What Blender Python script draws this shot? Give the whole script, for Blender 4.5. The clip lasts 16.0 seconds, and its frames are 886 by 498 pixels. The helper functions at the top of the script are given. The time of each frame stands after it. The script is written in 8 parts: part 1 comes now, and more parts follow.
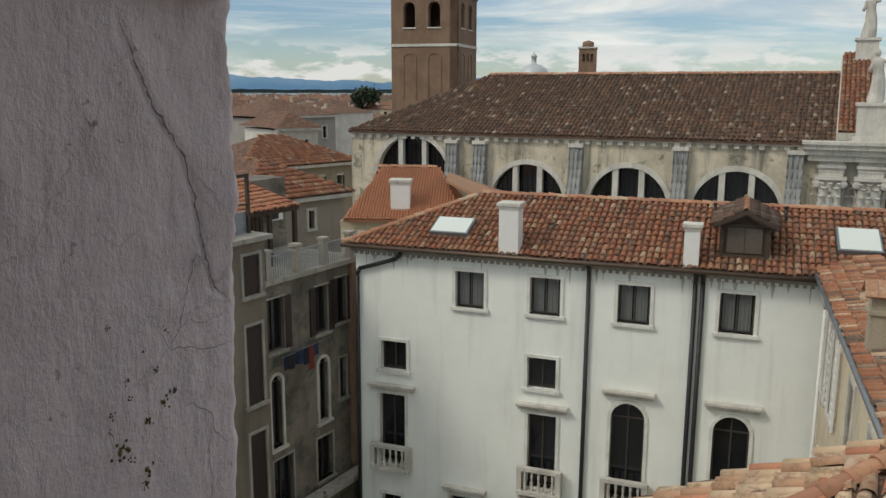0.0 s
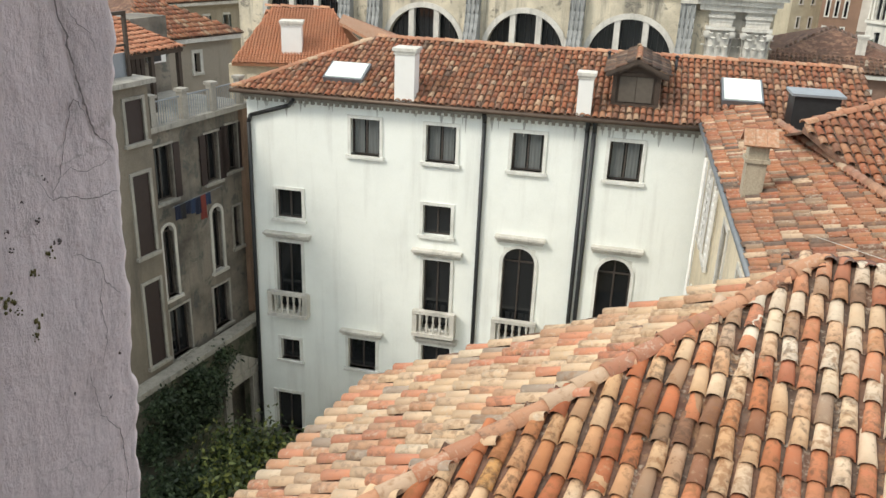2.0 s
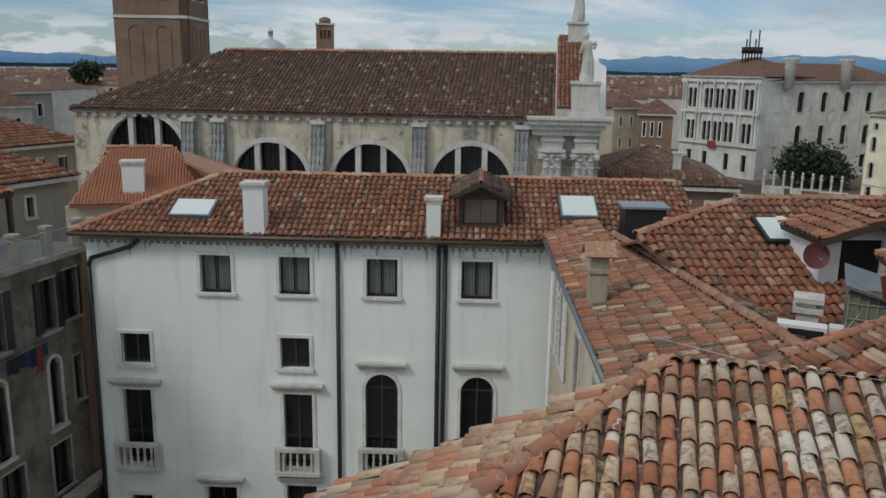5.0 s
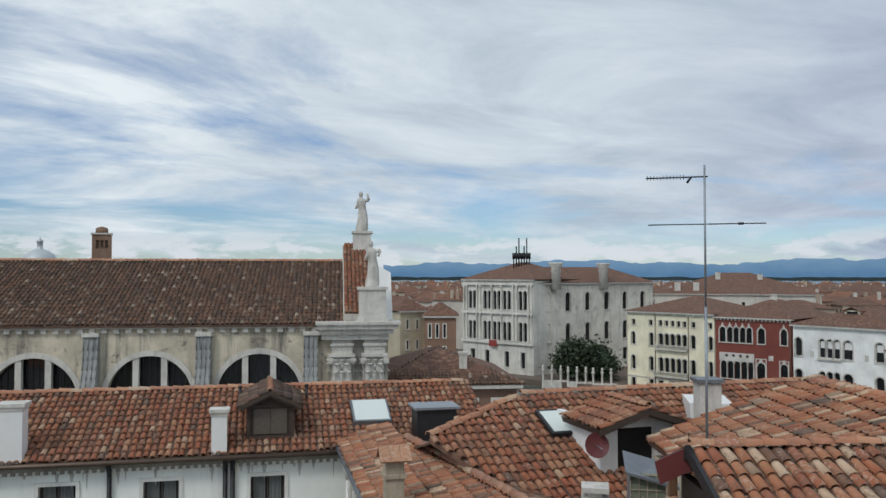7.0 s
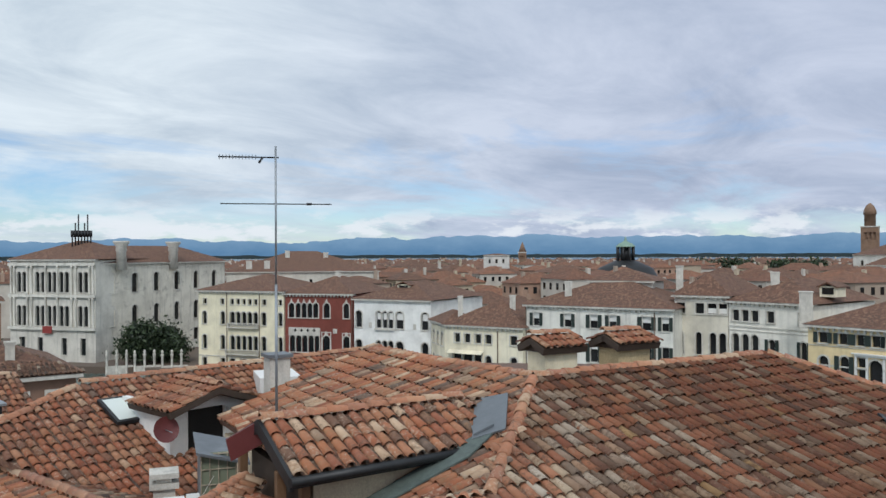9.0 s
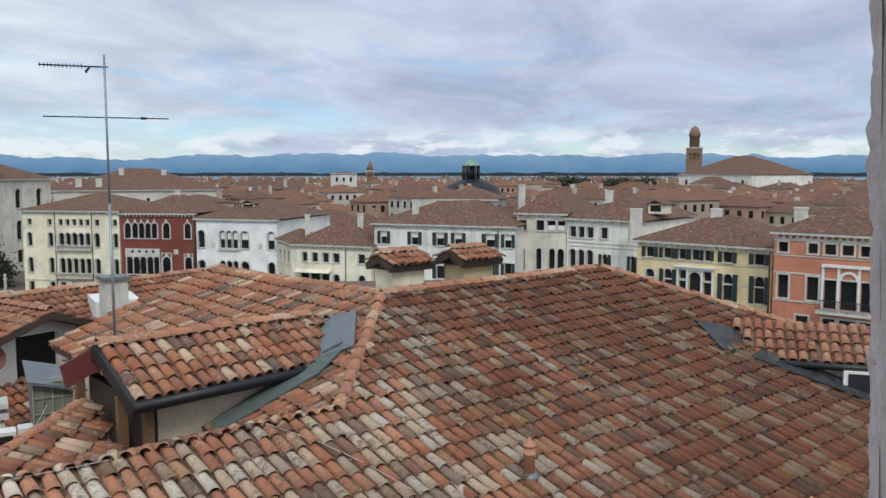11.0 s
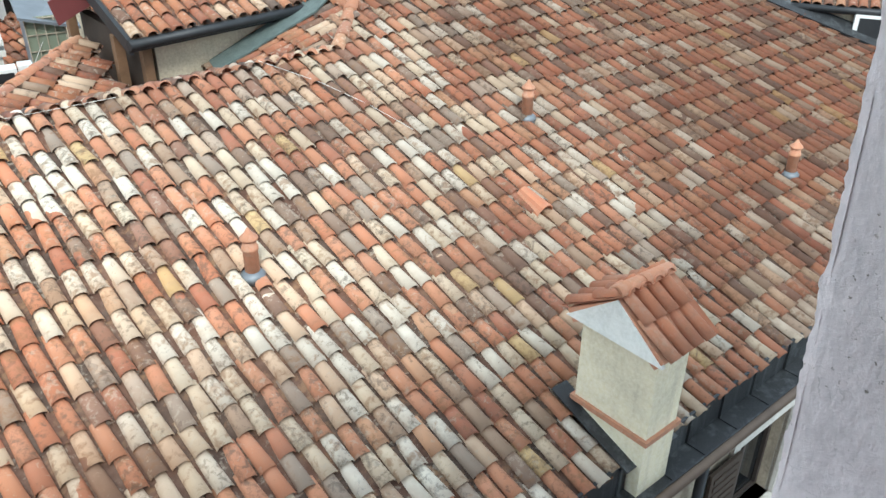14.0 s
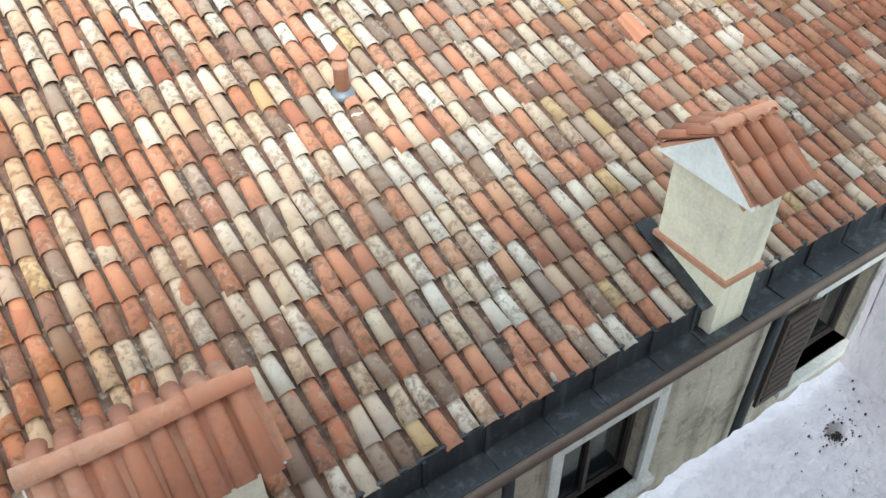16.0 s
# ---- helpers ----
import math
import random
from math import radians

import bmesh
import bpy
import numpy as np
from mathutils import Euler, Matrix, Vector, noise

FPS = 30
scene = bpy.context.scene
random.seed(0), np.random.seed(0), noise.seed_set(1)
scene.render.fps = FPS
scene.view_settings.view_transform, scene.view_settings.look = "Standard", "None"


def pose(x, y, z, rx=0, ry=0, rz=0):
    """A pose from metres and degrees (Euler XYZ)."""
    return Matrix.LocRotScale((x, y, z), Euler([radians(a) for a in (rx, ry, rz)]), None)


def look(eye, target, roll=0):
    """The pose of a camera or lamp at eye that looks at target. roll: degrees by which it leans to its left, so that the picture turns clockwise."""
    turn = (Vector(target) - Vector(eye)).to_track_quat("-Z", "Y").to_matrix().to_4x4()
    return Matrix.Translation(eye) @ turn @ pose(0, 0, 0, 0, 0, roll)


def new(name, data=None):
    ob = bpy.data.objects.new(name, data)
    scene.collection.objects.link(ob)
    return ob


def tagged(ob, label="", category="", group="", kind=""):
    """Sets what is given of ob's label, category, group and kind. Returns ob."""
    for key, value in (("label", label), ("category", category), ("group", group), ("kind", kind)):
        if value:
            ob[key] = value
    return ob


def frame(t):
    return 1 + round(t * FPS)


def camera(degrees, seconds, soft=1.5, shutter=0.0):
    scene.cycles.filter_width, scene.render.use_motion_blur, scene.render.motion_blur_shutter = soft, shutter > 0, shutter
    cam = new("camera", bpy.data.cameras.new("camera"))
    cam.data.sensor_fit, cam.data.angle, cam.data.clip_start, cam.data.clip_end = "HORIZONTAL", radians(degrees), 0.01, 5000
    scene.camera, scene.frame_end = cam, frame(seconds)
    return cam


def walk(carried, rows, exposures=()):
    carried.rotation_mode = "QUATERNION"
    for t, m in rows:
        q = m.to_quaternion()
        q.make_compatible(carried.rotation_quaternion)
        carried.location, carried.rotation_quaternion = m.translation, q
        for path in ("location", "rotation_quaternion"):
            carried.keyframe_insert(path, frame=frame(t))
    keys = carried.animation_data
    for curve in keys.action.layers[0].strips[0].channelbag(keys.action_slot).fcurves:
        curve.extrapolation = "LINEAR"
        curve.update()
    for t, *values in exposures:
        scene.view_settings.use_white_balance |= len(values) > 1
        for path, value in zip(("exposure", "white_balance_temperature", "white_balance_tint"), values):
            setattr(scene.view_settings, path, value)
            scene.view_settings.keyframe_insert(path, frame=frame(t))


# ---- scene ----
# ---- camera ----
EYE = Vector((0.0, 0.0, 19.1))
cam = camera(56.66, 16.0, soft=1.5)
ROWS = [
    (0.0, 0.01, -11.14, 0.15),
    (0.5, 1.95, -12.98, 0.71),
    (1.0, 4.24, -14.93, 0.95),
    (1.5, 6.10, -17.63, 1.29),
    (2.0, 7.75, -21.55, 2.19),
    (2.5, 9.37, -24.47, 3.00),
    (3.0, 10.70, -26.32, 3.60),
    (3.2, 11.21, -26.74, 3.68),
    (5.3, 19.98, -8.98, 0.45),
    (5.5, 21.56, -6.73, 0.24),
    (6.0, 24.65, -2.75, 0.16),
    (6.5, 27.26, -0.14, 0.64),
    (7.0, 32.28, 1.77, 0.01),
    (7.5, 41.33, 2.39, -0.84),
    (8.0, 48.60, 2.00, -1.23),
    (8.5, 55.35, 1.16, -0.78),
    (9.0, 61.48, 0.22, -0.26),
    (9.5, 65.38, -0.42, -0.18),
    (9.7, 66.67, -0.75, -0.23),
    (11.8, 74.71, -9.76, 1.10),
    (12.0, 74.69, -11.64, 1.13),
    (12.5, 74.10, -16.81, 1.06),
    (13.0, 73.60, -21.56, 1.12),
    (13.5, 72.98, -25.94, 1.06),
    (14.0, 72.19, -30.09, 0.63),
    (14.5, 71.52, -34.23, 0.76),
    (15.0, 69.91, -37.53, 0.99),
    (15.5, 67.22, -40.39, 0.48),
    (16.0, 64.86, -42.16, -0.50),
]


def aim(yaw, pitch, roll, dx=0.0, dy=0.0, dz=0.0):
    """Camera pose: yaw clockwise from +y, pitch up, roll to the left, in degrees."""
    return Matrix.Translation(EYE + Vector((dx, dy, dz))) @ pose(0, 0, 0, 90 + pitch, 0, -yaw) @ pose(0, 0, 0, 0, 0, roll)


EXPOSURE = [(0, -0.2, 7300, 10), (0.5, 0.0, 7300, 10), (1, 0.25, 7300, 10), (1.5, 0.65, 7300, 10), (2, 0.73, 7300, 10), (2.5, 0.76, 7350, 10), (3.2, 0.72, 7350, 10), (5.3, -0.58, 6500, 10), (5.7, -0.42, 6500, 10), (6, -0.22, 6500, 10), (6.5, -0.22, 6500, 10), (7, -0.28, 6500, 10), (8, -0.26, 6500, 10), (8.5, -0.22, 6500, 10), (9, -0.06, 6500, 10), (9.7, 0.0, 6500, 10), (11.8, -0.08, 6500, 10), (12, -0.1, 6500, 10), (12.5, 0.02, 6500, 10), (13, 0.82, 6400, 6), (13.5, 0.98, 6250, 4), (14.5, 1.14, 6200, 4), (16, 1.22, 6200, 4)]
walk(cam, [(r[0], aim(*r[1:])) for r in ROWS], EXPOSURE)

# ---- light: bright broken cloud, soft sun from behind ----
world = bpy.data.worlds.new("sky")
scene.world = world
world.use_nodes = True
wt = world.node_tree
wt.nodes.clear()


def node(tree, kind, **props):
    n = tree.nodes.new(kind)
    for k, v in props.items():
        if k == "op":
            n.operation = v
        elif k == "blend":
            n.blend_type = v
        elif k == "dtype":
            n.data_type = v
        else:
            n.inputs[k.replace("_", " ")].default_value = v
    return n


SUN_ELEV, SUN_AZ = radians(46), radians(246)
sky = wt.nodes.new("ShaderNodeTexSky")
sky.sky_type = "NISHITA"
sky.sun_disc = False
sky.sun_elevation, sky.sun_rotation = SUN_ELEV, SUN_AZ
sky.air_density, sky.dust_density, sky.ozone_density = 1.0, 0.2, 3.0
wco = wt.nodes.new("ShaderNodeTexCoord")
wsep = wt.nodes.new("ShaderNodeSeparateXYZ")
wt.links.new(wco.outputs["Generated"], wsep.inputs[0])
wz = node(wt, "ShaderNodeMath", op="MAXIMUM")
wz.inputs[1].default_value = 0.0
wt.links.new(wsep.outputs["Z"], wz.inputs[0])
wadd = node(wt, "ShaderNodeMath", op="ADD")
wadd.inputs[1].default_value = 0.13
wt.links.new(wz.outputs[0], wadd.inputs[0])
wdiv = []
for axis in "XY":
    d = node(wt, "ShaderNodeMath", op="DIVIDE")
    wt.links.new(wsep.outputs[axis], d.inputs[0])
    wt.links.new(wadd.outputs[0], d.inputs[1])
    wdiv.append(d)
wcom = wt.nodes.new("ShaderNodeCombineXYZ")
wt.links.new(wdiv[0].outputs[0], wcom.inputs[0])
wt.links.new(wdiv[1].outputs[0], wcom.inputs[1])
wmap = wt.nodes.new("ShaderNodeMapping")
wmap.inputs["Rotation"].default_value = (0, 0, radians(35))
wmap.inputs["Scale"].default_value = (0.62, 0.85, 1)
wt.links.new(wcom.outputs[0], wmap.inputs[0])
cl = node(wt, "ShaderNodeTexNoise", Scale=0.8, Detail=10.0, Roughness=0.6, Distortion=0.6)
wt.links.new(wmap.outputs[0], cl.inputs["Vector"])


def wrange(value, a, b, lo, hi):
    """Smooth step of a value between two bounds."""
    r = node(wt, "ShaderNodeMapRange")
    r.interpolation_type = "SMOOTHSTEP"
    for key, x in (("From Min", a), ("From Max", b), ("To Min", lo), ("To Max", hi)):
        r.inputs[key].default_value = x
    wt.links.new(value, r.inputs["Value"])
    return r.outputs["Result"]


def wsum(a, b, op="ADD"):
    m = node(wt, "ShaderNodeMath", op=op)
    wt.links.new(a, m.inputs[0])
    wt.links.new(b, m.inputs[1])
    return m.outputs[0]


# the cloud deck closes overhead and towards the east, and is torn open low in the north
cover = wsum(cl.outputs["Fac"], wsum(wrange(wz.outputs[0], 0.03, 0.17, -0.11, 0.07), wrange(wsep.outputs["X"], 0.25, 0.95, -0.03, 0.08)))
mask = wt.nodes.new("ShaderNodeValToRGB")
mask.color_ramp.elements[0].position, mask.color_ramp.elements[1].position = 0.36, 0.54
wt.links.new(cover, mask.inputs[0])
cl2 = node(wt, "ShaderNodeTexNoise", Scale=1.5, Detail=9.0, Roughness=0.62, Distortion=0.5)
wt.links.new(wmap.outputs[0], cl2.inputs["Vector"])
tone = wt.nodes.new("ShaderNodeValToRGB")
tone.color_ramp.elements[0].position, tone.color_ramp.elements[1].position = 0.34, 0.64
tone.color_ramp.elements[0].color = (5.0, 6.0, 7.05, 1)
tone.color_ramp.elements[1].color = (7.8, 8.7, 9.4, 1)
wt.links.new(cl2.outputs["Fac"], tone.inputs[0])
bright = node(wt, "ShaderNodeMix", dtype="RGBA", blend="MULTIPLY")
wt.links.new(wrange(wsep.outputs["X"], 0.05, 0.55, 1.0, 0.0), bright.inputs["Factor"])
bright.inputs["B"].default_value = (1.2, 1.17, 1.13, 1)
wt.links.new(tone.outputs[0], bright.inputs["A"])
thick = node(wt, "ShaderNodeMix", dtype="RGBA", blend="MULTIPLY")
wt.links.new(wrange(wsep.outputs["X"], 0.62, 1.0, 0.0, 1.0), thick.inputs["Factor"])
thick.inputs["B"].default_value = (0.74, 0.74, 0.84, 1)
wt.links.new(bright.outputs["Result"], thick.inputs["A"])
# small heaped clouds standing over the mountains
wlow = wt.nodes.new("ShaderNodeMapping")
wlow.inputs["Scale"].default_value = (1, 1, 3.2)
wt.links.new(wco.outputs["Generated"], wlow.inputs[0])
heap = node(wt, "ShaderNodeTexNoise", Scale=13.0, Detail=8.0, Roughness=0.6)
wt.links.new(wlow.outputs[0], heap.inputs["Vector"])
heaps = wsum(wrange(heap.outputs["Fac"], 0.47, 0.58, 0.0, 0.85), wrange(wz.outputs[0], 0.030, 0.062, 1.0, 0.0), "MULTIPLY")
skyb = node(wt, "ShaderNodeMix", dtype="RGBA", blend="MULTIPLY")
skyb.inputs["Factor"].default_value = 1.0
skyb.inputs["B"].default_value = (0.74, 0.88, 1.08, 1)
wt.links.new(sky.outputs[0], skyb.inputs["A"])
wmix = node(wt, "ShaderNodeMix", dtype="RGBA")
wt.links.new(mask.outputs[0], wmix.inputs["Factor"])
wt.links.new(skyb.outputs["Result"], wmix.inputs["A"])
wt.links.new(thick.outputs["Result"], wmix.inputs["B"])
wheap = node(wt, "ShaderNodeMix", dtype="RGBA")
wheap.inputs["B"].default_value = (8.0, 8.5, 9.1, 1)
wt.links.new(heaps, wheap.inputs["Factor"])
wt.links.new(wmix.outputs["Result"], wheap.inputs["A"])
wbg = node(wt, "ShaderNodeBackground", Strength=0.105)
wt.links.new(wheap.outputs["Result"], wbg.inputs["Color"])
wout = wt.nodes.new("ShaderNodeOutputWorld")
wt.links.new(wbg.outputs[0], wout.inputs[0])

sun = new("sun", bpy.data.lights.new("sun", "SUN"))
sun.data.energy, sun.data.angle, sun.data.color = 1.45, radians(14), (1.0, 0.965, 0.92)
sx, sy, sz = math.sin(SUN_AZ) * math.cos(SUN_ELEV), math.cos(SUN_AZ) * math.cos(SUN_ELEV), math.sin(SUN_ELEV)
sun.matrix_world = look((60 * sx, 60 * sy, 60 * sz + 20), (0, 0, 20))


# ---- materials ----
def base_mat(name):
    m = bpy.data.materials.new(name)
    m.use_nodes = True
    t = m.node_tree
    return m, t, t.nodes["Principled BSDF"]


def obj_coords(t):
    return t.nodes.new("ShaderNodeTexCoord").outputs["Object"]


def ramp(t, fac, stops, constant=False):
    r = t.nodes.new("ShaderNodeValToRGB")
    r.color_ramp.interpolation = "CONSTANT" if constant else "LINEAR"
    e = r.color_ramp.elements
    while len(e) < len(stops):
        e.new(0.5)
    for el, (pos, col) in zip(e, stops):
        el.position, el.color = pos, (*col, 1)
    t.links.new(fac, r.inputs[0])
    return r.outputs[0]


def noise_fac(t, vec, scale, detail=6.0, rough=0.6, distortion=0.0):
    n = node(t, "ShaderNodeTexNoise", Scale=scale, Detail=detail, Roughness=rough, Distortion=distortion)
    t.links.new(vec, n.inputs["Vector"])
    return n.outputs["Fac"]


def mixed(t, fac, a, b, blend="MIX"):
    m = node(t, "ShaderNodeMix", dtype="RGBA", blend=blend)
    for key, v in (("Factor", fac), ("A", a), ("B", b)):
        if isinstance(v, (int, float)):
            m.inputs[key].default_value = v
        elif isinstance(v, tuple):
            m.inputs[key].default_value = (*v, 1)
        else:
            t.links.new(v, m.inputs[key])
    return m.outputs["Result"]


def bumped(t, bsdf, height, strength=0.3, dist=0.02):
    b = node(t, "ShaderNodeBump", Strength=strength, Distance=dist)
    t.links.new(height, b.inputs["Height"])
    t.links.new(b.outputs[0], bsdf.inputs["Normal"])


def stretched(t, vec, scale):
    m = t.nodes.new("ShaderNodeMapping")
    m.inputs["Scale"].default_value = scale
    t.links.new(vec, m.inputs[0])
    return m.outputs[0]


def plaster(name, col, stain, grain=1.0, streak=0.45, rough=0.9, patch=0.35, patch_at=0.60, blotch=0.72):
    """Rendered wall with blotches, rain streaks and fine relief."""
    m, t, b = base_mat(name)
    v = obj_coords(t)
    dark = tuple(c * blotch for c in col)
    c = mixed(t, ramp(t, noise_fac(t, v, 0.55 * grain, 8, 0.65), [(0.42, (0, 0, 0)), (0.68, (1, 1, 1))]), col, dark)
    st = ramp(t, noise_fac(t, stretched(t, v, (2.2, 2.2, 0.16)), 1.2 * grain, 7, 0.62), [(0.52, (0, 0, 0)), (0.74, (streak,) * 3)])
    c = mixed(t, st, c, stain)
    pt = ramp(t, noise_fac(t, v, 1.7 * grain, 9, 0.7, 0.6), [(patch_at, (0, 0, 0)), (patch_at + 0.07, (patch,) * 3)])
    c = mixed(t, pt, c, stain)
    c = mixed(t, 0.16, c, ramp(t, noise_fac(t, v, 30, 3), [(0.3, (0, 0, 0)), (0.7, (1, 1, 1))]), "OVERLAY")
    t.links.new(c, b.inputs["Base Color"])
    b.inputs["Roughness"].default_value = rough
    bumped(t, b, noise_fac(t, v, 14 * grain, 8, 0.7), 0.25, 0.02)
    return m


def simple(name, col, rough=0.7, metal=0.0, vary=0.25, scale=6.0, bump=0.15, dist=0.01):
    m, t, b = base_mat(name)
    v = obj_coords(t)
    c = mixed(t, noise_fac(t, v, scale, 8, 0.65), tuple(x * (1 - vary) for x in col), tuple(min(1, x * (1 + vary)) for x in col))
    t.links.new(c, b.inputs["Base Color"])
    b.inputs["Roughness"].default_value, b.inputs["Metallic"].default_value = rough, metal
    if bump:
        bumped(t, b, noise_fac(t, v, scale * 5, 6), bump, dist)
    return m


def clay(name, stops, per_object=False, dirt=(0.12, 0.092, 0.072), dirtiness=0.7, bleached=False, soot=(0.19, 0.115, 0.08), lichen_col=(0.52, 0.46, 0.37), wear=1.0):
    """Clay tiles: each one takes its own colour, with lichen and soot over it."""
    m, t, b = base_mat(name)
    v = obj_coords(t)
    if per_object:
        rnd = t.nodes.new("ShaderNodeObjectInfo").outputs["Random"]
        geo = t.nodes.new("ShaderNodeNewGeometry")
        v = geo.outputs["Position"]
    else:
        rnd = t.nodes.new("ShaderNodeNewGeometry").outputs["Random Per Island"]
    c = ramp(t, rnd, stops, True)

    def own(k):
        """Another number from 0 to 1 for each tile."""
        mul = node(t, "ShaderNodeMath", op="MULTIPLY")
        mul.inputs[1].default_value = k
        t.links.new(rnd, mul.inputs[0])
        fr = node(t, "ShaderNodeMath", op="FRACT")
        t.links.new(mul.outputs[0], fr.inputs[0])
        return fr.outputs[0]

    def patchy(scale, detail, rough, k, spread, lo, hi, amount):
        """Ragged patches, on some tiles many and on others few."""
        ma = node(t, "ShaderNodeMath", op="MULTIPLY_ADD")
        t.links.new(own(k), ma.inputs[0])
        ma.inputs[1].default_value = spread
        t.links.new(noise_fac(t, v, scale, detail, rough, 0.4), ma.inputs[2])
        return ramp(t, ma.outputs[0], [(lo, (0, 0, 0)), (hi, (amount,) * 3)])

    def wob(gain, offset):
        """Runs along the eave from the hip to the far end, with a wavering front."""
        grad = t.nodes.new("ShaderNodeVectorMath")
        grad.operation = "DOT_PRODUCT"
        grad.inputs[1].default_value = (0.077, -0.047, 0.0)
        t.links.new(v, grad.inputs[0])
        w1 = node(t, "ShaderNodeMath", op="MULTIPLY_ADD")
        t.links.new(noise_fac(t, v, 0.55, 4), w1.inputs[0])
        w1.inputs[1].default_value = 1.1
        t.links.new(grad.outputs["Value"], w1.inputs[2])
        w2 = node(t, "ShaderNodeMath", op="MULTIPLY_ADD")
        t.links.new(w1.outputs[0], w2.inputs[0])
        w2.inputs[1].default_value, w2.inputs[2].default_value = gain, offset - 0.9 * gain
        return w2.outputs[0]

    if bleached:
        share = ramp(t, wob(0.5, 0.45), [(0.0, (0.80,) * 3), (0.20, (0.52,) * 3), (0.36, (0.21,) * 3), (0.52, (0.29,) * 3), (0.82, (0.66,) * 3)])
        pick = node(t, "ShaderNodeMath", op="LESS_THAN")
        t.links.new(own(23.9), pick.inputs[0])
        t.links.new(share, pick.inputs[1])
        c = mixed(t, pick.outputs[0], c, ramp(t, own(7.7), REDS, True))
    c = mixed(t, ramp(t, noise_fac(t, v, 9, 6), [(0.4, (0, 0, 0)), (0.75, (0.28,) * 3)]), c, (0.42, 0.29, 0.22), "MIX")
    c = mixed(t, patchy(12, 4, 0.6, 37.7, 0.24, 0.68, 0.84, 0.7 * wear), c, (0.30, 0.17, 0.09))
    c = mixed(t, patchy(13, 6, 0.66, 91.3, 0.20, 0.66, 0.80, dirtiness * 0.8 * wear), c, dirt)
    big = ramp(t, noise_fac(t, v, 0.45, 5, 0.6), [(0.42, (0, 0, 0)), (0.72, (0.35,) * 3)])
    c = mixed(t, big, c, soot)
    c = mixed(t, patchy(15, 6, 0.62, 53.1, 0.20, 0.70, 0.80, 0.42 * wear), c, lichen_col)
    if bleached:
        # fewer bleached tiles towards the far end of the roof, and a darker tint there
        c = mixed(t, ramp(t, wob(1.3, 0.22), [(0.0, (0, 0, 0)), (1.0, (1, 1, 1))]), c, (0.32, 0.245, 0.205), "MULTIPLY")
        # warmer, darker tiles round the hip
        c = mixed(t, ramp(t, wob(1.0, 0.5), [(0.0, (1, 1, 1)), (0.38, (0, 0, 0))]), c, (0.86, 0.64, 0.475), "MULTIPLY")
    t.links.new(c, b.inputs["Base Color"])
    b.inputs["Roughness"].default_value = 0.88
    bumped(t, b, noise_fac(t, v, 60, 5, 0.7), 0.3, 0.006)
    return m


PALE = [(0.0, (0.75, 0.70, 0.59)), (0.13, (0.68, 0.56, 0.41)), (0.24, (0.60, 0.28, 0.16)), (0.36, (0.72, 0.655, 0.54)), (0.47, (0.68, 0.50, 0.35)), (0.56, (0.70, 0.60, 0.45)),
        (0.64, (0.58, 0.25, 0.14)), (0.74, (0.36, 0.295, 0.235)), (0.80, (0.42, 0.30, 0.21)), (0.86, (0.66, 0.48, 0.24)), (0.885, (0.75, 0.70, 0.595)), (0.95, (0.27, 0.19, 0.14))]
REDS = [(0.0, (0.52, 0.22, 0.13)), (0.2, (0.58, 0.27, 0.16)), (0.38, (0.45, 0.18, 0.11)), (0.52, (0.60, 0.34, 0.20)), (0.64, (0.31, 0.17, 0.12)), (0.74, (0.55, 0.22, 0.12)), (0.86, (0.52, 0.42, 0.33)), (0.94, (0.24, 0.15, 0.11))]
MID = [(0.0, (0.353, 0.122, 0.059)), (0.2, (0.386, 0.168, 0.088)), (0.38, (0.277, 0.092, 0.049)), (0.52, (0.551, 0.399, 0.275)), (0.61, (0.160, 0.084, 0.055)), (0.74, (0.370, 0.143, 0.067)), (0.87, (0.302, 0.210, 0.143)), (0.95, (0.118, 0.084, 0.067))]
WARM = [(0.0, (0.288, 0.084, 0.038)), (0.2, (0.32, 0.108, 0.05)), (0.38, (0.224, 0.066, 0.032)), (0.52, (0.37, 0.175, 0.095)), (0.64, (0.17, 0.07, 0.042)), (0.78, (0.32, 0.12, 0.06)), (0.92, (0.44, 0.29, 0.19)), (0.97, (0.12, 0.075, 0.055))]
DARK = [(0.0, (0.075, 0.042, 0.030)), (0.25, (0.115, 0.058, 0.038)), (0.45, (0.050, 0.034, 0.027)), (0.62, (0.155, 0.085, 0.055)), (0.74, (0.095, 0.045, 0.030)), (0.84, (0.21, 0.16, 0.12)), (0.91, (0.06, 0.04, 0.03)), (0.97, (0.38, 0.32, 0.25))]
M = {}
M["tile_pale"] = clay("clay_pale", PALE, bleached=True, dirtiness=0.85)
M["tile_one"] = clay("clay_pale_single", PALE, True, bleached=True, dirtiness=0.85)
M["tile_hip"] = clay("clay_hip", [(0.0, (0.58, 0.41, 0.26)), (0.16, (0.50, 0.29, 0.175)), (0.30, (0.55, 0.23, 0.13)), (0.42, (0.62, 0.45, 0.30)), (0.56, (0.53, 0.28, 0.16)), (0.68, (0.54, 0.38, 0.25)), (0.79, (0.50, 0.20, 0.115)), (0.87, (0.33, 0.26, 0.20)), (0.93, (0.62, 0.50, 0.36))], dirtiness=0.6)
M["tile_mid"] = clay("clay_mid", MID)
M["tile_warm"] = clay("clay_warm", WARM)
M["tile_dark"] = clay("clay_dark", DARK, dirt=(0.05, 0.042, 0.038), soot=(0.06, 0.043, 0.034), lichen_col=(0.24, 0.20, 0.16))
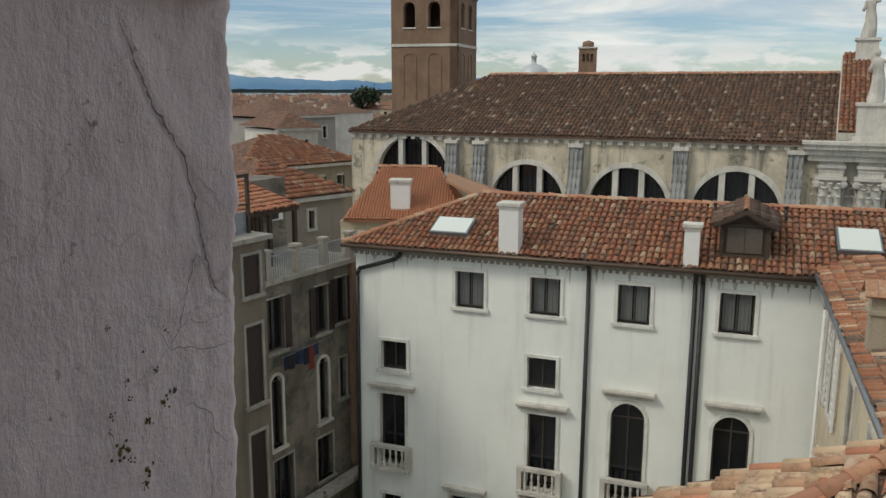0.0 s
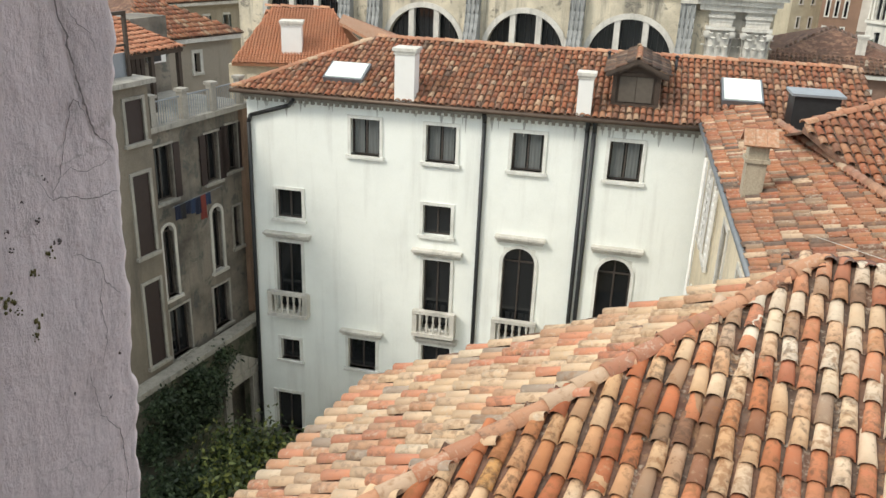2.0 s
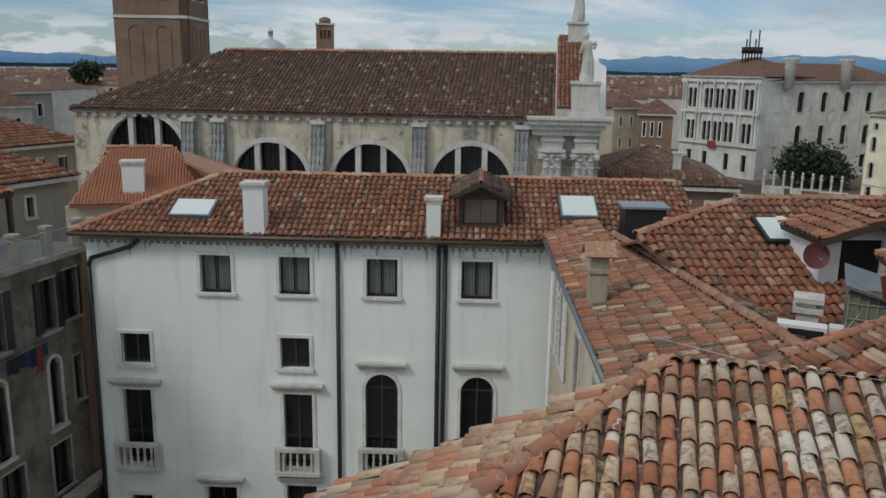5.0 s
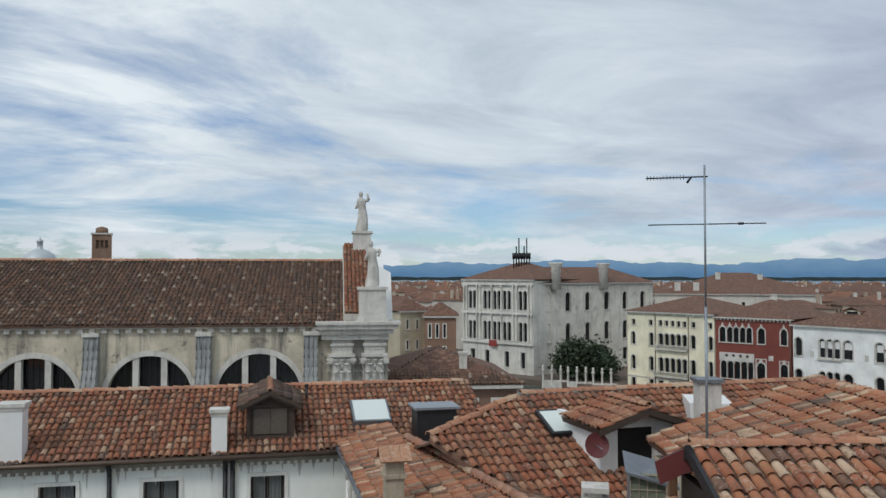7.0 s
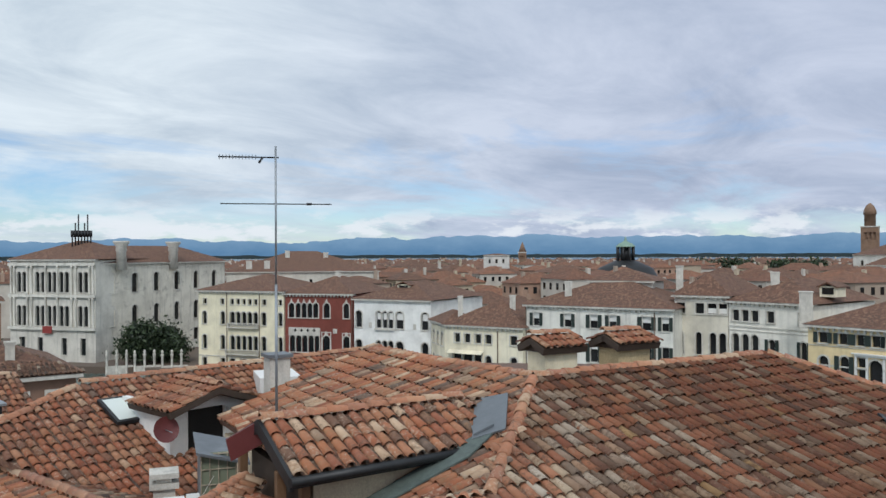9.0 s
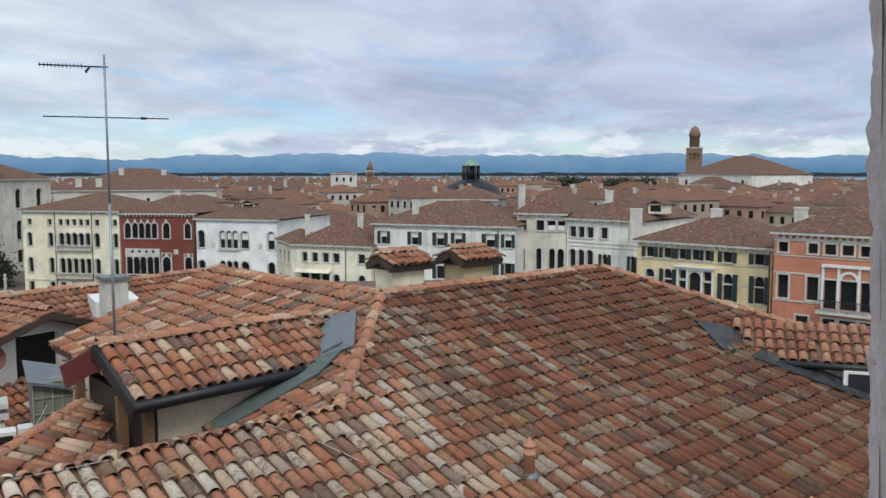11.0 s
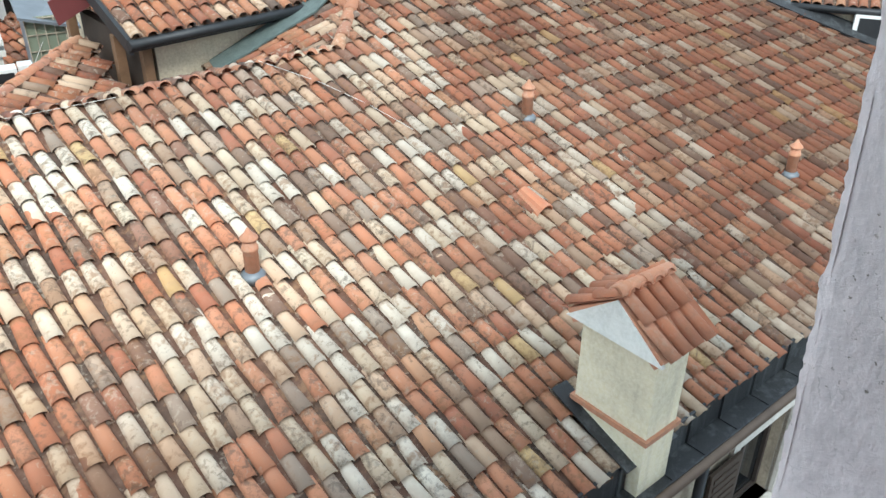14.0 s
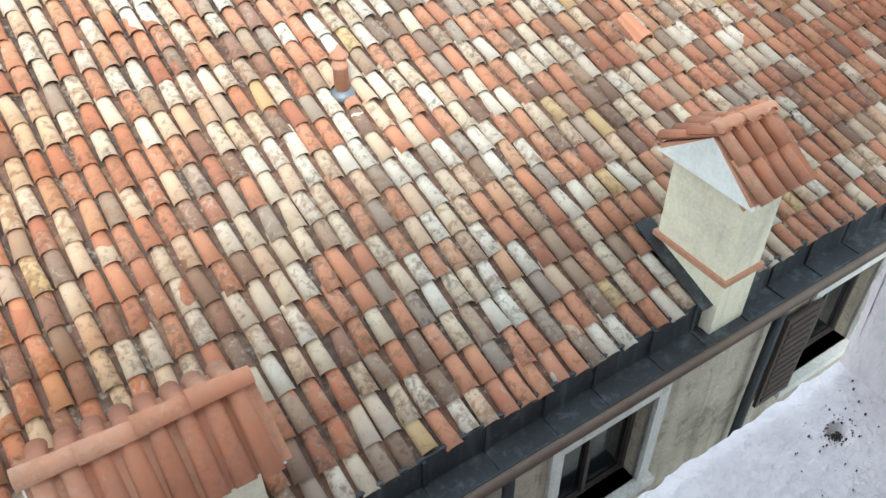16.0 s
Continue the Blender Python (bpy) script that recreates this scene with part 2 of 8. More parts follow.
# pan clay, its colour darkened for the shade between cover rows
M["pan"] = clay("clay_pan_shaded", [(0.0, (0.085, 0.038, 0.024)), (0.4, (0.115, 0.05, 0.03)), (0.7, (0.045, 0.028, 0.021))], dirtiness=0.75)
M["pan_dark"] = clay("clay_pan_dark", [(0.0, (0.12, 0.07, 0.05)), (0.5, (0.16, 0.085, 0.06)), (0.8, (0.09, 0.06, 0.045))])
M["ridge"] = clay("clay_ridge", [(0.0, (0.42, 0.18, 0.10)), (0.35, (0.47, 0.24, 0.14)), (0.6, (0.36, 0.16, 0.10)), (0.85, (0.50, 0.36, 0.25))])
M["clay_new"] = clay("clay_new", [(0.0, (0.49, 0.19, 0.10)), (0.5, (0.53, 0.24, 0.14)), (0.8, (0.43, 0.16, 0.085))], dirtiness=0.6, wear=0.4)
M["clay_flat"] = clay("clay_flat", [(0.0, (0.50, 0.205, 0.11)), (0.5, (0.52, 0.22, 0.12)), (0.8, (0.48, 0.19, 0.10))], dirtiness=0.5, wear=0.2)
M["white"] = plaster("white_render", (0.84, 0.875, 0.84), (0.42, 0.41, 0.38), streak=0.25, patch=0.10, patch_at=0.66, blotch=0.93)
M["pale_trim"] = plaster("pale_stone_trim", (0.76, 0.77, 0.73), (0.40, 0.39, 0.36), 2.0, 0.35, 0.85, 0.12)
M["drip"] = plaster("rain_streak", (0.52, 0.53, 0.50), (0.26, 0.26, 0.24), 6.0, 0.6, patch=0.5)
M["cream"] = plaster("cream_render", (0.66, 0.57, 0.42), (0.34, 0.30, 0.24))
M["chimney_cream"] = plaster("chimney_render", (0.78, 0.72, 0.54), (0.36, 0.32, 0.23), 2.0, 0.35, patch=0.15)
# stained render with the narrow alley's shade put into its base colour
M["alley_wall"] = plaster("shaded_alley_render", (0.46, 0.40, 0.31), (0.13, 0.115, 0.09), 1.6, 0.85, patch=0.5, patch_at=0.55, blotch=0.6)
M["ochre"] = plaster("ochre_render", (0.52, 0.42, 0.25), (0.30, 0.24, 0.15), 2.0)
M["church"] = plaster("church_render", (0.64, 0.575, 0.45), (0.085, 0.084, 0.078), 0.8, 1.0, patch=0.7, patch_at=0.565, blotch=0.55)
M["grey_wall"] = plaster("weathered_render", (0.235, 0.205, 0.17), (0.065, 0.078, 0.07), 1.1, 0.8, patch=0.7, patch_at=0.54, blotch=0.34)
M["moss_wall"] = plaster("mossy_render", (0.13, 0.125, 0.09), (0.03, 0.042, 0.022), 1.2, 0.9, patch=0.8, patch_at=0.50, blotch=0.5)
m_, t_, b_ = base_mat("brushed_limewash")
v_ = obj_coords(t_)
c_ = mixed(t_, ramp(t_, noise_fac(t_, v_, 9, 8, 0.65), [(0.35, (0, 0, 0)), (0.7, (1, 1, 1))]), (0.80, 0.725, 0.735), (0.66, 0.59, 0.60))
strokes = noise_fac(t_, stretched(t_, v_, (80, 80, 24)), 1.0, 6, 0.65)
c_ = mixed(t_, ramp(t_, strokes, [(0.32, (0.32,) * 3), (0.55, (0, 0, 0))]), c_, (0.44, 0.41, 0.41))
spot = ramp(t_, noise_fac(t_, v_, 110, 5, 0.6), [(0.64, (0, 0, 0)), (0.69, (1, 1, 1))])
where = ramp(t_, noise_fac(t_, v_, 7, 3), [(0.52, (0, 0, 0)), (0.62, (0.85,) * 3)])
c_ = mixed(t_, mixed(t_, 1.0, spot, where, "MULTIPLY"), c_, (0.16, 0.13, 0.10))
crk = node(t_, "ShaderNodeTexVoronoi", Scale=26.0)
crk.feature = "DISTANCE_TO_EDGE"
vd = noise_fac(t_, v_, 40, 4)
vv = node(t_, "ShaderNodeVectorMath")
vv.operation = "ADD"
t_.links.new(v_, vv.inputs[0])
vs = node(t_, "ShaderNodeMath", op="MULTIPLY")
t_.links.new(vd, vs.inputs[0])
vs.inputs[1].default_value = 0.03
t_.links.new(vs.outputs[0], vv.inputs[1])
t_.links.new(vv.outputs[0], crk.inputs["Vector"])
hair = ramp(t_, crk.outputs["Distance"], [(0.0, (0.8,) * 3), (0.022, (0, 0, 0))])
wh2 = ramp(t_, noise_fac(t_, v_, 11, 3), [(0.53, (0, 0, 0)), (0.6, (0.6,) * 3)])
c_ = mixed(t_, mixed(t_, 1.0, hair, wh2, "MULTIPLY"), c_, (0.34, 0.31, 0.30))
t_.links.new(c_, b_.inputs["Base Color"])
b_.inputs["Roughness"].default_value = 0.85
add_ = node(t_, "ShaderNodeMath", op="MULTIPLY_ADD")
t_.links.new(strokes, add_.inputs[0])
add_.inputs[1].default_value = 0.7
t_.links.new(noise_fac(t_, v_, 60, 6, 0.65), add_.inputs[2])
bumped(t_, b_, add_.outputs[0], 0.8, 0.004)
M["jamb"] = m_
M["stone"] = plaster("istrian_stone", (0.62, 0.60, 0.55), (0.24, 0.235, 0.22), 2.0, 0.55, 0.8, 0.3)
M["old_stone"] = plaster("sooty_stone", (0.36, 0.34, 0.30), (0.13, 0.125, 0.115), 2.0, 0.7, 0.85, 0.45)
M["lead_old"] = plaster("streaked_lead", (0.30, 0.31, 0.305), (0.07, 0.073, 0.075), 2.2, 1.0, 0.6, 0.4)
M["shutter_grey"] = simple("greyed_shutter", (0.10, 0.085, 0.07), 0.75, 0, 0.35, 7.0)
M["crack_dirt"] = simple("crack_dirt", (0.20, 0.175, 0.17), 0.95, 0, 0.5, 300.0, 0)
M["grit"] = simple("dark_grit", (0.045, 0.038, 0.034), 0.95, 0, 0.5, 300.0, 0)
M["lichen"] = simple("olive_lichen", (0.16, 0.145, 0.06), 0.95, 0, 0.5, 220.0, 0)
M["chimney_stone"] = plaster("weathered_chimney", (0.40, 0.345, 0.26), (0.16, 0.14, 0.11), 3.0, 0.6)
M["lead_dark"] = plaster("blackened_lead", (0.026, 0.028, 0.031), (0.11, 0.12, 0.125), 2.6, 0.75, 0.55, 0.5, 0.58, 0.6)
M["lead"] = simple("lead_sheet", (0.20, 0.22, 0.24), 0.55, 0.6, 0.35, 3.0)
M["lead_green"] = simple("green_lead", (0.105, 0.135, 0.125), 0.7, 0.1, 0.6, 7.0, 0.4, 0.02)
M["dark_metal"] = simple("dark_metal", (0.035, 0.037, 0.04), 0.5, 0.5, 0.4, 4.0)
M["copper"] = simple("brown_gutter", (0.12, 0.085, 0.065), 0.5, 0.5, 0.4, 5.0)
M["zinc"] = simple("zinc_sheet", (0.30, 0.33, 0.36), 0.5, 0.6, 0.35, 2.0)
M["wood_dark"] = simple("dark_wood", (0.055, 0.038, 0.028), 0.7, 0, 0.4, 8.0)
M["wood"] = simple("brown_wood", (0.17, 0.095, 0.05), 0.7, 0, 0.4, 8.0)
M["sash"] = simple("window_sash", (0.05, 0.04, 0.035), 0.55, 0, 0.3, 8.0)
M["shutter"] = simple("green_shutter", (0.018, 0.03, 0.026), 0.6, 0, 0.3, 6.0)
M["brown_shutter"] = simple("brown_shutter", (0.032, 0.019, 0.017), 0.65, 0, 0.3, 6.0)
M["brick"] = plaster("brick_far", (0.235, 0.15, 0.102), (0.27, 0.215, 0.165), 0.9, 0.5, patch=0.4)
# near-black colour that stands in for the shade inside openings
M["dim"] = simple("opening_shade", (0.02, 0.019, 0.018), 0.9, 0, 0.3, 2.0, 0)
M["curtain"] = simple("curtain_cloth", (0.13, 0.14, 0.14), 0.9, 0, 0.15, 5.0)
M["white_paint"] = simple("white_paint", (0.75, 0.75, 0.73), 0.5, 0, 0.06, 3.0)
M["maroon"] = simple("maroon_paint", (0.13, 0.03, 0.03), 0.5, 0, 0.2, 5.0)
M["plank"] = simple("interior_floor", (0.20, 0.13, 0.08), 0.6)
M["room"] = simple("room_plaster", (0.72, 0.70, 0.67), 0.9)
m_, t_, b_ = base_mat("window_glass")
b_.inputs["Base Color"].default_value, b_.inputs["Roughness"].default_value = (0.012, 0.014, 0.016, 1), 0.06
b_.inputs["IOR"].default_value = 1.5
M["glass"] = m_
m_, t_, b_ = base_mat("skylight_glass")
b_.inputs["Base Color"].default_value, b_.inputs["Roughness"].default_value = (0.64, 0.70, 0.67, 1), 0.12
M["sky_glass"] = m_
m_, t_, b_ = base_mat("dusty_glass")
b_.inputs["Base Color"].default_value, b_.inputs["Roughness"].default_value = (0.20, 0.23, 0.17, 1), 0.2
M["lantern_glass"] = m_


# ---- mesh helpers ----
UP = Vector((0, 0, 1))


class Build:
    """Collects vertices and faces in world metres."""

    def __init__(self):
        self.v, self.f, self.smooth = [], [], []

    def face(self, *pts, smooth=False):
        i = len(self.v)
        self.v.extend(tuple(p) for p in pts)
        self.f.append(tuple(range(i, i + len(pts))))
        self.smooth.append(smooth)

    def box(self, o, a, b, c):
        """Box from a corner and three edges."""
        o, a, b, c = Vector(o), Vector(a), Vector(b), Vector(c)
        if a.cross(b).dot(c) < 0:
            a, b = b, a
        i = len(self.v)
        self.v.extend(tuple(o + a * x + b * y + c * z) for z in (0, 1) for y in (0, 1) for x in (0, 1))
        for f in ((0, 2, 3, 1), (4, 5, 7, 6), (0, 1, 5, 4), (2, 6, 7, 3), (0, 4, 6, 2), (1, 3, 7, 5)):
            self.f.append(tuple(i + k for k in f))
            self.smooth.append(False)

    def tube(self, p0, p1, r0, r1=None, n=8, caps=True):
        p0, p1 = Vector(p0), Vector(p1)
        r1 = r0 if r1 is None else r1
        d = (p1 - p0).normalized()
        a = d.orthogonal().normalized()
        b = d.cross(a)
        i = len(self.v)
        for p, r in ((p0, r0), (p1, r1)):
            self.v.extend(tuple(p + (a * math.cos(k * math.tau / n) + b * math.sin(k * math.tau / n)) * r) for k in range(n))
        for k in range(n):
            j = (k + 1) % n
            self.f.append((i + k, i + j, i + n + j, i + n + k))
            self.smooth.append(True)
        if caps:
            self.f += [tuple(i + k for k in reversed(range(n))), tuple(i + n + k for k in range(n))]
            self.smooth += [False, False]

    def lathe(self, base, profile, n=12):
        """Turned form: (radius, height) from the bottom up."""
        base = Vector(base)
        i = len(self.v)
        for r, z in profile:
            self.v.extend((base.x + r * math.cos(k * math.tau / n), base.y + r * math.sin(k * math.tau / n), base.z + z) for k in range(n))
        for j in range(len(profile) - 1):
            for k in range(n):
                q = (k + 1) % n
                self.f.append((i + j * n + k, i + j * n + q, i + (j + 1) * n + q, i + (j + 1) * n + k))
                self.smooth.append(True)
        self.f += [tuple(i + k for k in reversed(range(n))), tuple(i + (len(profile) - 1) * n + k for k in range(n))]
        self.smooth += [False, False]

    def slab(self, pts, thick):
        """Flat polygon with thickness downwards along its normal."""
        pts = [Vector(p) for p in pts]
        nrm = (pts[1] - pts[0]).cross(pts[2] - pts[0]).normalized()
        if nrm.z < 0:
            pts.reverse()
            nrm = -nrm
        low = [p - nrm * thick for p in pts]
        self.face(*pts)
        self.face(*reversed(low))
        for k in range(len(pts)):
            j = (k + 1) % len(pts)
            self.face(pts[k], low[k], low[j], pts[j])

    def mesh(self, name):
        me = bpy.data.meshes.new(name)
        me.from_pydata(self.v, [], self.f)
        me.polygons.foreach_set("use_smooth", self.smooth)
        me.update()
        return me


def thing(name, at, label, category, group="", kind=""):
    """A top-level thing: an Empty at its base."""
    ob = new(name)
    ob.empty_display_size = 0.2
    ob.location = at
    ob["base"] = tuple(at)
    return tagged(ob, label, category, group, kind)


def part(name, b, material, parent, label=""):
    me = b.mesh(name) if isinstance(b, Build) else b
    if not me.materials:
        me.materials.append(M[material] if isinstance(material, str) else material)
    ob = new(name, me)
    ob.parent = parent
    if parent.type == "EMPTY":
        ob.matrix_parent_inverse = Matrix.Translation(-Vector(parent["base"]))
    return tagged(ob, label)


def solo(name, b, material, label, category, kind="", group=""):
    me = b.mesh(name)
    me.materials.append(M[material] if isinstance(material, str) else material)
    return tagged(new(name, me), label, category, group, kind)


class Facade:
    """A vertical plane: s along it, z up, d outwards."""

    def __init__(self, o, u):
        self.o, self.u = Vector((o[0], o[1], 0)), Vector((u[0], u[1], 0)).normalized()
        self.n = Vector((self.u.y, -self.u.x, 0))

    def at(self, s, z, d=0.0):
        p = self.o + self.u * s + self.n * d
        return Vector((p.x, p.y, z))

    def block(self, b, s0, s1, z0, z1, d0, d1):
        b.box(self.at(s0, z0, d0), self.u * (s1 - s0), UP * (z1 - z0), self.n * (d1 - d0))

    def wall(self, s0, s1, z0, z1, holes, thick=0.35):
        """Wall with rectangular openings through it."""
        b = Build()
        ss = sorted({s0, s1, *[h[0] for h in holes], *[h[1] for h in holes]})
        zz = sorted({z0, z1, *[h[2] for h in holes], *[h[3] for h in holes]})
        ss, zz = [s for s in ss if s0 <= s <= s1], [z for z in zz if z0 <= z <= z1]
        for i in range(len(ss) - 1):
            run = None
            for j in range(len(zz)):
                solid = False
                if j < len(zz) - 1:
                    cs, cz = (ss[i] + ss[i + 1]) / 2, (zz[j] + zz[j + 1]) / 2
                    solid = not any(h[0] < cs < h[1] and h[2] < cz < h[3] for h in holes)
                if solid and run is None:
                    run = zz[j]
                if not solid and run is not None:
                    a, c = run, zz[j]
                    b.face(self.at(ss[i], a), self.at(ss[i + 1], a), self.at(ss[i + 1], c), self.at(ss[i], c))
                    b.face(self.at(ss[i], a, -thick), self.at(ss[i], c, -thick), self.at(ss[i + 1], c, -thick), self.at(ss[i + 1], a, -thick))
                    run = None
        for a, c, e, g in holes:
            b.face(self.at(a, e), self.at(a, g), self.at(a, g, -thick), self.at(a, e, -thick))
            b.face(self.at(c, e), self.at(c, e, -thick), self.at(c, g, -thick), self.at(c, g))
            b.face(self.at(a, e), self.at(a, e, -thick), self.at(c, e, -thick), self.at(c, e))
            b.face(self.at(a, g), self.at(c, g), self.at(c, g, -thick), self.at(a, g, -thick))
        for a, c in ((s0, s0), (s1, s1)):
            b.face(self.at(a, z0), self.at(a, z1), self.at(a, z1, -thick), self.at(a, z0, -thick))
        b.face(self.at(s0, z1), self.at(s1, z1), self.at(s1, z1, -thick), self.at(s0, z1, -thick))
        return b

    def arch(self, b, cs, cz, r0, r1, d0, d1, n=14, a0=0.0, a1=math.pi):
        """Arched band between two radii."""
        for k in range(n):
            ang = (a0 + (a1 - a0) * k / n, a0 + (a1 - a0) * (k + 1) / n)
            p = [[self.at(cs - math.cos(a) * r, cz + math.sin(a) * r, d) for r in (r0, r1) for d in (d0, d1)] for a in ang]
            (i0, i1, o0, o1), (j0, j1, q0, q1) = p
            b.face(i1, j1, q1, o1)
            b.face(i0, i1, o1, o0) if k == 0 else None
            b.face(i0, j0, j1, i1)
            b.face(o0, o1, q1, q0)
        b.face(j0, q0, q1, j1)

    def spandrel(self, b, s0, s1, cz, top, d0, d1, n=12):
        """Fills a rectangular opening above a round arch."""
        r, cs = (s1 - s0) / 2, (s0 + s1) / 2
        for k in range(n):
            a, c = math.pi * k / n, math.pi * (k + 1) / n
            pa, pc = (cs - math.cos(a) * r, cz + math.sin(a) * r), (cs - math.cos(c) * r, cz + math.sin(c) * r)
            b.face(self.at(*pa, d1), self.at(*pc, d1), self.at(pc[0], top, d1), self.at(pa[0], top, d1))
            b.face(self.at(*pa, d0), self.at(*pc, d0), self.at(*pc, d1), self.at(*pa, d1))


# ---- tiles ----
ROLL = 7
_ang = np.linspace(0, math.pi, ROLL)


def cover_template(L, w):
    """Round cover tile: lower arch, upper arch and inner lip of the lower end."""
    rb, rt = w * 0.425, w * 0.345
    low = np.stack([-np.cos(_ang) * rb, np.full(ROLL, -0.03), np.sin(_ang) * rb * 0.78 + 0.050], 1)
    top = np.stack([-np.cos(_ang) * rt, np.full(ROLL, L + 0.05), np.sin(_ang) * rt * 0.78 + 0.012], 1)
    lip = np.stack([-np.cos(_ang) * (rb - 0.013), np.full(ROLL, -0.02), np.sin(_ang) * (rb - 0.013) * 0.78 + 0.046], 1)
    v = np.concatenate([low, top, lip])
    f = [(k, k + 1, ROLL + k + 1, ROLL + k) for k in range(ROLL - 1)] + [(2 * ROLL + k, 2 * ROLL + k + 1, k + 1, k) for k in range(ROLL - 1)]
    return v, f


def pan_template(L, w):
    """Hollow pan tile between two rows of covers."""
    x = np.linspace(-1, 1, 5)
    z = 0.004 + 0.03 * x**2
    low = np.stack([x * w * 0.34, np.full(5, -0.02), z + 0.014], 1)
    top = np.stack([x * w * 0.29, np.full(5, L + 0.04), z], 1)
    return np.concatenate([low, top]), [(k, k + 1, 5 + k + 1, 5 + k) for k in range(4)]


def inside(poly, s, r):
    hit = np.zeros(s.shape, bool)
    for (x0, y0), (x1, y1) in zip(poly, poly[1:] + poly[:1]):
        cross = (y0 > r) != (y1 > r)
        with np.errstate(divide="ignore", invalid="ignore"):
            hit ^= cross & (s < (x1 - x0) * (r - y0) / (y1 - y0) + x0)
    return hit


def field_mesh(name, template, frames, s, r, rng, jitter):
    """Joins copies of a template at (s, r) on a roof plane into one mesh."""
    tv, tf = template
    o, u, v, n = frames
    count = len(s)
    turn = rng.normal(0, 0.028 * jitter, count)[:, None]
    js, jr, jz = (rng.normal(0, k * jitter, count)[:, None] for k in (0.009, 0.014, 0.006))
    x = tv[:, 0] * np.cos(turn) - (tv[:, 1] - 0.15) * np.sin(turn) + s[:, None] + js
    y = (tv[:, 1] - 0.15) * np.cos(turn) + tv[:, 0] * np.sin(turn) + 0.15 + r[:, None] + jr
    z = tv[:, 2][None] + jz
    pts = np.array(o) + x[..., None] * np.array(u) + y[..., None] * np.array(v) + z[..., None] * np.array(n)
    me = bpy.data.meshes.new(name)
    faces = np.array(tf)[None] + (np.arange(count) * len(tv))[:, None, None]
    nf = count * len(tf)
    me.vertices.add(count * len(tv))
    me.vertices.foreach_set("co", pts.astype(np.float32).ravel())
    me.loops.add(nf * 4)
    me.loops.foreach_set("vertex_index", faces.astype(np.int32).ravel())
    me.polygons.add(nf)
    me.polygons.foreach_set("loop_start", np.arange(nf, dtype=np.int32) * 4)
    me.polygons.foreach_set("use_smooth", np.ones(nf, bool))
    me.update(calc_edges=True)
    me.validate()
    return me


LATER = []


def tiled(parent, o, u, v, poly, kind="tile_pale", pan="pan", w=0.205, L=0.345, seed=1, jitter=1.0, singles=None):
    """Covers a roof plane (origin o, u along the eave, v up the slope, polygon in s, r) with round tiles over pans."""
    rng = np.random.default_rng(seed)
    u, v = Vector(u).normalized(), Vector(v).normalized()
    n = u.cross(v)
    s0, s1 = min(p[0] for p in poly), max(p[0] for p in poly)
    r0, r1 = min(p[1] for p in poly), max(p[1] for p in poly)
    cols, rows = np.arange(int((s1 - s0) / w) + 1), np.arange(int((r1 - r0) / L) + 1)
    gs, gr = np.meshgrid(s0 + (cols + 0.5) * w, r0 + rows * L, indexing="ij")
    gs, gr = gs.ravel(), gr.ravel()
    keep = inside(poly, gs, gr + L * 0.4)
    cs, cr = gs[keep], gr[keep]
    cr = cr + rng.normal(0, 0.01, len(cr))
    keep = inside(poly, gs + w / 2, gr + L * 0.4)
    ps, pr = gs[keep] + w / 2, gr[keep]
    frames = (o, u, v, n)
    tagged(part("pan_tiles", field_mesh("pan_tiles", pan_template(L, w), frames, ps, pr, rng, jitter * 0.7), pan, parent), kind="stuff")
    if singles is not None:
        a, b, c, d = singles
        one = (cs > a) & (cs < b) & (cr > c) & (cr < d)
        LATER.append((parent, frames, cs[one], cr[one], cover_template(L, w), seed))
        cs, cr = cs[~one], cr[~one]
    tagged(part("cover_tiles", field_mesh("cover_tiles", cover_template(L, w), frames, cs, cr, rng, jitter), kind, parent), kind="stuff")


def caps(parent, p0, p1, r=0.115, L=0.36, material="ridge", seed=3):
    """A line of half-round ridge tiles."""
    rng = random.Random(seed)
    p0, p1 = Vector(p0), Vector(p1)
    d = (p1 - p0).normalized()
    side = d.cross(UP).normalized()
    up = side.cross(d)
    b = Build()
    count = max(1, int((p1 - p0).length / L))
    for k in range(count):
        o = p0 + d * (k * L) + side * rng.gauss(0, 0.008) + up * rng.gauss(0, 0.006)
        i = len(b.v)
        for along, rad, lift in ((-0.03, r, 0.02), (L + 0.04, r * 0.84, 0.0), (-0.028, r - 0.02, 0.015)):
            b.v.extend(tuple(o + d * along + side * (math.cos(a) * rad) + up * (math.sin(a) * rad * 0.9 + lift)) for a in np.linspace(0, math.pi, 7))
        for q in range(6):
            b.f += [(i + q, i + q + 1, i + 8 + q, i + 7 + q), (i + 14 + q, i + 15 + q, i + q + 1, i + q)]
            b.smooth += [True, True]
    return part("ridge_tiles", b, material, parent)


def roof_plane(parent, eave0, eave1, rise_dir, slope, poly, deck="pan_dark", **kw):
    """Deck and tiles of one slope. eave0 to eave1: the eave line; rise_dir: horizontal way up; poly in metres along and up the slope."""
    e0, e1 = Vector(eave0), Vector(eave1)
    u = (e1 - e0).normalized()
    h = Vector((rise_dir[0], rise_dir[1], 0)).normalized()
    v = (h + UP * slope).normalized()
    if u.cross(v).z < 0:
        u, e0 = -u, e1
        ln = (Vector(eave1) - Vector(eave0)).length
        poly = [(ln - s, r) for s, r in poly]
    b = Build()
    b.slab([e0 + u * s + v * r for s, r in poly], 0.14)
    deck_ob = part("roof", b, deck, parent)
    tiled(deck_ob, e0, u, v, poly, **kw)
    return deck_ob


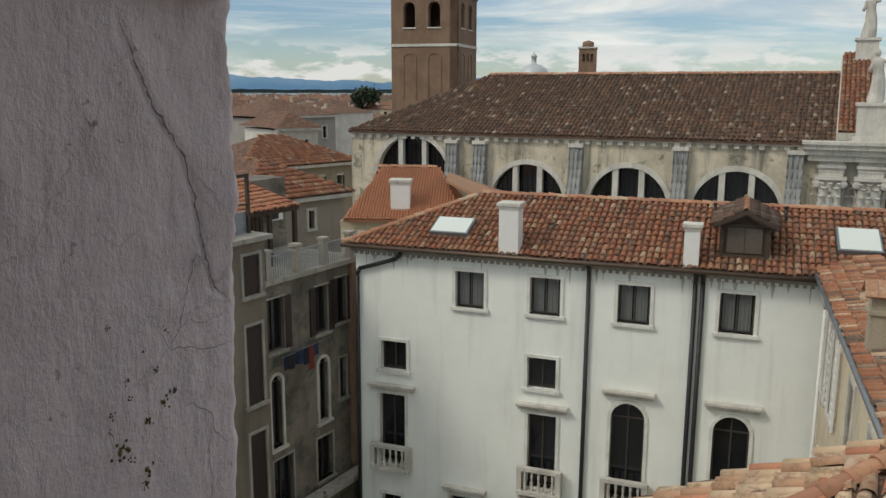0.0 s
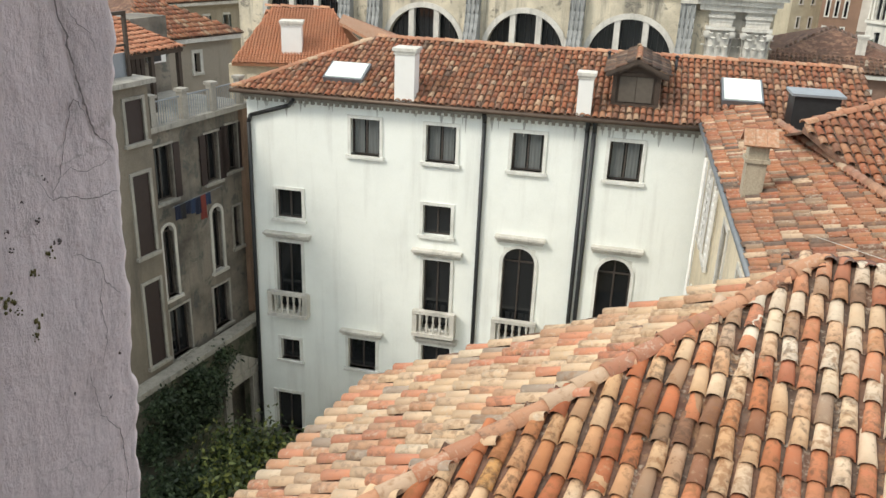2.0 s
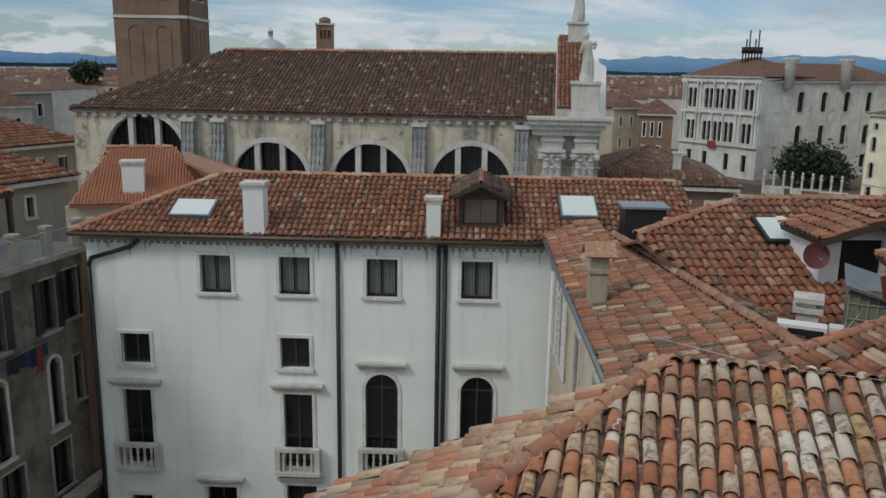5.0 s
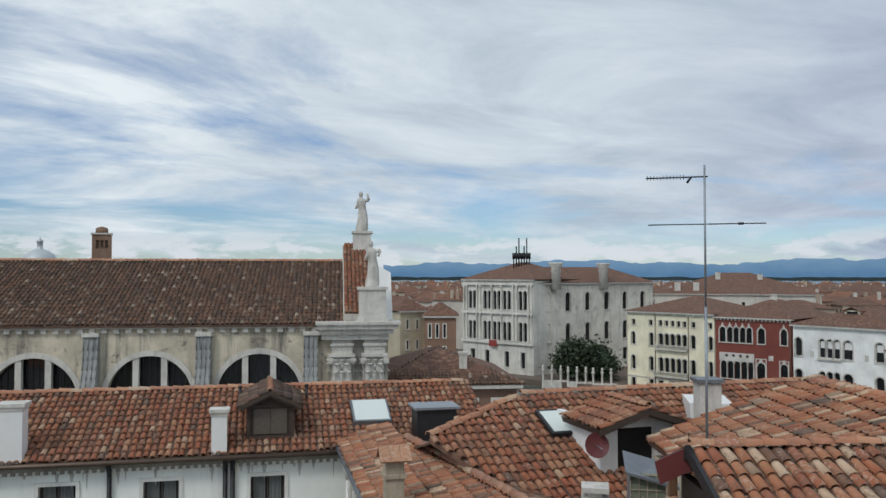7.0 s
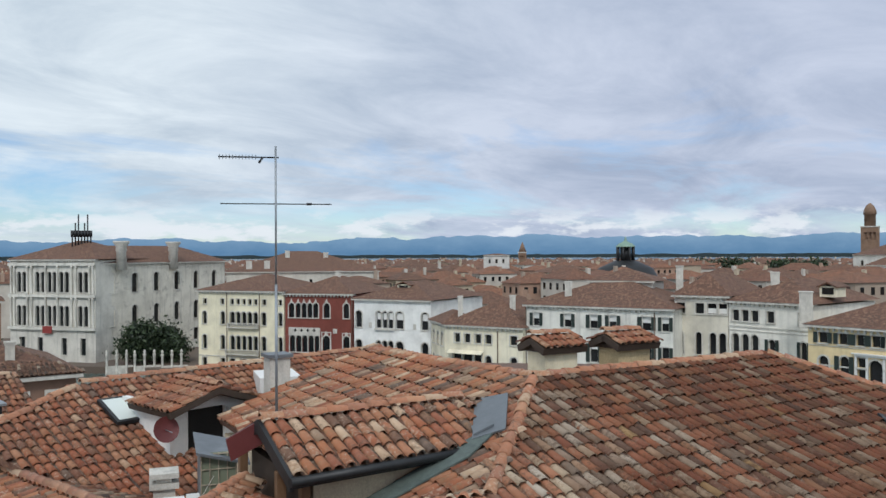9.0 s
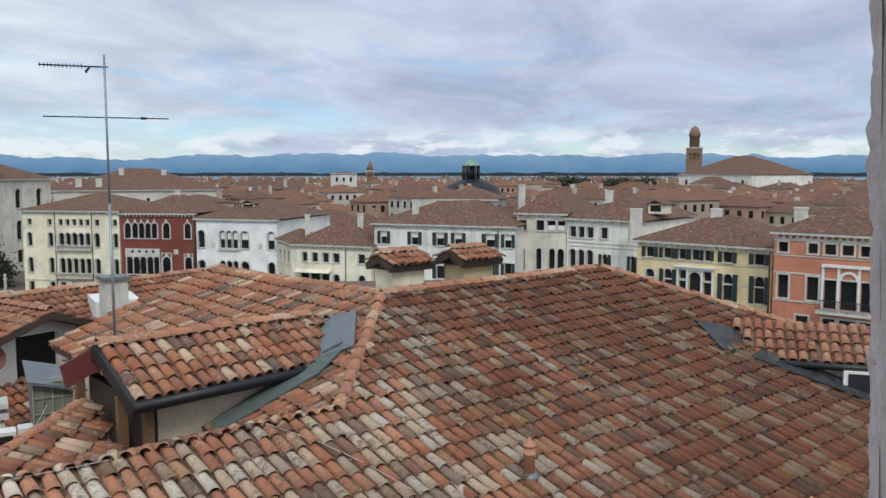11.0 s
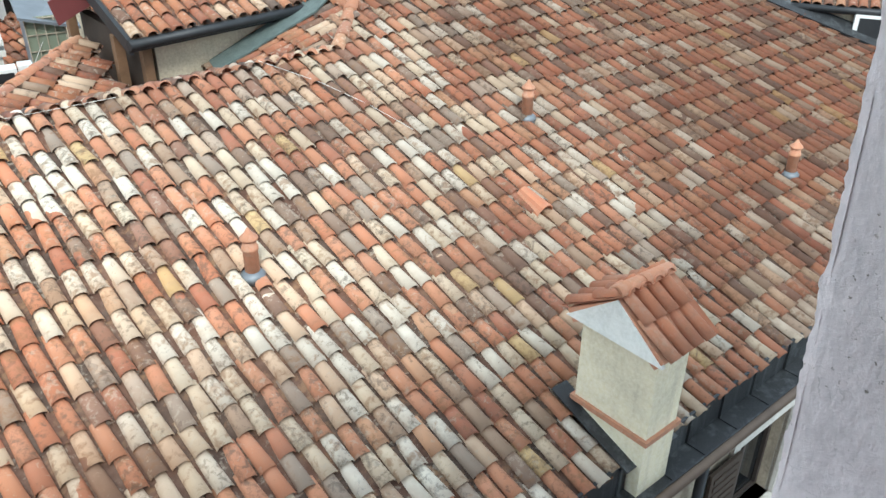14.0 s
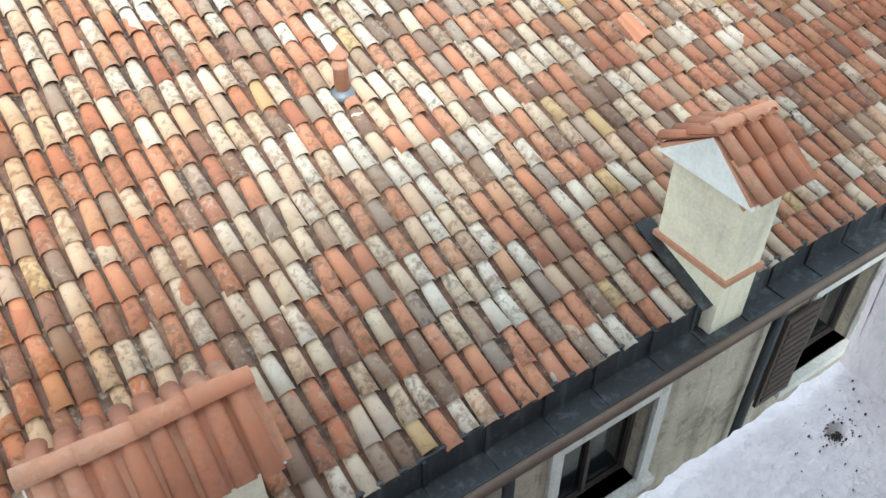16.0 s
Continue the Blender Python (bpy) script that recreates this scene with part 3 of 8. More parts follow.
# ---- ground, water, distance ----
b = Build()
b.face((-4000, -4000, -1.2), (4500, -4000, -1.2), (4500, 4500, -1.2), (-4000, 4500, -1.2))
m_, t_, b_ = base_mat("canal_water")
b_.inputs["Base Color"].default_value, b_.inputs["Roughness"].default_value = (0.07, 0.12, 0.115, 1), 0.12
bumped(t_, b_, noise_fac(t_, obj_coords(t_), 0.6, 6), 0.25, 0.2)
M["water"] = m_
solo("water", b, "water", "grey-green lagoon and canal water to the horizon", "water", "structure")
M["paving"] = simple("stone_paving", (0.20, 0.19, 0.175), 0.85, 0, 0.3, 0.8)
b = Build()
b.slab([(-260, -120, 0), (75, -120, 0), (72, 40, 0), (58, 100, 0), (70, 130, 0), (40, 260, 0), (-260, 420, 0)], 2.0)
solo("ground", b, "paving", "grey stone paving of the near quarter", "ground", "structure")
M["earth"] = simple("far_ground", (0.13, 0.10, 0.08), 0.95, 0, 0.3, 0.05)
b = Build()
b.slab([(88, -160, 0), (95, 60, 0), (97, 110, 0), (86, 140, 0), (60, 300, 0), (-300, 480, 0), (-300, 1300, 0), (500, 1500, 0), (1250, 900, 0), (1350, -100, 0), (700, -500, 0)], 1.9)
solo("ground_across_canal", b, "earth", "built-up ground across the canal", "ground", "structure")


def polar(az, d, z=0.0):
    return Vector((d * math.sin(radians(az)), d * math.cos(radians(az)), z))


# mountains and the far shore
# aerial haze is put into a glowing blue, paler towards the ridges
m_ = bpy.data.materials.new("blue_haze_glow")
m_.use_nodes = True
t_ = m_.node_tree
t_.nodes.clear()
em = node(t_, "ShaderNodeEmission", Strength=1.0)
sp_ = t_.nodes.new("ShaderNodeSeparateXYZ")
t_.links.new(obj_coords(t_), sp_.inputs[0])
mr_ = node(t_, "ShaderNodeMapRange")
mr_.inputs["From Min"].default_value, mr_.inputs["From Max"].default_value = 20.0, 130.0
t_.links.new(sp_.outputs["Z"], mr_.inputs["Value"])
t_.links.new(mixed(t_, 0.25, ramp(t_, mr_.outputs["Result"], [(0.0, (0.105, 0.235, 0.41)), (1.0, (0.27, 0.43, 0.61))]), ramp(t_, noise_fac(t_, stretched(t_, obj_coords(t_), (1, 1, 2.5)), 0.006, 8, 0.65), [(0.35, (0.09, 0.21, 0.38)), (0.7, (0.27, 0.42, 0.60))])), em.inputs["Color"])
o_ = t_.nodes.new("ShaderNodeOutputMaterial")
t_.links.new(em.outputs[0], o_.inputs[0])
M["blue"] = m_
b = Build()
prev = None
for k in range(521):
    az = -25 + k * 0.25
    h = 19 + 4300 * math.tan(radians(0.50 + 0.5 * noise.noise((az * 0.11, 3.1, 0)) + 0.26 * noise.noise((az * 0.45, 7.7, 0)) + 0.13 * noise.noise((az * 1.3, 2.2, 0)) + 0.06 * noise.noise((az * 3.7, 5.2, 0)) + 0.012 * max(0, az - 20) * (1 if az < 60 else (40 / max(20, az - 20)))))
    cur = (polar(az, 4300, -5), polar(az, 4300, max(30, h)))
    if prev:
        b.face(prev[0], cur[0], cur[1], prev[1])
    prev = cur
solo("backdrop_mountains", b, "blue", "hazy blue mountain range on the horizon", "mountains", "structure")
M["far_wood"] = simple("far_trees", (0.03, 0.045, 0.05), 0.95, 0, 0.4, 0.01, 0)
b = Build()
prev = None
for k in range(261):
    az = -25 + k * 0.5
    cur = (polar(az, 3000, -1.2), polar(az, 3000, 10 + 6 * noise.noise((az * 0.7, 1.0, 0)) + 3 * noise.noise((az * 3, 1.0, 0))), polar(az, 3120, -1.2))
    if prev:
        b.face(prev[0], cur[0], cur[1], prev[1])
        b.face(prev[1], cur[1], cur[2], prev[2])
    prev = cur
solo("backdrop_far_shore", b, "far_wood", "dark wooded shore across the lagoon", "shore", "structure")

# the far town: hipped houses with chimneys and window rows, too many to count
m_, t_, b_ = base_mat("far_house_wall")
rnd = t_.nodes.new("ShaderNodeNewGeometry").outputs["Random Per Island"]
c_ = ramp(t_, rnd, [(0.0, (0.62, 0.53, 0.38)), (0.2, (0.74, 0.71, 0.64)), (0.4, (0.46, 0.25, 0.16)), (0.55, (0.68, 0.58, 0.40)), (0.7, (0.80, 0.79, 0.74)), (0.85, (0.40, 0.31, 0.24))], True)
c_ = mixed(t_, noise_fac(t_, obj_coords(t_), 0.3), c_, (0.3, 0.26, 0.22))
t_.links.new(c_, b_.inputs["Base Color"])
b_.inputs["Roughness"].default_value = 0.9
M["far_wall"] = m_
m_, t_, b_ = base_mat("far_roof")
rnd = t_.nodes.new("ShaderNodeNewGeometry").outputs["Random Per Island"]
c_ = ramp(t_, rnd, [(0.0, (0.17, 0.072, 0.045)), (0.25, (0.22, 0.095, 0.055)), (0.5, (0.14, 0.07, 0.047)), (0.7, (0.26, 0.11, 0.062)), (0.85, (0.12, 0.065, 0.047))], True)
c_ = mixed(t_, ramp(t_, noise_fac(t_, obj_coords(t_), 0.8, 9, 0.8), [(0.40, (0, 0, 0)), (0.6, (0.8,) * 3)]), c_, (0.085, 0.05, 0.037))
c_ = mixed(t_, ramp(t_, noise_fac(t_, obj_coords(t_), 2.6, 6, 0.8), [(0.5, (0, 0, 0)), (0.62, (0.85,) * 3)]), c_, (0.30, 0.17, 0.11))
t_.links.new(c_, b_.inputs["Base Color"])
b_.inputs["Roughness"].default_value = 0.92
bumped(t_, b_, noise_fac(t_, obj_coords(t_), 3.5, 5), 0.6, 0.15)
M["far_roof"] = m_


def hip_roof(b, o, u, v, lu, lv, z, rise, over=0.4):
    """Hipped roof over a rectangle."""
    o = Vector(o)
    u, v = Vector(u), Vector(v)
    c = [o - u * over - v * over, o + u * (lu + over) - v * over, o + u * (lu + over) + v * (lv + over), o - u * over + v * (lv + over)]
    c = [Vector((p.x, p.y, z)) for p in c]
    half = min(lu, lv) / 2
    if lu >= lv:
        r0, r1 = o + u * half + v * lv / 2, o + u * (lu - half) + v * lv / 2
    else:
        r0, r1 = o + u * lu / 2 + v * half, o + u * lu / 2 + v * (lv - half)
    r0, r1 = Vector((r0.x, r0.y, z + rise)), Vector((r1.x, r1.y, z + rise))
    i = len(b.v)
    b.v.extend(tuple(p) for p in (*c, r0, r1))
    if lu >= lv:
        fs = [(0, 1, 5, 4), (1, 2, 5), (2, 3, 4, 5), (3, 0, 4), (3, 2, 1, 0)]
    else:
        fs = [(0, 1, 4), (1, 2, 5, 4), (2, 3, 5), (3, 0, 4, 5), (3, 2, 1, 0)]
    b.f += [tuple(i + k for k in f) for f in fs]
    b.smooth += [False] * len(fs)


rng = random.Random(11)
fw, fr, fg = Build(), Build(), Build()
d = 185.0
while d < 980:
    step = 10.5 + d * 0.017
    az = -26.0
    while az < 108:
        wide = rng.uniform(7, 17)
        dd = d + rng.uniform(-6, 6)
        az_here = az + rng.uniform(-0.3, 0.3)
        az += math.degrees(wide * 1.12 / dd)
        if dd < 215 and az_here < 47:
            continue
        if -8 < az_here < 30 and dd < 230:
            continue
        zt = rng.uniform(6.5, 13.0) - max(0.0, dd - 420) * 0.0055
        deep = rng.uniform(7.5, 13)
        ang = radians(31.6 + rng.choice((0, 90)) + rng.uniform(-14, 14))
        u_, v_ = Vector((math.cos(ang), -math.sin(ang), 0)), Vector((math.sin(ang), math.cos(ang), 0))
        o = polar(az_here, dd) - u_ * wide / 2 - v_ * deep / 2
        o.z = 0
        fw.box(o, u_ * wide, v_ * deep, UP * zt)
        hip_roof(fr, o, u_, v_, wide, deep, zt, rng.uniform(1.6, 2.6))
        for _ in range(rng.choice((0, 1, 1, 2))):
            c = o + u_ * rng.uniform(1, wide - 1) + v_ * rng.uniform(1, deep - 1)
            fw.box((c.x, c.y, zt), u_ * 0.8, v_ * 0.8, UP * rng.uniform(2.0, 3.2))
        if dd < 520:
            for face_o, fu, fn, ln in ((o, u_, -v_, wide), (o, v_, -u_, deep)):
                k = 1.2
                while k < ln - 1.6:
                    for lev in (zt - 2.4, zt - 5.4):
                        p = face_o + fu * k
                        fg.box((p.x, p.y, lev), fu * 0.95, UP * 1.5, fn * 0.05)
                    k += rng.uniform(2.2, 3.0)
    d += step
town = thing("distant_town", (300, 300, 0), "hundreds of far tiled houses under red-brown roofs", "houses", kind="stuff")
for nm, bb, mt in (("walls", fw, "far_wall"), ("roofs", fr, "far_roof"), ("windows", fg, "glass")):
    tagged(part(nm, bb, mt, town), kind="stuff")

# ---- the window we look out of ----
U = Vector((0.852, -0.524, 0)).normalized()
N = Vector((0.524, 0.852, 0)).normalized()


def qp(q, p, z):
    return U * q + N * p + UP * z


SILL, LINTEL, QL, QR, POUT, PIN = 18.185, 19.75, -0.333, 0.888, 0.32, -0.28


def rough_panel(o, a, bvec, nrm, na, nb, amp, seed, ragged=None):
    """A hand-trowelled surface: a grid pushed in and out along its normal."""
    bl = Build()
    o, a, bvec, nrm = Vector(o), Vector(a), Vector(bvec), Vector(nrm)
    for j in range(nb + 1):
        for i in range(na + 1):
            p = o + a * (i / na) + bvec * (j / nb)
            h = noise.noise((p.x * 7 + seed, p.y * 7, p.z * 5)) * 0.6 + noise.noise((p.x * 24 + seed, p.y * 24, p.z * 14)) * 0.3 + noise.noise((p.x * 70 + seed, p.y * 70, p.z * 50)) * 0.15
            p = p + nrm * (h * amp)
            if ragged is not None:
                axis = i / na if abs(a.normalized().dot(ragged)) > 0.9 else j / nb
                p = p + ragged * (max(0.0, axis - 0.8) * 5 * 0.0055 * (noise.noise((p.z * 22 + p.x * 20, p.y * 20, seed)) + 0.6 * noise.noise((p.z * 90 + p.x * 70, p.y * 70, seed)) - 0.2)) - nrm * (max(0.0, axis - 0.97) * 33 * 0.006)
            bl.v.append(tuple(p))
    for j in range(nb):
        for i in range(na):
            k = j * (na + 1) + i
            bl.f.append((k, k + 1, k + na + 2, k + na + 1))
            bl.smooth.append(True)
    return bl


wall_ob = thing("wall_window", qp(0.2, 0, 17), "thick rough white wall round the open window", "wall", kind="structure")
fo = Facade((N * PIN)[:2], (U.x, U.y))
b = fo.wall(-4.5, 5.5, 0.0, 20.1, [(QL - 0.055, QR + 0.03, SILL - 0.012, LINTEL)], 0.6)
part("masonry", b, "jamb", wall_ob)
HI = LINTEL - SILL
CRACK = [(0.533, 19.129), (0.542, 19.109), (0.553, 19.088), (0.571, 19.064), (0.578, 19.042), (0.583, 19.014), (0.59, 18.991), (0.601, 18.982)]


def groove(bl, o, along, path, width, depth, nrm):
    """Presses a crack into a panel: path in metres along the panel and height."""
    for i, v in enumerate(bl.v):
        a, z = (Vector(v) - o).dot(along), v[2]
        best = 9.0
        for (a0, z0), (a1, z1) in zip(path, path[1:]):
            dx, dz = a1 - a0, z1 - z0
            t = max(0, min(1, ((a - a0) * dx + (z - z0) * dz) / (dx * dx + dz * dz)))
            best = min(best, math.hypot(a - a0 - dx * t, z - z0 - dz * t))
        if best < width:
            bl.v[i] = tuple(Vector(v) - nrm * depth * (1 - best / width))


# the left reveal leans out a little towards the sill, the right one more
LL, LR = U * 0.083, U * -0.165
FINE = 0.24
lp = rough_panel(qp(QL - 0.049, PIN, SILL), N * (0.6 - FINE), UP * HI + LL, U, 30, 120, 0.006, 1.0)
part("left_reveal", lp, "jamb", wall_ob, "cracked limewashed plaster reveal")
lp = rough_panel(qp(QL - 0.049, POUT - FINE, SILL), N * (FINE + 0.012), UP * HI + LL, U, 110, 520, 0.006, 1.0, N)
groove(lp, qp(QL, PIN, 0), N, CRACK, 0.0025, 0.0016, U)
part("left_reveal_edge", lp, "jamb", wall_ob, "cracked limewashed plaster edge")


def on_reveal(a, z, lift=0.0):
    """Point on the left reveal, a metres out from the room side at height z."""
    p = qp(QL - 0.049, PIN + a, z) + LL * ((z - SILL) / HI)
    h = noise.noise((p.x * 7 + 1, p.y * 7, p.z * 5)) * 0.6 + noise.noise((p.x * 24 + 1, p.y * 24, p.z * 14)) * 0.3 + noise.noise((p.x * 70 + 1, p.y * 70, p.z * 50)) * 0.15
    return p + U * (h * 0.006 + lift)


def crack(path, wide, seed):
    """Dirt-filled crack: a ragged narrow strip along a path on the reveal."""
    b = Build()
    pts = []
    for (a0, z0), (a1, z1) in zip(path, path[1:]):
        n = max(2, int(math.hypot(a1 - a0, z1 - z0) / 0.0016))
        pts += [(a0 + (a1 - a0) * i / n, z0 + (z1 - z0) * i / n) for i in range(n)]
    pts.append(path[-1])
    pts = [(a + 0.0016 * noise.noise((z * 260, a * 260, seed)), z + 0.0016 * noise.noise((a * 260, z * 260, seed + 7))) for a, z in pts]
    edge = []
    for i, (a, z) in enumerate(pts):
        a0, z0 = pts[max(0, i - 1)]
        a1, z1 = pts[min(len(pts) - 1, i + 1)]
        dl = math.hypot(a1 - a0, z1 - z0) or 1
        w_ = wide * min(1, (len(pts) - i) / 10, (i + 2) / 8) * (0.62 + 0.75 * noise.noise((a * 400, z * 400, seed + 3)))
        w_ = max(w_, 0.00012)
        edge.append((on_reveal(a - (z1 - z0) / dl * w_, z + (a1 - a0) / dl * w_, 0.0007), on_reveal(a + (z1 - z0) / dl * w_, z - (a1 - a0) / dl * w_, 0.0007)))
    for (p0, p1), (p2, p3) in zip(edge, edge[1:]):
        b.face(p0, p1, p3, p2)
    part("crack", b, "crack_dirt", wall_ob, "dirt-filled plaster crack")


def lichen(a, z, r, mat, seed):
    """Ragged patch of crusts and pits on the reveal."""
    rng = random.Random(seed)
    b = Build()
    for _ in range(int(5 + r * 900)):
        ca, cz, cr = a + rng.gauss(0, r * 0.5), z + rng.gauss(0, r * 0.6), r * rng.uniform(0.10, 0.34)
        ring = []
        for k in range(9):
            an = k * math.tau / 9
            rr = cr * rng.uniform(0.55, 1.2)
            ring.append((ca + rr * math.cos(an), cz + rr * 1.25 * math.sin(an)))
        top = on_reveal(ca, cz, 0.0011 + rng.uniform(0, 0.0006))
        pts = [on_reveal(x, y, 0.0004) for x, y in ring]
        for k in range(9):
            b.face(pts[k], pts[(k + 1) % 9], top)
    part("lichen", b, mat, wall_ob, "olive and brown lichen crust")


crack(CRACK, 0.0008, 1)
for n_, (wide_, path_) in enumerate((
        (0.0006, [(0.579, 19.056), (0.586, 19.048), (0.592, 19.043), (0.595, 19.033)]),
        (0.0006, [(0.588, 18.999), (0.578, 19.012), (0.576, 19.009), (0.573, 18.998), (0.569, 18.988), (0.566, 18.978), (0.559, 18.965)]),
        (0.0005, [(0.602, 18.957), (0.583, 18.957), (0.569, 18.963), (0.558, 18.963), (0.552, 18.976)]),
        (0.0004, [(0.597, 18.975), (0.58, 18.973), (0.572, 18.977), (0.563, 18.973)]),
        (0.0006, [(0.567, 18.931), (0.576, 18.926), (0.584, 18.92), (0.585, 18.909), (0.596, 18.896)]),
        (0.0006, [(0.571, 18.854), (0.574, 18.839), (0.577, 18.825), (0.59, 18.806), (0.594, 18.77), (0.588, 18.72)]),
        (0.0005, [(0.585, 18.916), (0.581, 18.9), (0.584, 18.877), (0.579, 18.857)]))):
    crack(path_, wide_ * 0.6, 10 + n_)
for n_, (a_, z_, r_, m_) in enumerate((
        (0.524, 18.919, 0.006, "lichen"), (0.542, 18.903, 0.0045, "lichen"), (0.542, 18.929, 0.003, "lichen"), (0.554, 18.936, 0.0034, "lichen"), (0.559, 18.941, 0.003, "crack_dirt"),
        (0.549, 18.955, 0.0022, "crack_dirt"), (0.555, 18.975, 0.0022, "crack_dirt"), (0.53, 18.955, 0.0016, "crack_dirt"), (0.521, 18.94, 0.0018, "crack_dirt"), (0.532, 18.945, 0.002, "crack_dirt"),
        (0.519, 18.931, 0.0016, "lichen"), (0.531, 18.913, 0.0024, "lichen"), (0.538, 18.895, 0.0026, "lichen"), (0.541, 18.967, 0.0014, "crack_dirt"), (0.593, 18.859, 0.0014, "crack_dirt"),
        (0.559, 18.849, 0.0014, "crack_dirt"), (0.584, 18.833, 0.0016, "crack_dirt"), (0.521, 18.985, 0.0016, "crack_dirt"), (0.48, 18.90, 0.0025, "crack_dirt"), (0.50, 18.87, 0.003, "lichen"))):
    lichen(a_, z_, r_, m_, 60 + n_)
b = Build()
b.box(qp(QL - 0.05, 0.0, 19.145), U * 0.062, N * (POUT - 0.004), UP * 0.06)
part("stone_rest", b, "stone", wall_ob, "grey stone block in the reveal")
rp_ = rough_panel(qp(QR, PIN, SILL), N * 0.606, UP * HI + LR, -U, 150, 260, 0.006, 5.0, N)
part("right_reveal", rp_, "jamb", wall_ob, "rough limewashed plaster reveal")
for side, q0, q1, q2 in (("left", QL - 0.06, QL - 0.052, QL + 0.03), ("right", QR + 0.05, QR + 0.002, QR - 0.163)):
    b = Build()
    for p in (PIN + 0.002, POUT - 0.006):
        b.face(qp(q0, p, SILL), qp(q1, p, SILL), qp(q2, p, LINTEL), qp(q0, p, LINTEL))
    part(side + "_reveal_fill", b, "jamb", wall_ob)
sl_ = rough_panel(qp(QL - 0.05, PIN, SILL), U * (QR - QL + 0.06), N * 0.61, UP, 240, 150, 0.005, 9.0, N)
groove_flat = qp(0.79, 0.248, SILL)
for i, v in enumerate(sl_.v):
    dd_ = (Vector(v) - groove_flat).length
    if dd_ < 0.017:
        sl_.v[i] = tuple(Vector(v) - UP * 0.03 * (1 - dd_ / 0.017))
part("sill", sl_, "jamb", wall_ob, "worn white stone sill")
b = Build()
rng_ = random.Random(12)
for _ in range(320):
    r_, an_ = abs(rng_.gauss(0, 0.008 if rng_.random() < 0.7 else 0.035)), rng_.uniform(0, math.tau)
    g_ = 0.0006 + 0.0018 * rng_.random() ** 2
    o_ = groove_flat + U * (r_ * math.cos(an_) * 1.5) + N * (r_ * math.sin(an_)) + UP * ((0.0 if r_ > 0.012 else -0.012) - 0.001)
    b.box(o_, U * g_ * 1.4 + N * g_ * 0.5, N * g_ - U * g_ * 0.4, UP * g_)
tagged(part("sill_grit", b, "grit", wall_ob, "dark grit in a hollow of the sill"), kind="stuff")
b = Build()
for o, a, c, e in ((qp(-3, -4.2, 17.4), U * 6, N * 3.9, UP * -0.1), (qp(-3, -4.2, 20.4), U * 6, N * 3.9, UP * 0.1), (qp(-3, -4.3, 17.4), U * 6, N * 0.1, UP * 3), (qp(-3.1, -4.2, 17.4), U * 0.1, N * 3.9, UP * 3), (qp(3, -4.2, 17.4), U * 0.1, N * 3.9, UP * 3)):
    b.box(o, a, c, e)
solo("room_shell", b, "room", "plain plastered room behind the window", "room", "structure")

# ---- near roof across the alley ----
EAVE_Z, EAVE_P, SL = 13.5, 3.17, 0.364
COS = 1 / math.sqrt(1 + SL * SL)


def zs(p):
    return EAVE_Z + SL * (p - EAVE_P)


near = thing("near_house", qp(8, 10, 0), "neighbouring house with a broad patchwork clay tile roof", "house")
poly = [(q + 4.6, (p - EAVE_P) / COS) for q, p in ((-4.6, EAVE_P), (22.5, EAVE_P), (15.3, 12.2), (8.9, 12.2), (6.13, 9.56), (0.4, 9.5))]
roof_plane(near, qp(-4.6, EAVE_P, EAVE_Z), qp(22.5, EAVE_P, EAVE_Z), N, SL, poly, seed=21, jitter=1.2, w=0.19, L=0.335, singles=(4.7, 9.6, 0.2, 4.4))
LS = 2.28 / 5.0
LC = 1 / math.sqrt(1 + LS * LS)
poly = [(p - EAVE_P, (q + 4.6) / LC) for p, q in ((EAVE_P, -4.6), (9.43, 0.4), (8.3, -4.6))]
roof_plane(near, qp(-4.6, EAVE_P, EAVE_Z), qp(-4.6, 9.4, EAVE_Z), U, LS, poly, seed=22, jitter=1.3, kind="tile_hip", w=0.19)
# back of the low ridge and the long face behind the dormer
bs = [(q, (14.2 - p) / COS) for q, p in ((0.0, 14.2), (0.4, 9.43), (6.13, 9.43), (4.9, 10.95), (4.9, 14.2))]
roof_plane(near, qp(0, 14.2, 15.78 - SL * 4.77), qp(6.13, 14.2, 15.78 - SL * 4.77), -N, SL, bs, seed=23, kind="tile_mid")
FS = 0.366
FC = 1 / math.sqrt(1 + FS * FS)
zf = lambda q: 15.78 + FS * (q - 6.13)
bs = [(p - 9.43, (q - 1.0) / FC) for q, p in ((6.13, 9.43), (8.9, 12.2), (8.6, 18.9), (4.9, 18.9), (4.9, 10.95))]
roof_plane(near, qp(1.0, 9.43, zf(1.0)), qp(1.0, 18.9, zf(1.0)), U, FS, bs, seed=24, kind="tile_mid")
# hidden back slope closes the roof
b = Build()
b.slab([qp(8.9, 12.2, 16.66), qp(15.3, 12.2, 16.66), qp(19, 18.9, 14.3), qp(8.6, 18.9, 16.45)], 0.1)
b.slab([qp(15.3, 12.2, 16.66), qp(22.5, EAVE_P, EAVE_Z - 0.05), qp(23.0, 18.9, 13.6), qp(19, 18.9, 14.4)], 0.1)
part("back_roof", b, "pan_dark", near)
for a, c in (((-4.6, EAVE_P, EAVE_Z), (0.4, 9.43, 15.78)), ((6.1, 9.38, 15.76), (8.94, 12.22, 16.80)), ((8.9, 12.2, 16.79), (15.3, 12.2, 16.79)), ((15.3, 12.2, 16.79), (22.5, EAVE_P, EAVE_Z)), ((8.9, 12.2, 16.79), (8.6, 18.9, 16.65))):
    caps(near, qp(*a) + UP * 0.03, qp(*c) + UP * 0.03, r=0.105, seed=int(a[0] * 10))
nf = Facade((U * -4.4 + N * 3.02)[:2], U[:2])
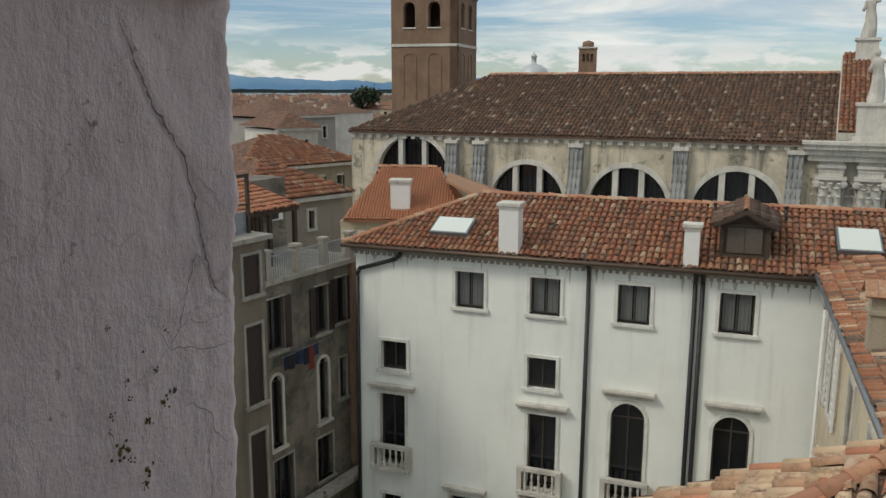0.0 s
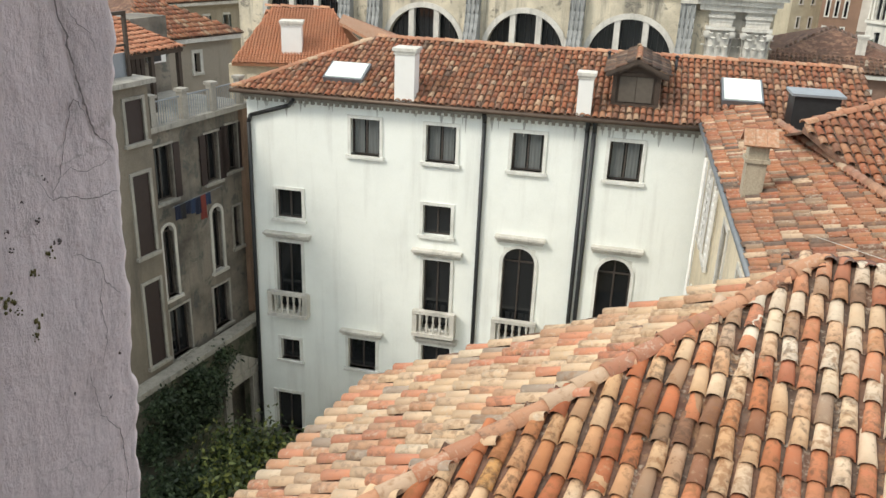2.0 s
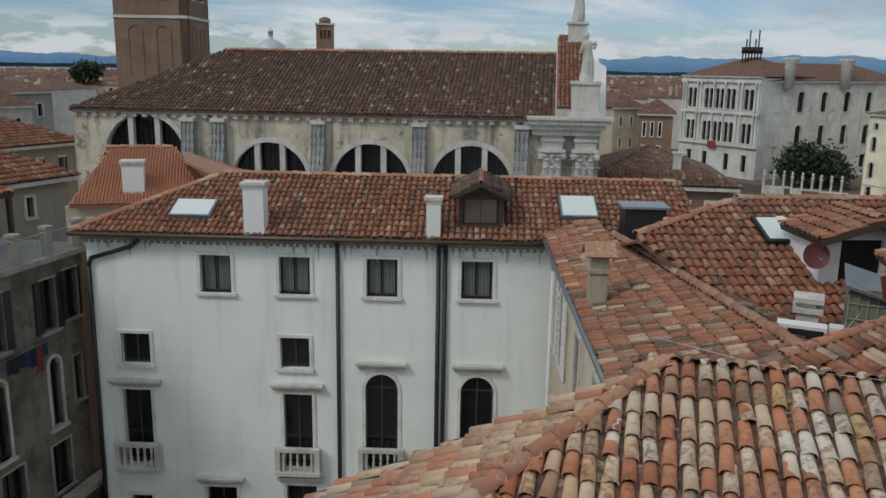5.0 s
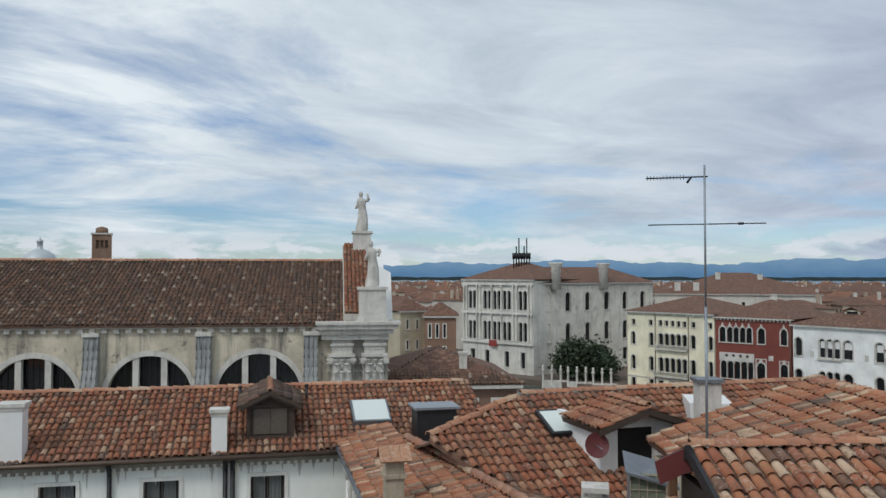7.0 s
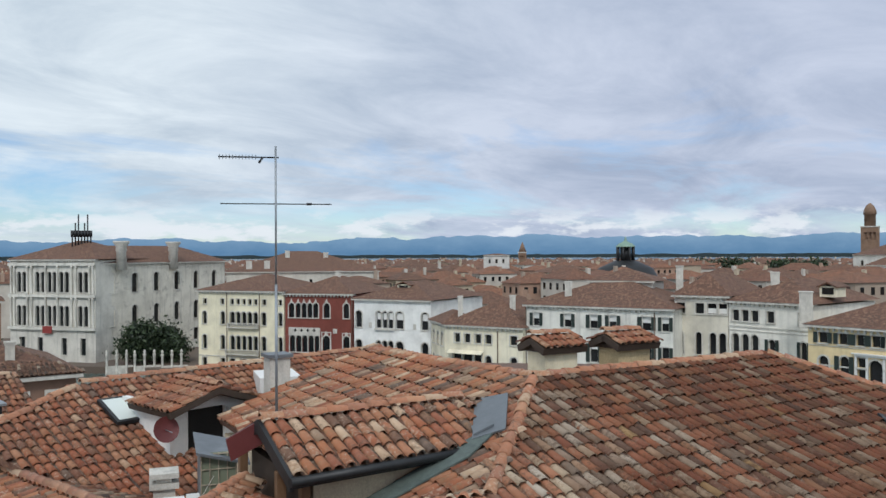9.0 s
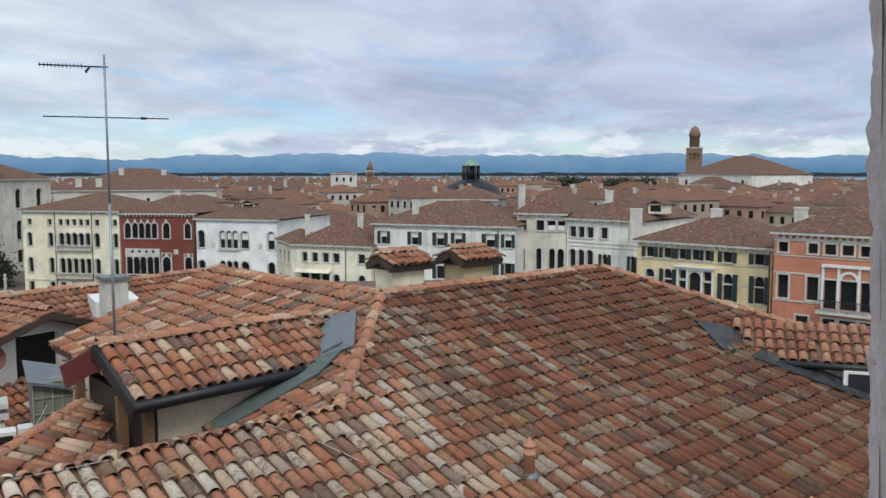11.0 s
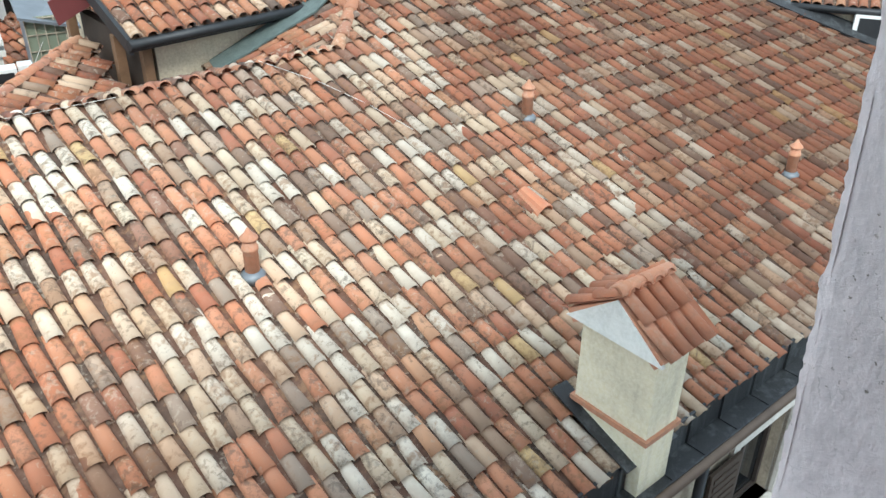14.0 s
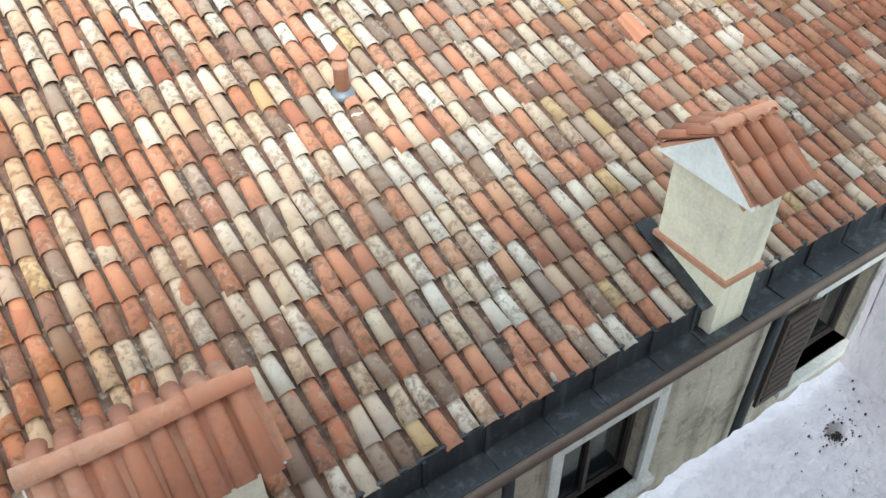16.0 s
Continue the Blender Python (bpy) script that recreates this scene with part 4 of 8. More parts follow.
nh = [(a + 4.4, a + 5.6, 11.2, 12.7) for a in (-3.2, 0.2, 3.25, 6.9, 10.5, 14, 18)]
part("wall", nf.wall(0, 26.5, 0, 13.15, nh), "alley_wall", near)
for o, a, c in ((qp(-4.4, 3.4, 0), N * 4.7, UP * 13.3), (qp(-4.4, 8.2, 0), U * 10, UP * 13.3), (qp(22.2, 3.9, 0), N * 15, UP * 13.3), (qp(1.2, 18.7, 0), U * 21, UP * 13.5), (qp(1.2, 8.2, 0), N * 10.5, UP * 13.3), (qp(5.0, 11.2, 0), N * 7.5, UP * 15.0)):
    b = Build()
    b.box(o, a, c, (U if a.dot(N) > a.dot(U) else N) * 0.3)
    part("side_wall", b, "cream", near)

# ---- white palazzo ----
A = Facade((-3.42, 28.93), (0.9388, -0.3446))
white = thing("white_palazzo", A.at(7.7, 0), "white rendered palazzo with stone balconies and tiled roof", "house")
AE = 13.68
holes, wins = [], []
for s in (4.12, 6.75, 9.64, 12.75):
    wins.append((s, s + 1.02, 11.67, 12.93, "tall"))
for s in (1.29, 6.72):
    wins.append((s, s + 0.98, 9.06, 10.15, "plain"))
for s in (1.22, 6.78):
    wins.append((s, s + 0.98, 5.48, 8.14, "noble"))
for s in (9.58, 12.8):
    wins.append((s, s + 1.1, 5.55, 8.95, "arch"))
wins += [(1.27, 2.02, 3.3, 4.18, "plain"), (3.98, 5.04, 3.35, 4.6, "hood"), (6.8, 7.86, 3.4, 4.75, "hood"), (9.7, 10.7, 3.4, 4.75, "hood"), (0.98, 2.03, 0.0, 1.8, "door")]
part("wall", A.wall(0.33, 15.95, 0, 13.45, [w[:4] for w in wins], 0.4), "white", white)


def window(fac, house, s0, s1, z0, z1, style="plain", surround=0.13, depth=0.2, stone="stone", sash="sash"):
    """Window in an opening: stone surround, sill, sash, glass; arched, hooded or shuttered by style."""
    cs, wd = (s0 + s1) / 2, s1 - s0
    arch = style in ("arch", "round")
    spring = z1 - wd / 2 if arch else z1
    b = Build()
    fac.block(b, s0 - surround, s0, z0, spring, -0.05, 0.05)
    fac.block(b, s1, s1 + surround, z0, spring, -0.05, 0.05)
    if arch:
        fac.arch(b, cs, spring, wd / 2, wd / 2 + surround, -0.05, 0.05)
        fac.spandrel(b, s0, s1, spring, z1 + 0.002, -depth, -0.003)
    else:
        fac.block(b, s0 - surround, s1 + surround, z1, z1 + surround, -0.05, 0.05)
    w = part("window", b, stone, house)
    b = Build()
    fac.block(b, s0 - surround - 0.06, s1 + surround + 0.06, z0 - 0.11, z0, -0.2, 0.12)
    part("sill", b, stone, w)
    b = Build()
    fac.block(b, s0, s1, z0, z1, -depth - 0.02, -depth)
    part("pane", b, "glass", w)
    b = Build()
    t = 0.055
    for a, c in ((s0, s0 + t), (s1 - t, s1), (cs - t / 2, cs + t / 2)):
        fac.block(b, a, c, z0, z1, -depth + 0.003, -depth + 0.05)
    for a in (z0, z1 - t) if not arch else (z0, spring - t / 2):
        fac.block(b, s0 + t, s1 - t, a, a + t, -depth + 0.006, -depth + 0.045)
    part("sash", b, sash, w)
    return w


def balustrade(fac, parent, s0, s1, z0, h=0.85, out=0.35, n=5):
    """Small stone balcony with turned balusters."""
    b = Build()
    fac.block(b, s0, s1, z0 - 0.14, z0, -0.05, out + 0.08)
    fac.block(b, s0, s1, z0 + h - 0.12, z0 + h, out - 0.16, out + 0.05)
    for a in (s0, s1 - 0.17):
        fac.block(b, a, a + 0.17, z0, z0 + h - 0.12, -0.02, out + 0.02)
    bal = part("balcony", b, "stone", parent)
    for k in range(n):
        s = s0 + 0.17 + (k + 0.5) * (s1 - s0 - 0.34) / n
        b = Build()
        b.lathe(fac.at(s, z0, out - 0.06), [(0.05, 0), (0.05, 0.06), (0.03, 0.1), (0.062, 0.24), (0.03, 0.42), (0.045, 0.5), (0.05, h - 0.12)], 8)
        part("baluster", b, "stone", bal)


def hood(fac, parent, s0, s1, z):
    """Moulded cornice over an opening."""
    b = Build()
    fac.block(b, s0 + 0.06, s1 - 0.06, z, z + 0.10, -0.02, 0.12)
    fac.block(b, s0 + 0.02, s1 - 0.02, z + 0.10, z + 0.17, -0.02, 0.2)
    fac.block(b, s0, s1, z + 0.17, z + 0.25, -0.02, 0.27)
    part("hood", b, "stone", parent)


for s0, s1, z0, z1, style in wins:
    w = window(A, white, s0, s1, z0, z1, "arch" if style == "arch" else "plain", 0.11, 0.22, stone="pale_trim")
    if style == "noble":
        hood(A, w, s0 - 0.4, s1 + 0.4, z1 + 0.15)
        balustrade(A, w, s0 - 0.28, s1 + 0.28, 5.42)
    if style == "hood":
        hood(A, w, s0 - 0.28, s1 + 0.28, z1 + 0.14)
    if style == "arch":
        hood(A, w, s0 - 0.3, s1 + 0.3, z1 + 0.2)
        balustrade(A, w, s0 - 0.22, s1 + 0.22, 5.5)
    if style == "tall":
        for a in (s0 + 0.08, s0 + 0.56):
            b = Build()
            for k in range(12):
                da, dc = -0.185 + 0.01 * math.sin(k * 1.6), -0.185 + 0.01 * math.sin(k * 1.6 + 1.6)
                b.face(A.at(a + k * 0.03, z0 + 0.05, da), A.at(a + k * 0.03 + 0.03, z0 + 0.05, dc), A.at(a + k * 0.03 + 0.03, z1 - 0.05, dc), A.at(a + k * 0.03, z1 - 0.05, da))
            part("curtain", b, "curtain", w)
b = Build()
A.block(b, 0.2, 15.95, 13.38, 13.5, -0.3, 0.10)
A.block(b, 0.1, 15.97, 13.5, 13.6, -0.3, 0.22)
k = 0.3
while k < 15.3:
    A.block(b, k, k + 0.11, 13.28, 13.38, -0.02, 0.09)
    k += 0.22
part("eaves_cornice", b, "old_stone", white, "grey stone dentil cornice")
b = Build()
b.tube(A.at(-0.05, AE - 0.06, 0.43), A.at(15.5, AE - 0.06, 0.43), 0.075)
part("gutter", b, "copper", white)
for pts in (((2.2, 13.45, 0.35), (1.95, 13.2, 0.12), (0.5, 12.75, 0.1), (0.42, 12.5, 0.1), (0.36, 0.1, 0.1)), ((8.72, 13.55, 0.35), (8.7, 13.2, 0.1), (8.68, 0.2, 0.1)), ((12.02, 13.6, 0.35), (12.0, 13.2, 0.1), (11.99, 0.2, 0.1)), ((12.24, 13.6, 0.35), (12.22, 13.2, 0.1), (12.2, 0.2, 0.1))):
    b = Build()
    for p0, p1 in zip(pts, pts[1:]):
        b.tube(A.at(*p0), A.at(*p1), 0.07, n=10)
    part("downpipe", b, "dark_metal", white)
rd_ = random.Random(77)
for _ in range(34):
    s_, w_, l_ = rd_.uniform(0.6, 15.4), rd_.uniform(0.04, 0.16), rd_.uniform(0.12, 0.55)
    b = Build()
    pl_ = [A.at(s_, 13.28, 0.003), A.at(s_ + w_, 13.28, 0.003), A.at(s_ + w_ * 0.72, 13.28 - l_ * 0.6, 0.003), A.at(s_ + w_ * 0.55, 13.28 - l_, 0.003), A.at(s_ + w_ * 0.3, 13.28 - l_ * 0.7, 0.003)]
    b.face(*reversed(pl_))
    part("rain_streak", b, "drip", white, "grey rain streak below the cornice")
AS = 0.38
AC = 1 / math.sqrt(1 + AS * AS)
poly = [(0, 0), (15.4, 0), (20.4, 0), (20.4, 3.85 / AC), (4.0, 3.85 / AC)]
ae0, ae1 = A.at(0.0, AE, 0.35), A.at(20.4, AE, 0.35)
roof_plane(white, ae0, ae1, -A.n, AS, poly, kind="tile_warm", seed=31, jitter=1.1)
caps(white, A.at(4.0, AE + AS * 3.85 + 0.05, 0.35 - 3.85), A.at(20.4, AE + AS * 3.85 + 0.05, 0.35 - 3.85), seed=4)
caps(white, A.at(0, AE + 0.04, 0.35), A.at(4.0, AE + AS * 3.85 + 0.05, 0.35 - 3.85), seed=5)
b = Build()
b.slab([A.at(4.0, AE + AS * 3.85 - 0.06, -3.5), A.at(20.4, AE + AS * 3.85 - 0.06, -3.5), A.at(20.4, AE - 0.1, -8), A.at(0, AE - 0.1, -8)], 0.1)
b.slab([A.at(0, AE - 0.04, 0.35), A.at(4.0, AE + AS * 3.85 - 0.06, -3.5), A.at(0, AE - 0.1, -8)], 0.1)
part("back_roof", b, "tile_warm", white)
for s0, s1, d0, d1 in ((0.36, 0.71, -7.7, -0.42), (20.05, 20.4, -7.7, -0.42), (0.36, 20.4, -7.95, -7.72)):
    b = Build()
    A.block(b, s0, s1, 0, 13.5, d0, d1)
    part("side_wall", b, "white", white)


def chimney(fac, name, label, s, wd, dp, z0, z1, out, mat="white_paint"):
    """Plastered chimney with a projecting slab cap."""
    c = thing(name, fac.at(s + wd / 2, z0, out - dp / 2), label, "chimney")
    b = Build()
    fac.block(b, s, s + wd, z0, z1, out - dp, out)
    part("shaft", b, mat, c)
    b = Build()
    fac.block(b, s - 0.07, s + wd + 0.07, z1 + 0.1, z1 + 0.2, out - dp - 0.07, out + 0.07)
    fac.block(b, s - 0.03, s + wd + 0.03, z1, z1 + 0.1, out - dp - 0.03, out + 0.03)
    part("cap", b, "stone", c)
    return c


chimney(A, "chimney", "tall white plastered chimney at the roof edge", 5.72, 0.66, 0.6, 13.55, 15.20, 0.33)
chimney(A, "chimney", "slim white plastered chimney beside the dormer", 11.6, 0.45, 0.45, 13.55, 14.85, 0.33)


def hatch(fac, s0, s1, r0, r1, slope, ez, out, label):
    """Glazed roof hatch lying on the slope."""
    k = thing("skylight", fac.at((s0 + s1) / 2, ez + slope * r0, out - r0), label, "skylight")
    b = Build()
    v = (-fac.n + UP * slope).normalized()
    nn = fac.u.cross(v)
    o = fac.at(s0, ez + slope * r0, out - r0) + nn * 0.02
    b.box(o, fac.u * (s1 - s0), v * (r1 - r0), nn * 0.2)
    part("frame", b, "lead", k)
    b = Build()
    b.box(o + nn * 0.2 + fac.u * 0.06 + v * 0.06, fac.u * (s1 - s0 - 0.12), v * (r1 - r0 - 0.12), nn * 0.025)
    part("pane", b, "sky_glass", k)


hatch(A, 3.0, 4.4, 0.75, 1.85, AS, AE, 0.35, "pale glazed roof hatch on the white palazzo")
hatch(A, 15.98, 17.22, 1.2, 2.6, AS, AE, 0.35, "large pale glazed roof hatch beside the dormer")

# ---- church ----
CH = Facade((-5.97, 53.9), (0.908, -0.42))
church = thing("church", CH.at(15, 0), "long church with buttressed stained walls and dark tile roof", "church")
CE = 16.35
lun = [(4.45, 2.5, 13.6), (12.1, 2.3, 12.35), (18.1, 2.25, 12.45), (23.9, 2.3, 12.45)]
ch_holes = [(c - r, c + r, z, z + r) for c, r, z in lun]
part("wall", CH.wall(0, 30.6, 0, CE - 0.2, ch_holes, 0.6), "church", church)
for c, r, z in lun:
    b = Build()
    CH.spandrel(b, c - r, c + r, z, z + r + 0.002, -0.6, -0.004, 20)
    part("spandrel", b, "church", church)
    b = Build()
    CH.arch(b, c, z, r - 0.02, r + 0.28, -0.1, 0.09, 22)
    for s in (-0.33 * r, 0.33 * r):
        h = math.sqrt(r * r - s * s)
        CH.block(b, c + s - 0.16, c + s + 0.16, z, z + h, -0.3, 0.03)
    w = part("lunette_window", b, "stone", church)
    b = Build()
    CH.block(b, c - r, c + r, z, z + r, -0.52, -0.5)
    part("pane", b, "glass", w)
    k = c - r + 0.2
    while k < c + r:
        h = math.sqrt(max(0, r * r - (k - c) ** 2))
        if h > 0.2:
            b = Build()
            CH.block(b, k, k + 0.03, z, z + h, -0.47, -0.44)
            part("lead_bar", b, "dark_metal", w)
        k += 0.32
for s in (6.95, 8.8, 14.75, 20.6, 26.35):
    b = Build()
    prof = [(12.0, 1.35), (12.5, 1.16), (13.0, 0.96), (13.5, 0.76), (14.0, 0.6), (14.5, 0.51), (15.0, 0.46), (15.75, 0.43)]
    for (za, da), (zb, db) in zip(prof, prof[1:]):
        q = [CH.at(s, za, -0.05), CH.at(s, za, da), CH.at(s, zb, db), CH.at(s, zb, -0.05)]
        e = CH.u * 0.74
        b.face(*q)
        b.face(*[p + e for p in reversed(q)])
        b.face(q[1], q[1] + e, q[2] + e, q[2])
    bt = part("buttress", b, "lead_old", church, "lead-clad scroll buttress")
    for o_ in (0.0, 0.24, 0.48, 0.71):
        b = Build()
        for (za, da), (zb, db) in zip(prof, prof[1:]):
            b.tube(CH.at(s + o_ + 0.015, za, da + 0.02), CH.at(s + o_ + 0.015, zb, db + 0.02), 0.035, n=6)
        part("seam", b, "lead_old", bt)
    b = Build()
    CH.block(b, s - 0.06, s + 0.80, 15.75, 15.95, -0.05, 0.55)
    part("cap_stone", b, "stone", bt)
b = Build()
CH.block(b, 0, 27.6, CE - 0.2, CE - 0.06, -0.6, 0.25)
k = 0.1
while k < 27.4:
    CH.block(b, k, k + 0.28, CE - 0.42, CE - 0.2, -0.02, 0.18)
    k += 0.62
part("cornice", b, "stone", church)
CS = 0.445
CC = 1 / math.sqrt(1 + CS * CS)
poly = [(0, 0), (28.8, 0), (28.8, 8.0 / CC), (6.7, 8.0 / CC)]
roof_plane(church, CH.at(0, CE, 0.4), CH.at(28.8, CE, 0.4), -CH.n, CS, poly, kind="tile_dark", pan="pan_dark", w=0.26, L=0.42, seed=41, jitter=1.2)
caps(church, CH.at(6.7, CE + CS * 8 + 0.05, -7.6), CH.at(28.8, CE + CS * 8 + 0.05, -7.6), 0.15, seed=6)
b = Build()
b.slab([CH.at(6.7, CE + CS * 8 - 0.05, -7.6), CH.at(28.8, CE + CS * 8 - 0.05, -7.6), CH.at(28.8, CE, -15.6), CH.at(0, CE, -15.6)], 0.1)
b.slab([CH.at(0, CE - 0.05, 0.4), CH.at(6.7, CE + CS * 8 - 0.05, -7.6), CH.at(0, CE, -15.6)], 0.1)
part("back_roof", b, "tile_dark", church)
for a0, a1, d0, d1 in ((0, 0.5, -15, -0.65), (0, 28.4, -15.5, -15)):
    b = Build()
    CH.block(b, a0, a1, 0, CE - 0.1, d0, d1)
    part("far_wall", b, "church", church)

# ---- brick bell tower ----
tw = thing("bell_tower", (-1.6, 83, 0), "square brick bell tower with arched belfry and tiled roof", "tower")
TL, TR_ = polar(-3.52, 80.5), polar(0.92, 78.5)
TF = Facade(TL[:2], (TR_ - TL)[:2])
TW = (TR_ - TL).length
TD = 7.2
TF2 = Facade(TF.at(TW, 0)[:2], (-TF.n)[:2])
tz = 28.2
for fc, ln in ((TF, TW), (TF2, TD)):
    hs = [(ln * 0.19, ln * 0.19 + 1.15, 24.6, 26.9), (ln * 0.57, ln * 0.57 + 1.15, 24.6, 26.9)]
    part("wall", fc.wall(0, ln, 0, tz, hs, 0.7), "brick", tw)
    for h in hs:
        b = Build()
        fc.spandrel(b, h[0], h[1], h[3] - 0.575, h[3] + 0.002, -0.7, -0.005)
        part("arch_infill", b, "brick", tw)
        b = Build()
        fc.arch(b, (h[0] + h[1]) / 2, h[3] - 0.575, 0.575, 0.75, -0.05, 0.06, 12)
        part("arch_trim", b, "brick", tw)
        b = Build()
        fc.block(b, h[0] - 0.1, h[1] + 0.1, h[2] - 0.12, h[2], -0.3, 0.1)
        part("belfry_sill", b, "stone", tw)
        b = Build()
        fc.block(b, h[0] - 0.12, h[0] + 0.02, 18.0, 21.6, 0, 0.07)
        fc.block(b, h[1] - 0.02, h[1] + 0.12, 18.0, 21.6, 0, 0.07)
        fc.arch(b, (h[0] + h[1]) / 2, 21.6, 0.6, 0.74, 0, 0.07, 12)
        part("blind_arch", b, "brick", tw)
    b = Build()
    fc.block(b, -0.08, ln + 0.08, 22.85, 23.1, 0, 0.08)
    part("string_course", b, "stone", tw)
    b = Build()
    for k, (za, zb) in enumerate(((27.5, 27.75), (27.75, 28.0), (28.0, 28.25))):
        fc.block(b, -0.1 - k * 0.12, ln + 0.1 + k * 0.12, za, zb, 0, 0.12 + k * 0.13)
    part("cornice", b, "brick", tw)
for a0, a1, za, zb, d0, d1 in ((0, 0.5, 0, tz, -TD, -0.75), (0.5, TW, 0, tz, -TD, -TD + 0.5), (0.5, TW - 0.7, 23.6, 23.9, -TD + 0.6, -0.8)):
    b = Build()
    TF.block(b, a0, a1, za, zb, d0, d1)
    part("far_wall", b, "brick", tw)
b = Build()
cs = [TF.at(-0.55, tz + 0.02, 0.55), TF.at(TW + 0.55, tz + 0.02, 0.55), TF.at(TW + 0.55, tz + 0.02, -TD - 0.55), TF.at(-0.55, tz + 0.02, -TD - 0.55)]
ap = TF.at(TW / 2, 30.9, -TD / 2)
for k in range(4):
    b.face(cs[k], cs[(k + 1) % 4], ap)
b.face(*reversed(cs))
part("roof", b, "tile_dark", tw)
b = Build()
b.tube(ap - UP * 0.3, ap + UP * 0.7, 0.16, 0.03)
part("finial", b, "stone", tw)


# ---- palaces across the canal ----
def opaque(col, stain=None, **kw):
    return plaster("render_%d" % len(bpy.data.materials), col, stain or tuple(c * 0.55 for c in col), 0.5, **kw)


def palace(name, label, az0, d0, az1, d1, z1, deep, mat, rows, rise=2.6, z0=-1.2, roof="far_roof", frame=0.16, dent=True, tile=None):
    """House across the water: front with real openings, side walls, hipped roof. rows: (z0, z1, style, list of (s0, s1) as shares of the width)."""
    p0, p1 = polar(az0, d0), polar(az1, d1)
    f = Facade(p0[:2], (p1 - p0)[:2])
    ln = (p1 - p0).length
    h = thing(name, f.at(ln / 2, z0, -deep / 2), label, "palace")
    hs = [(a * ln, c * ln, za, zb, st) for za, zb, st, cols in rows for a, c in cols]
    part("wall", f.wall(0, ln, z0, z1, [x[:4] for x in hs], 0.4), mat, h)
    for s0, s1, za, zb, st in hs:
        b = Build()
        rnd_ = st in ("round", "gothic", "roundshut")
        sp = zb - (s1 - s0) / 2 if rnd_ else zb
        fr_ = frame * (0.6 if st == "small" else 1)
        f.block(b, s0 - fr_, s0, za, sp, -0.05, 0.06)
        f.block(b, s1, s1 + fr_, za, sp, -0.05, 0.06)
        f.block(b, s0 - fr_, s1 + fr_, za - 0.14, za, -0.05, 0.14)
        if rnd_:
            f.arch(b, (s0 + s1) / 2, sp, (s1 - s0) / 2, (s1 - s0) / 2 + fr_, -0.05, 0.06, 8)
            f.spandrel(b, s0, s1, sp, zb + 0.002, -0.35, -0.004, 8)
        else:
            f.block(b, s0 - fr_, s1 + fr_, zb, zb + fr_, -0.05, 0.06)
        if st == "gothic":
            cs_ = (s0 + s1) / 2
            b.face(f.at(cs_ - (s1 - s0) * 0.3, zb + fr_ * 0.6, 0.06), f.at(cs_ + (s1 - s0) * 0.3, zb + fr_ * 0.6, 0.06), f.at(cs_, zb + 0.75, 0.06))
        w = part("window", b, "stone", h)
        b = Build()
        f.block(b, s0, s1, za, zb, -0.32, -0.3)
        part("pane", b, "glass", w)
        if "shut" in st:
            for a, c in ((s0 - (s1 - s0) * 0.52, s0 - 0.04), (s1 + 0.04, s1 + (s1 - s0) * 0.52)):
                b = Build()
                f.block(b, a, c, za, zb, 0.07, 0.12)
                part("shutter", b, "shutter", w)
    for a0, a1, e0, e1 in ((0, 0.35, -deep, -0.41), (ln - 0.35, ln, -deep, -0.41), (0.35, ln - 0.35, -deep, -deep + 0.3)):
        b = Build()
        f.block(b, a0, a1, z0, z1, e0, e1)
        part("side_wall", b, mat, h)
    b = Build()
    hip_roof(b, f.at(0, 0, -deep), f.u, f.n, ln, deep, z1 + 0.25, rise, 0.5)
    rf = part("roof", b, roof, h)
    if tile:
        run, half = deep / 2 + 0.5, min(ln, deep) / 2 + 0.5
        sl_ = rise / run
        v_ = (-f.n + UP * sl_).normalized()
        hy = math.hypot(run, rise)
        tiled(rf, f.at(-0.5, z1 + 0.27, 0.5), f.u, v_, [(0, 0), (ln + 1, 0), (ln + 1 - half, hy), (half, hy)], kind=tile, pan="pan_dark", w=0.24, L=0.42, seed=abs(int(az0 * 7)))
    b = Build()
    f.block(b, -0.3, ln + 0.3, z1, z1 + 0.22, -0.4, 0.45)
    if dent:
        k = 0.2
        while k < ln - 0.2:
            f.block(b, k, k + 0.2, z1 - 0.3, z1 - 0.001, 0, 0.25)
            k += 0.6
    part("cornice", b, "stone", h)
    return h, f, ln


def spread(n, a, c, share=0.55):
    """n openings evenly between two shares of the width."""
    step = (c - a) / n
    return [(a + step * (k + 0.5 - share / 2), a + step * (k + 0.5 + share / 2)) for k in range(n)]


M["yellow"] = opaque((0.88, 0.82, 0.62), streak=0.25)
M["red"] = opaque((0.22, 0.06, 0.045), streak=0.3)
M["bright"] = opaque((0.88, 0.89, 0.87), streak=0.2)
M["creamy"] = opaque((0.86, 0.80, 0.63))
M["palegrey"] = opaque((0.80, 0.79, 0.73), (0.30, 0.29, 0.27), streak=0.6)
M["flank"] = opaque((0.70, 0.67, 0.59), (0.28, 0.26, 0.23), streak=0.7, patch=0.5, patch_at=0.55)
M["greyb"] = opaque((0.70, 0.66, 0.56))
M["whiteb"] = opaque((0.84, 0.82, 0.75))
M["yel2"] = opaque((0.84, 0.68, 0.40))
M["orange"] = opaque((0.58, 0.23, 0.14))
M["pal_stone"] = opaque((0.70, 0.68, 0.62), (0.25, 0.25, 0.23), streak=0.6)

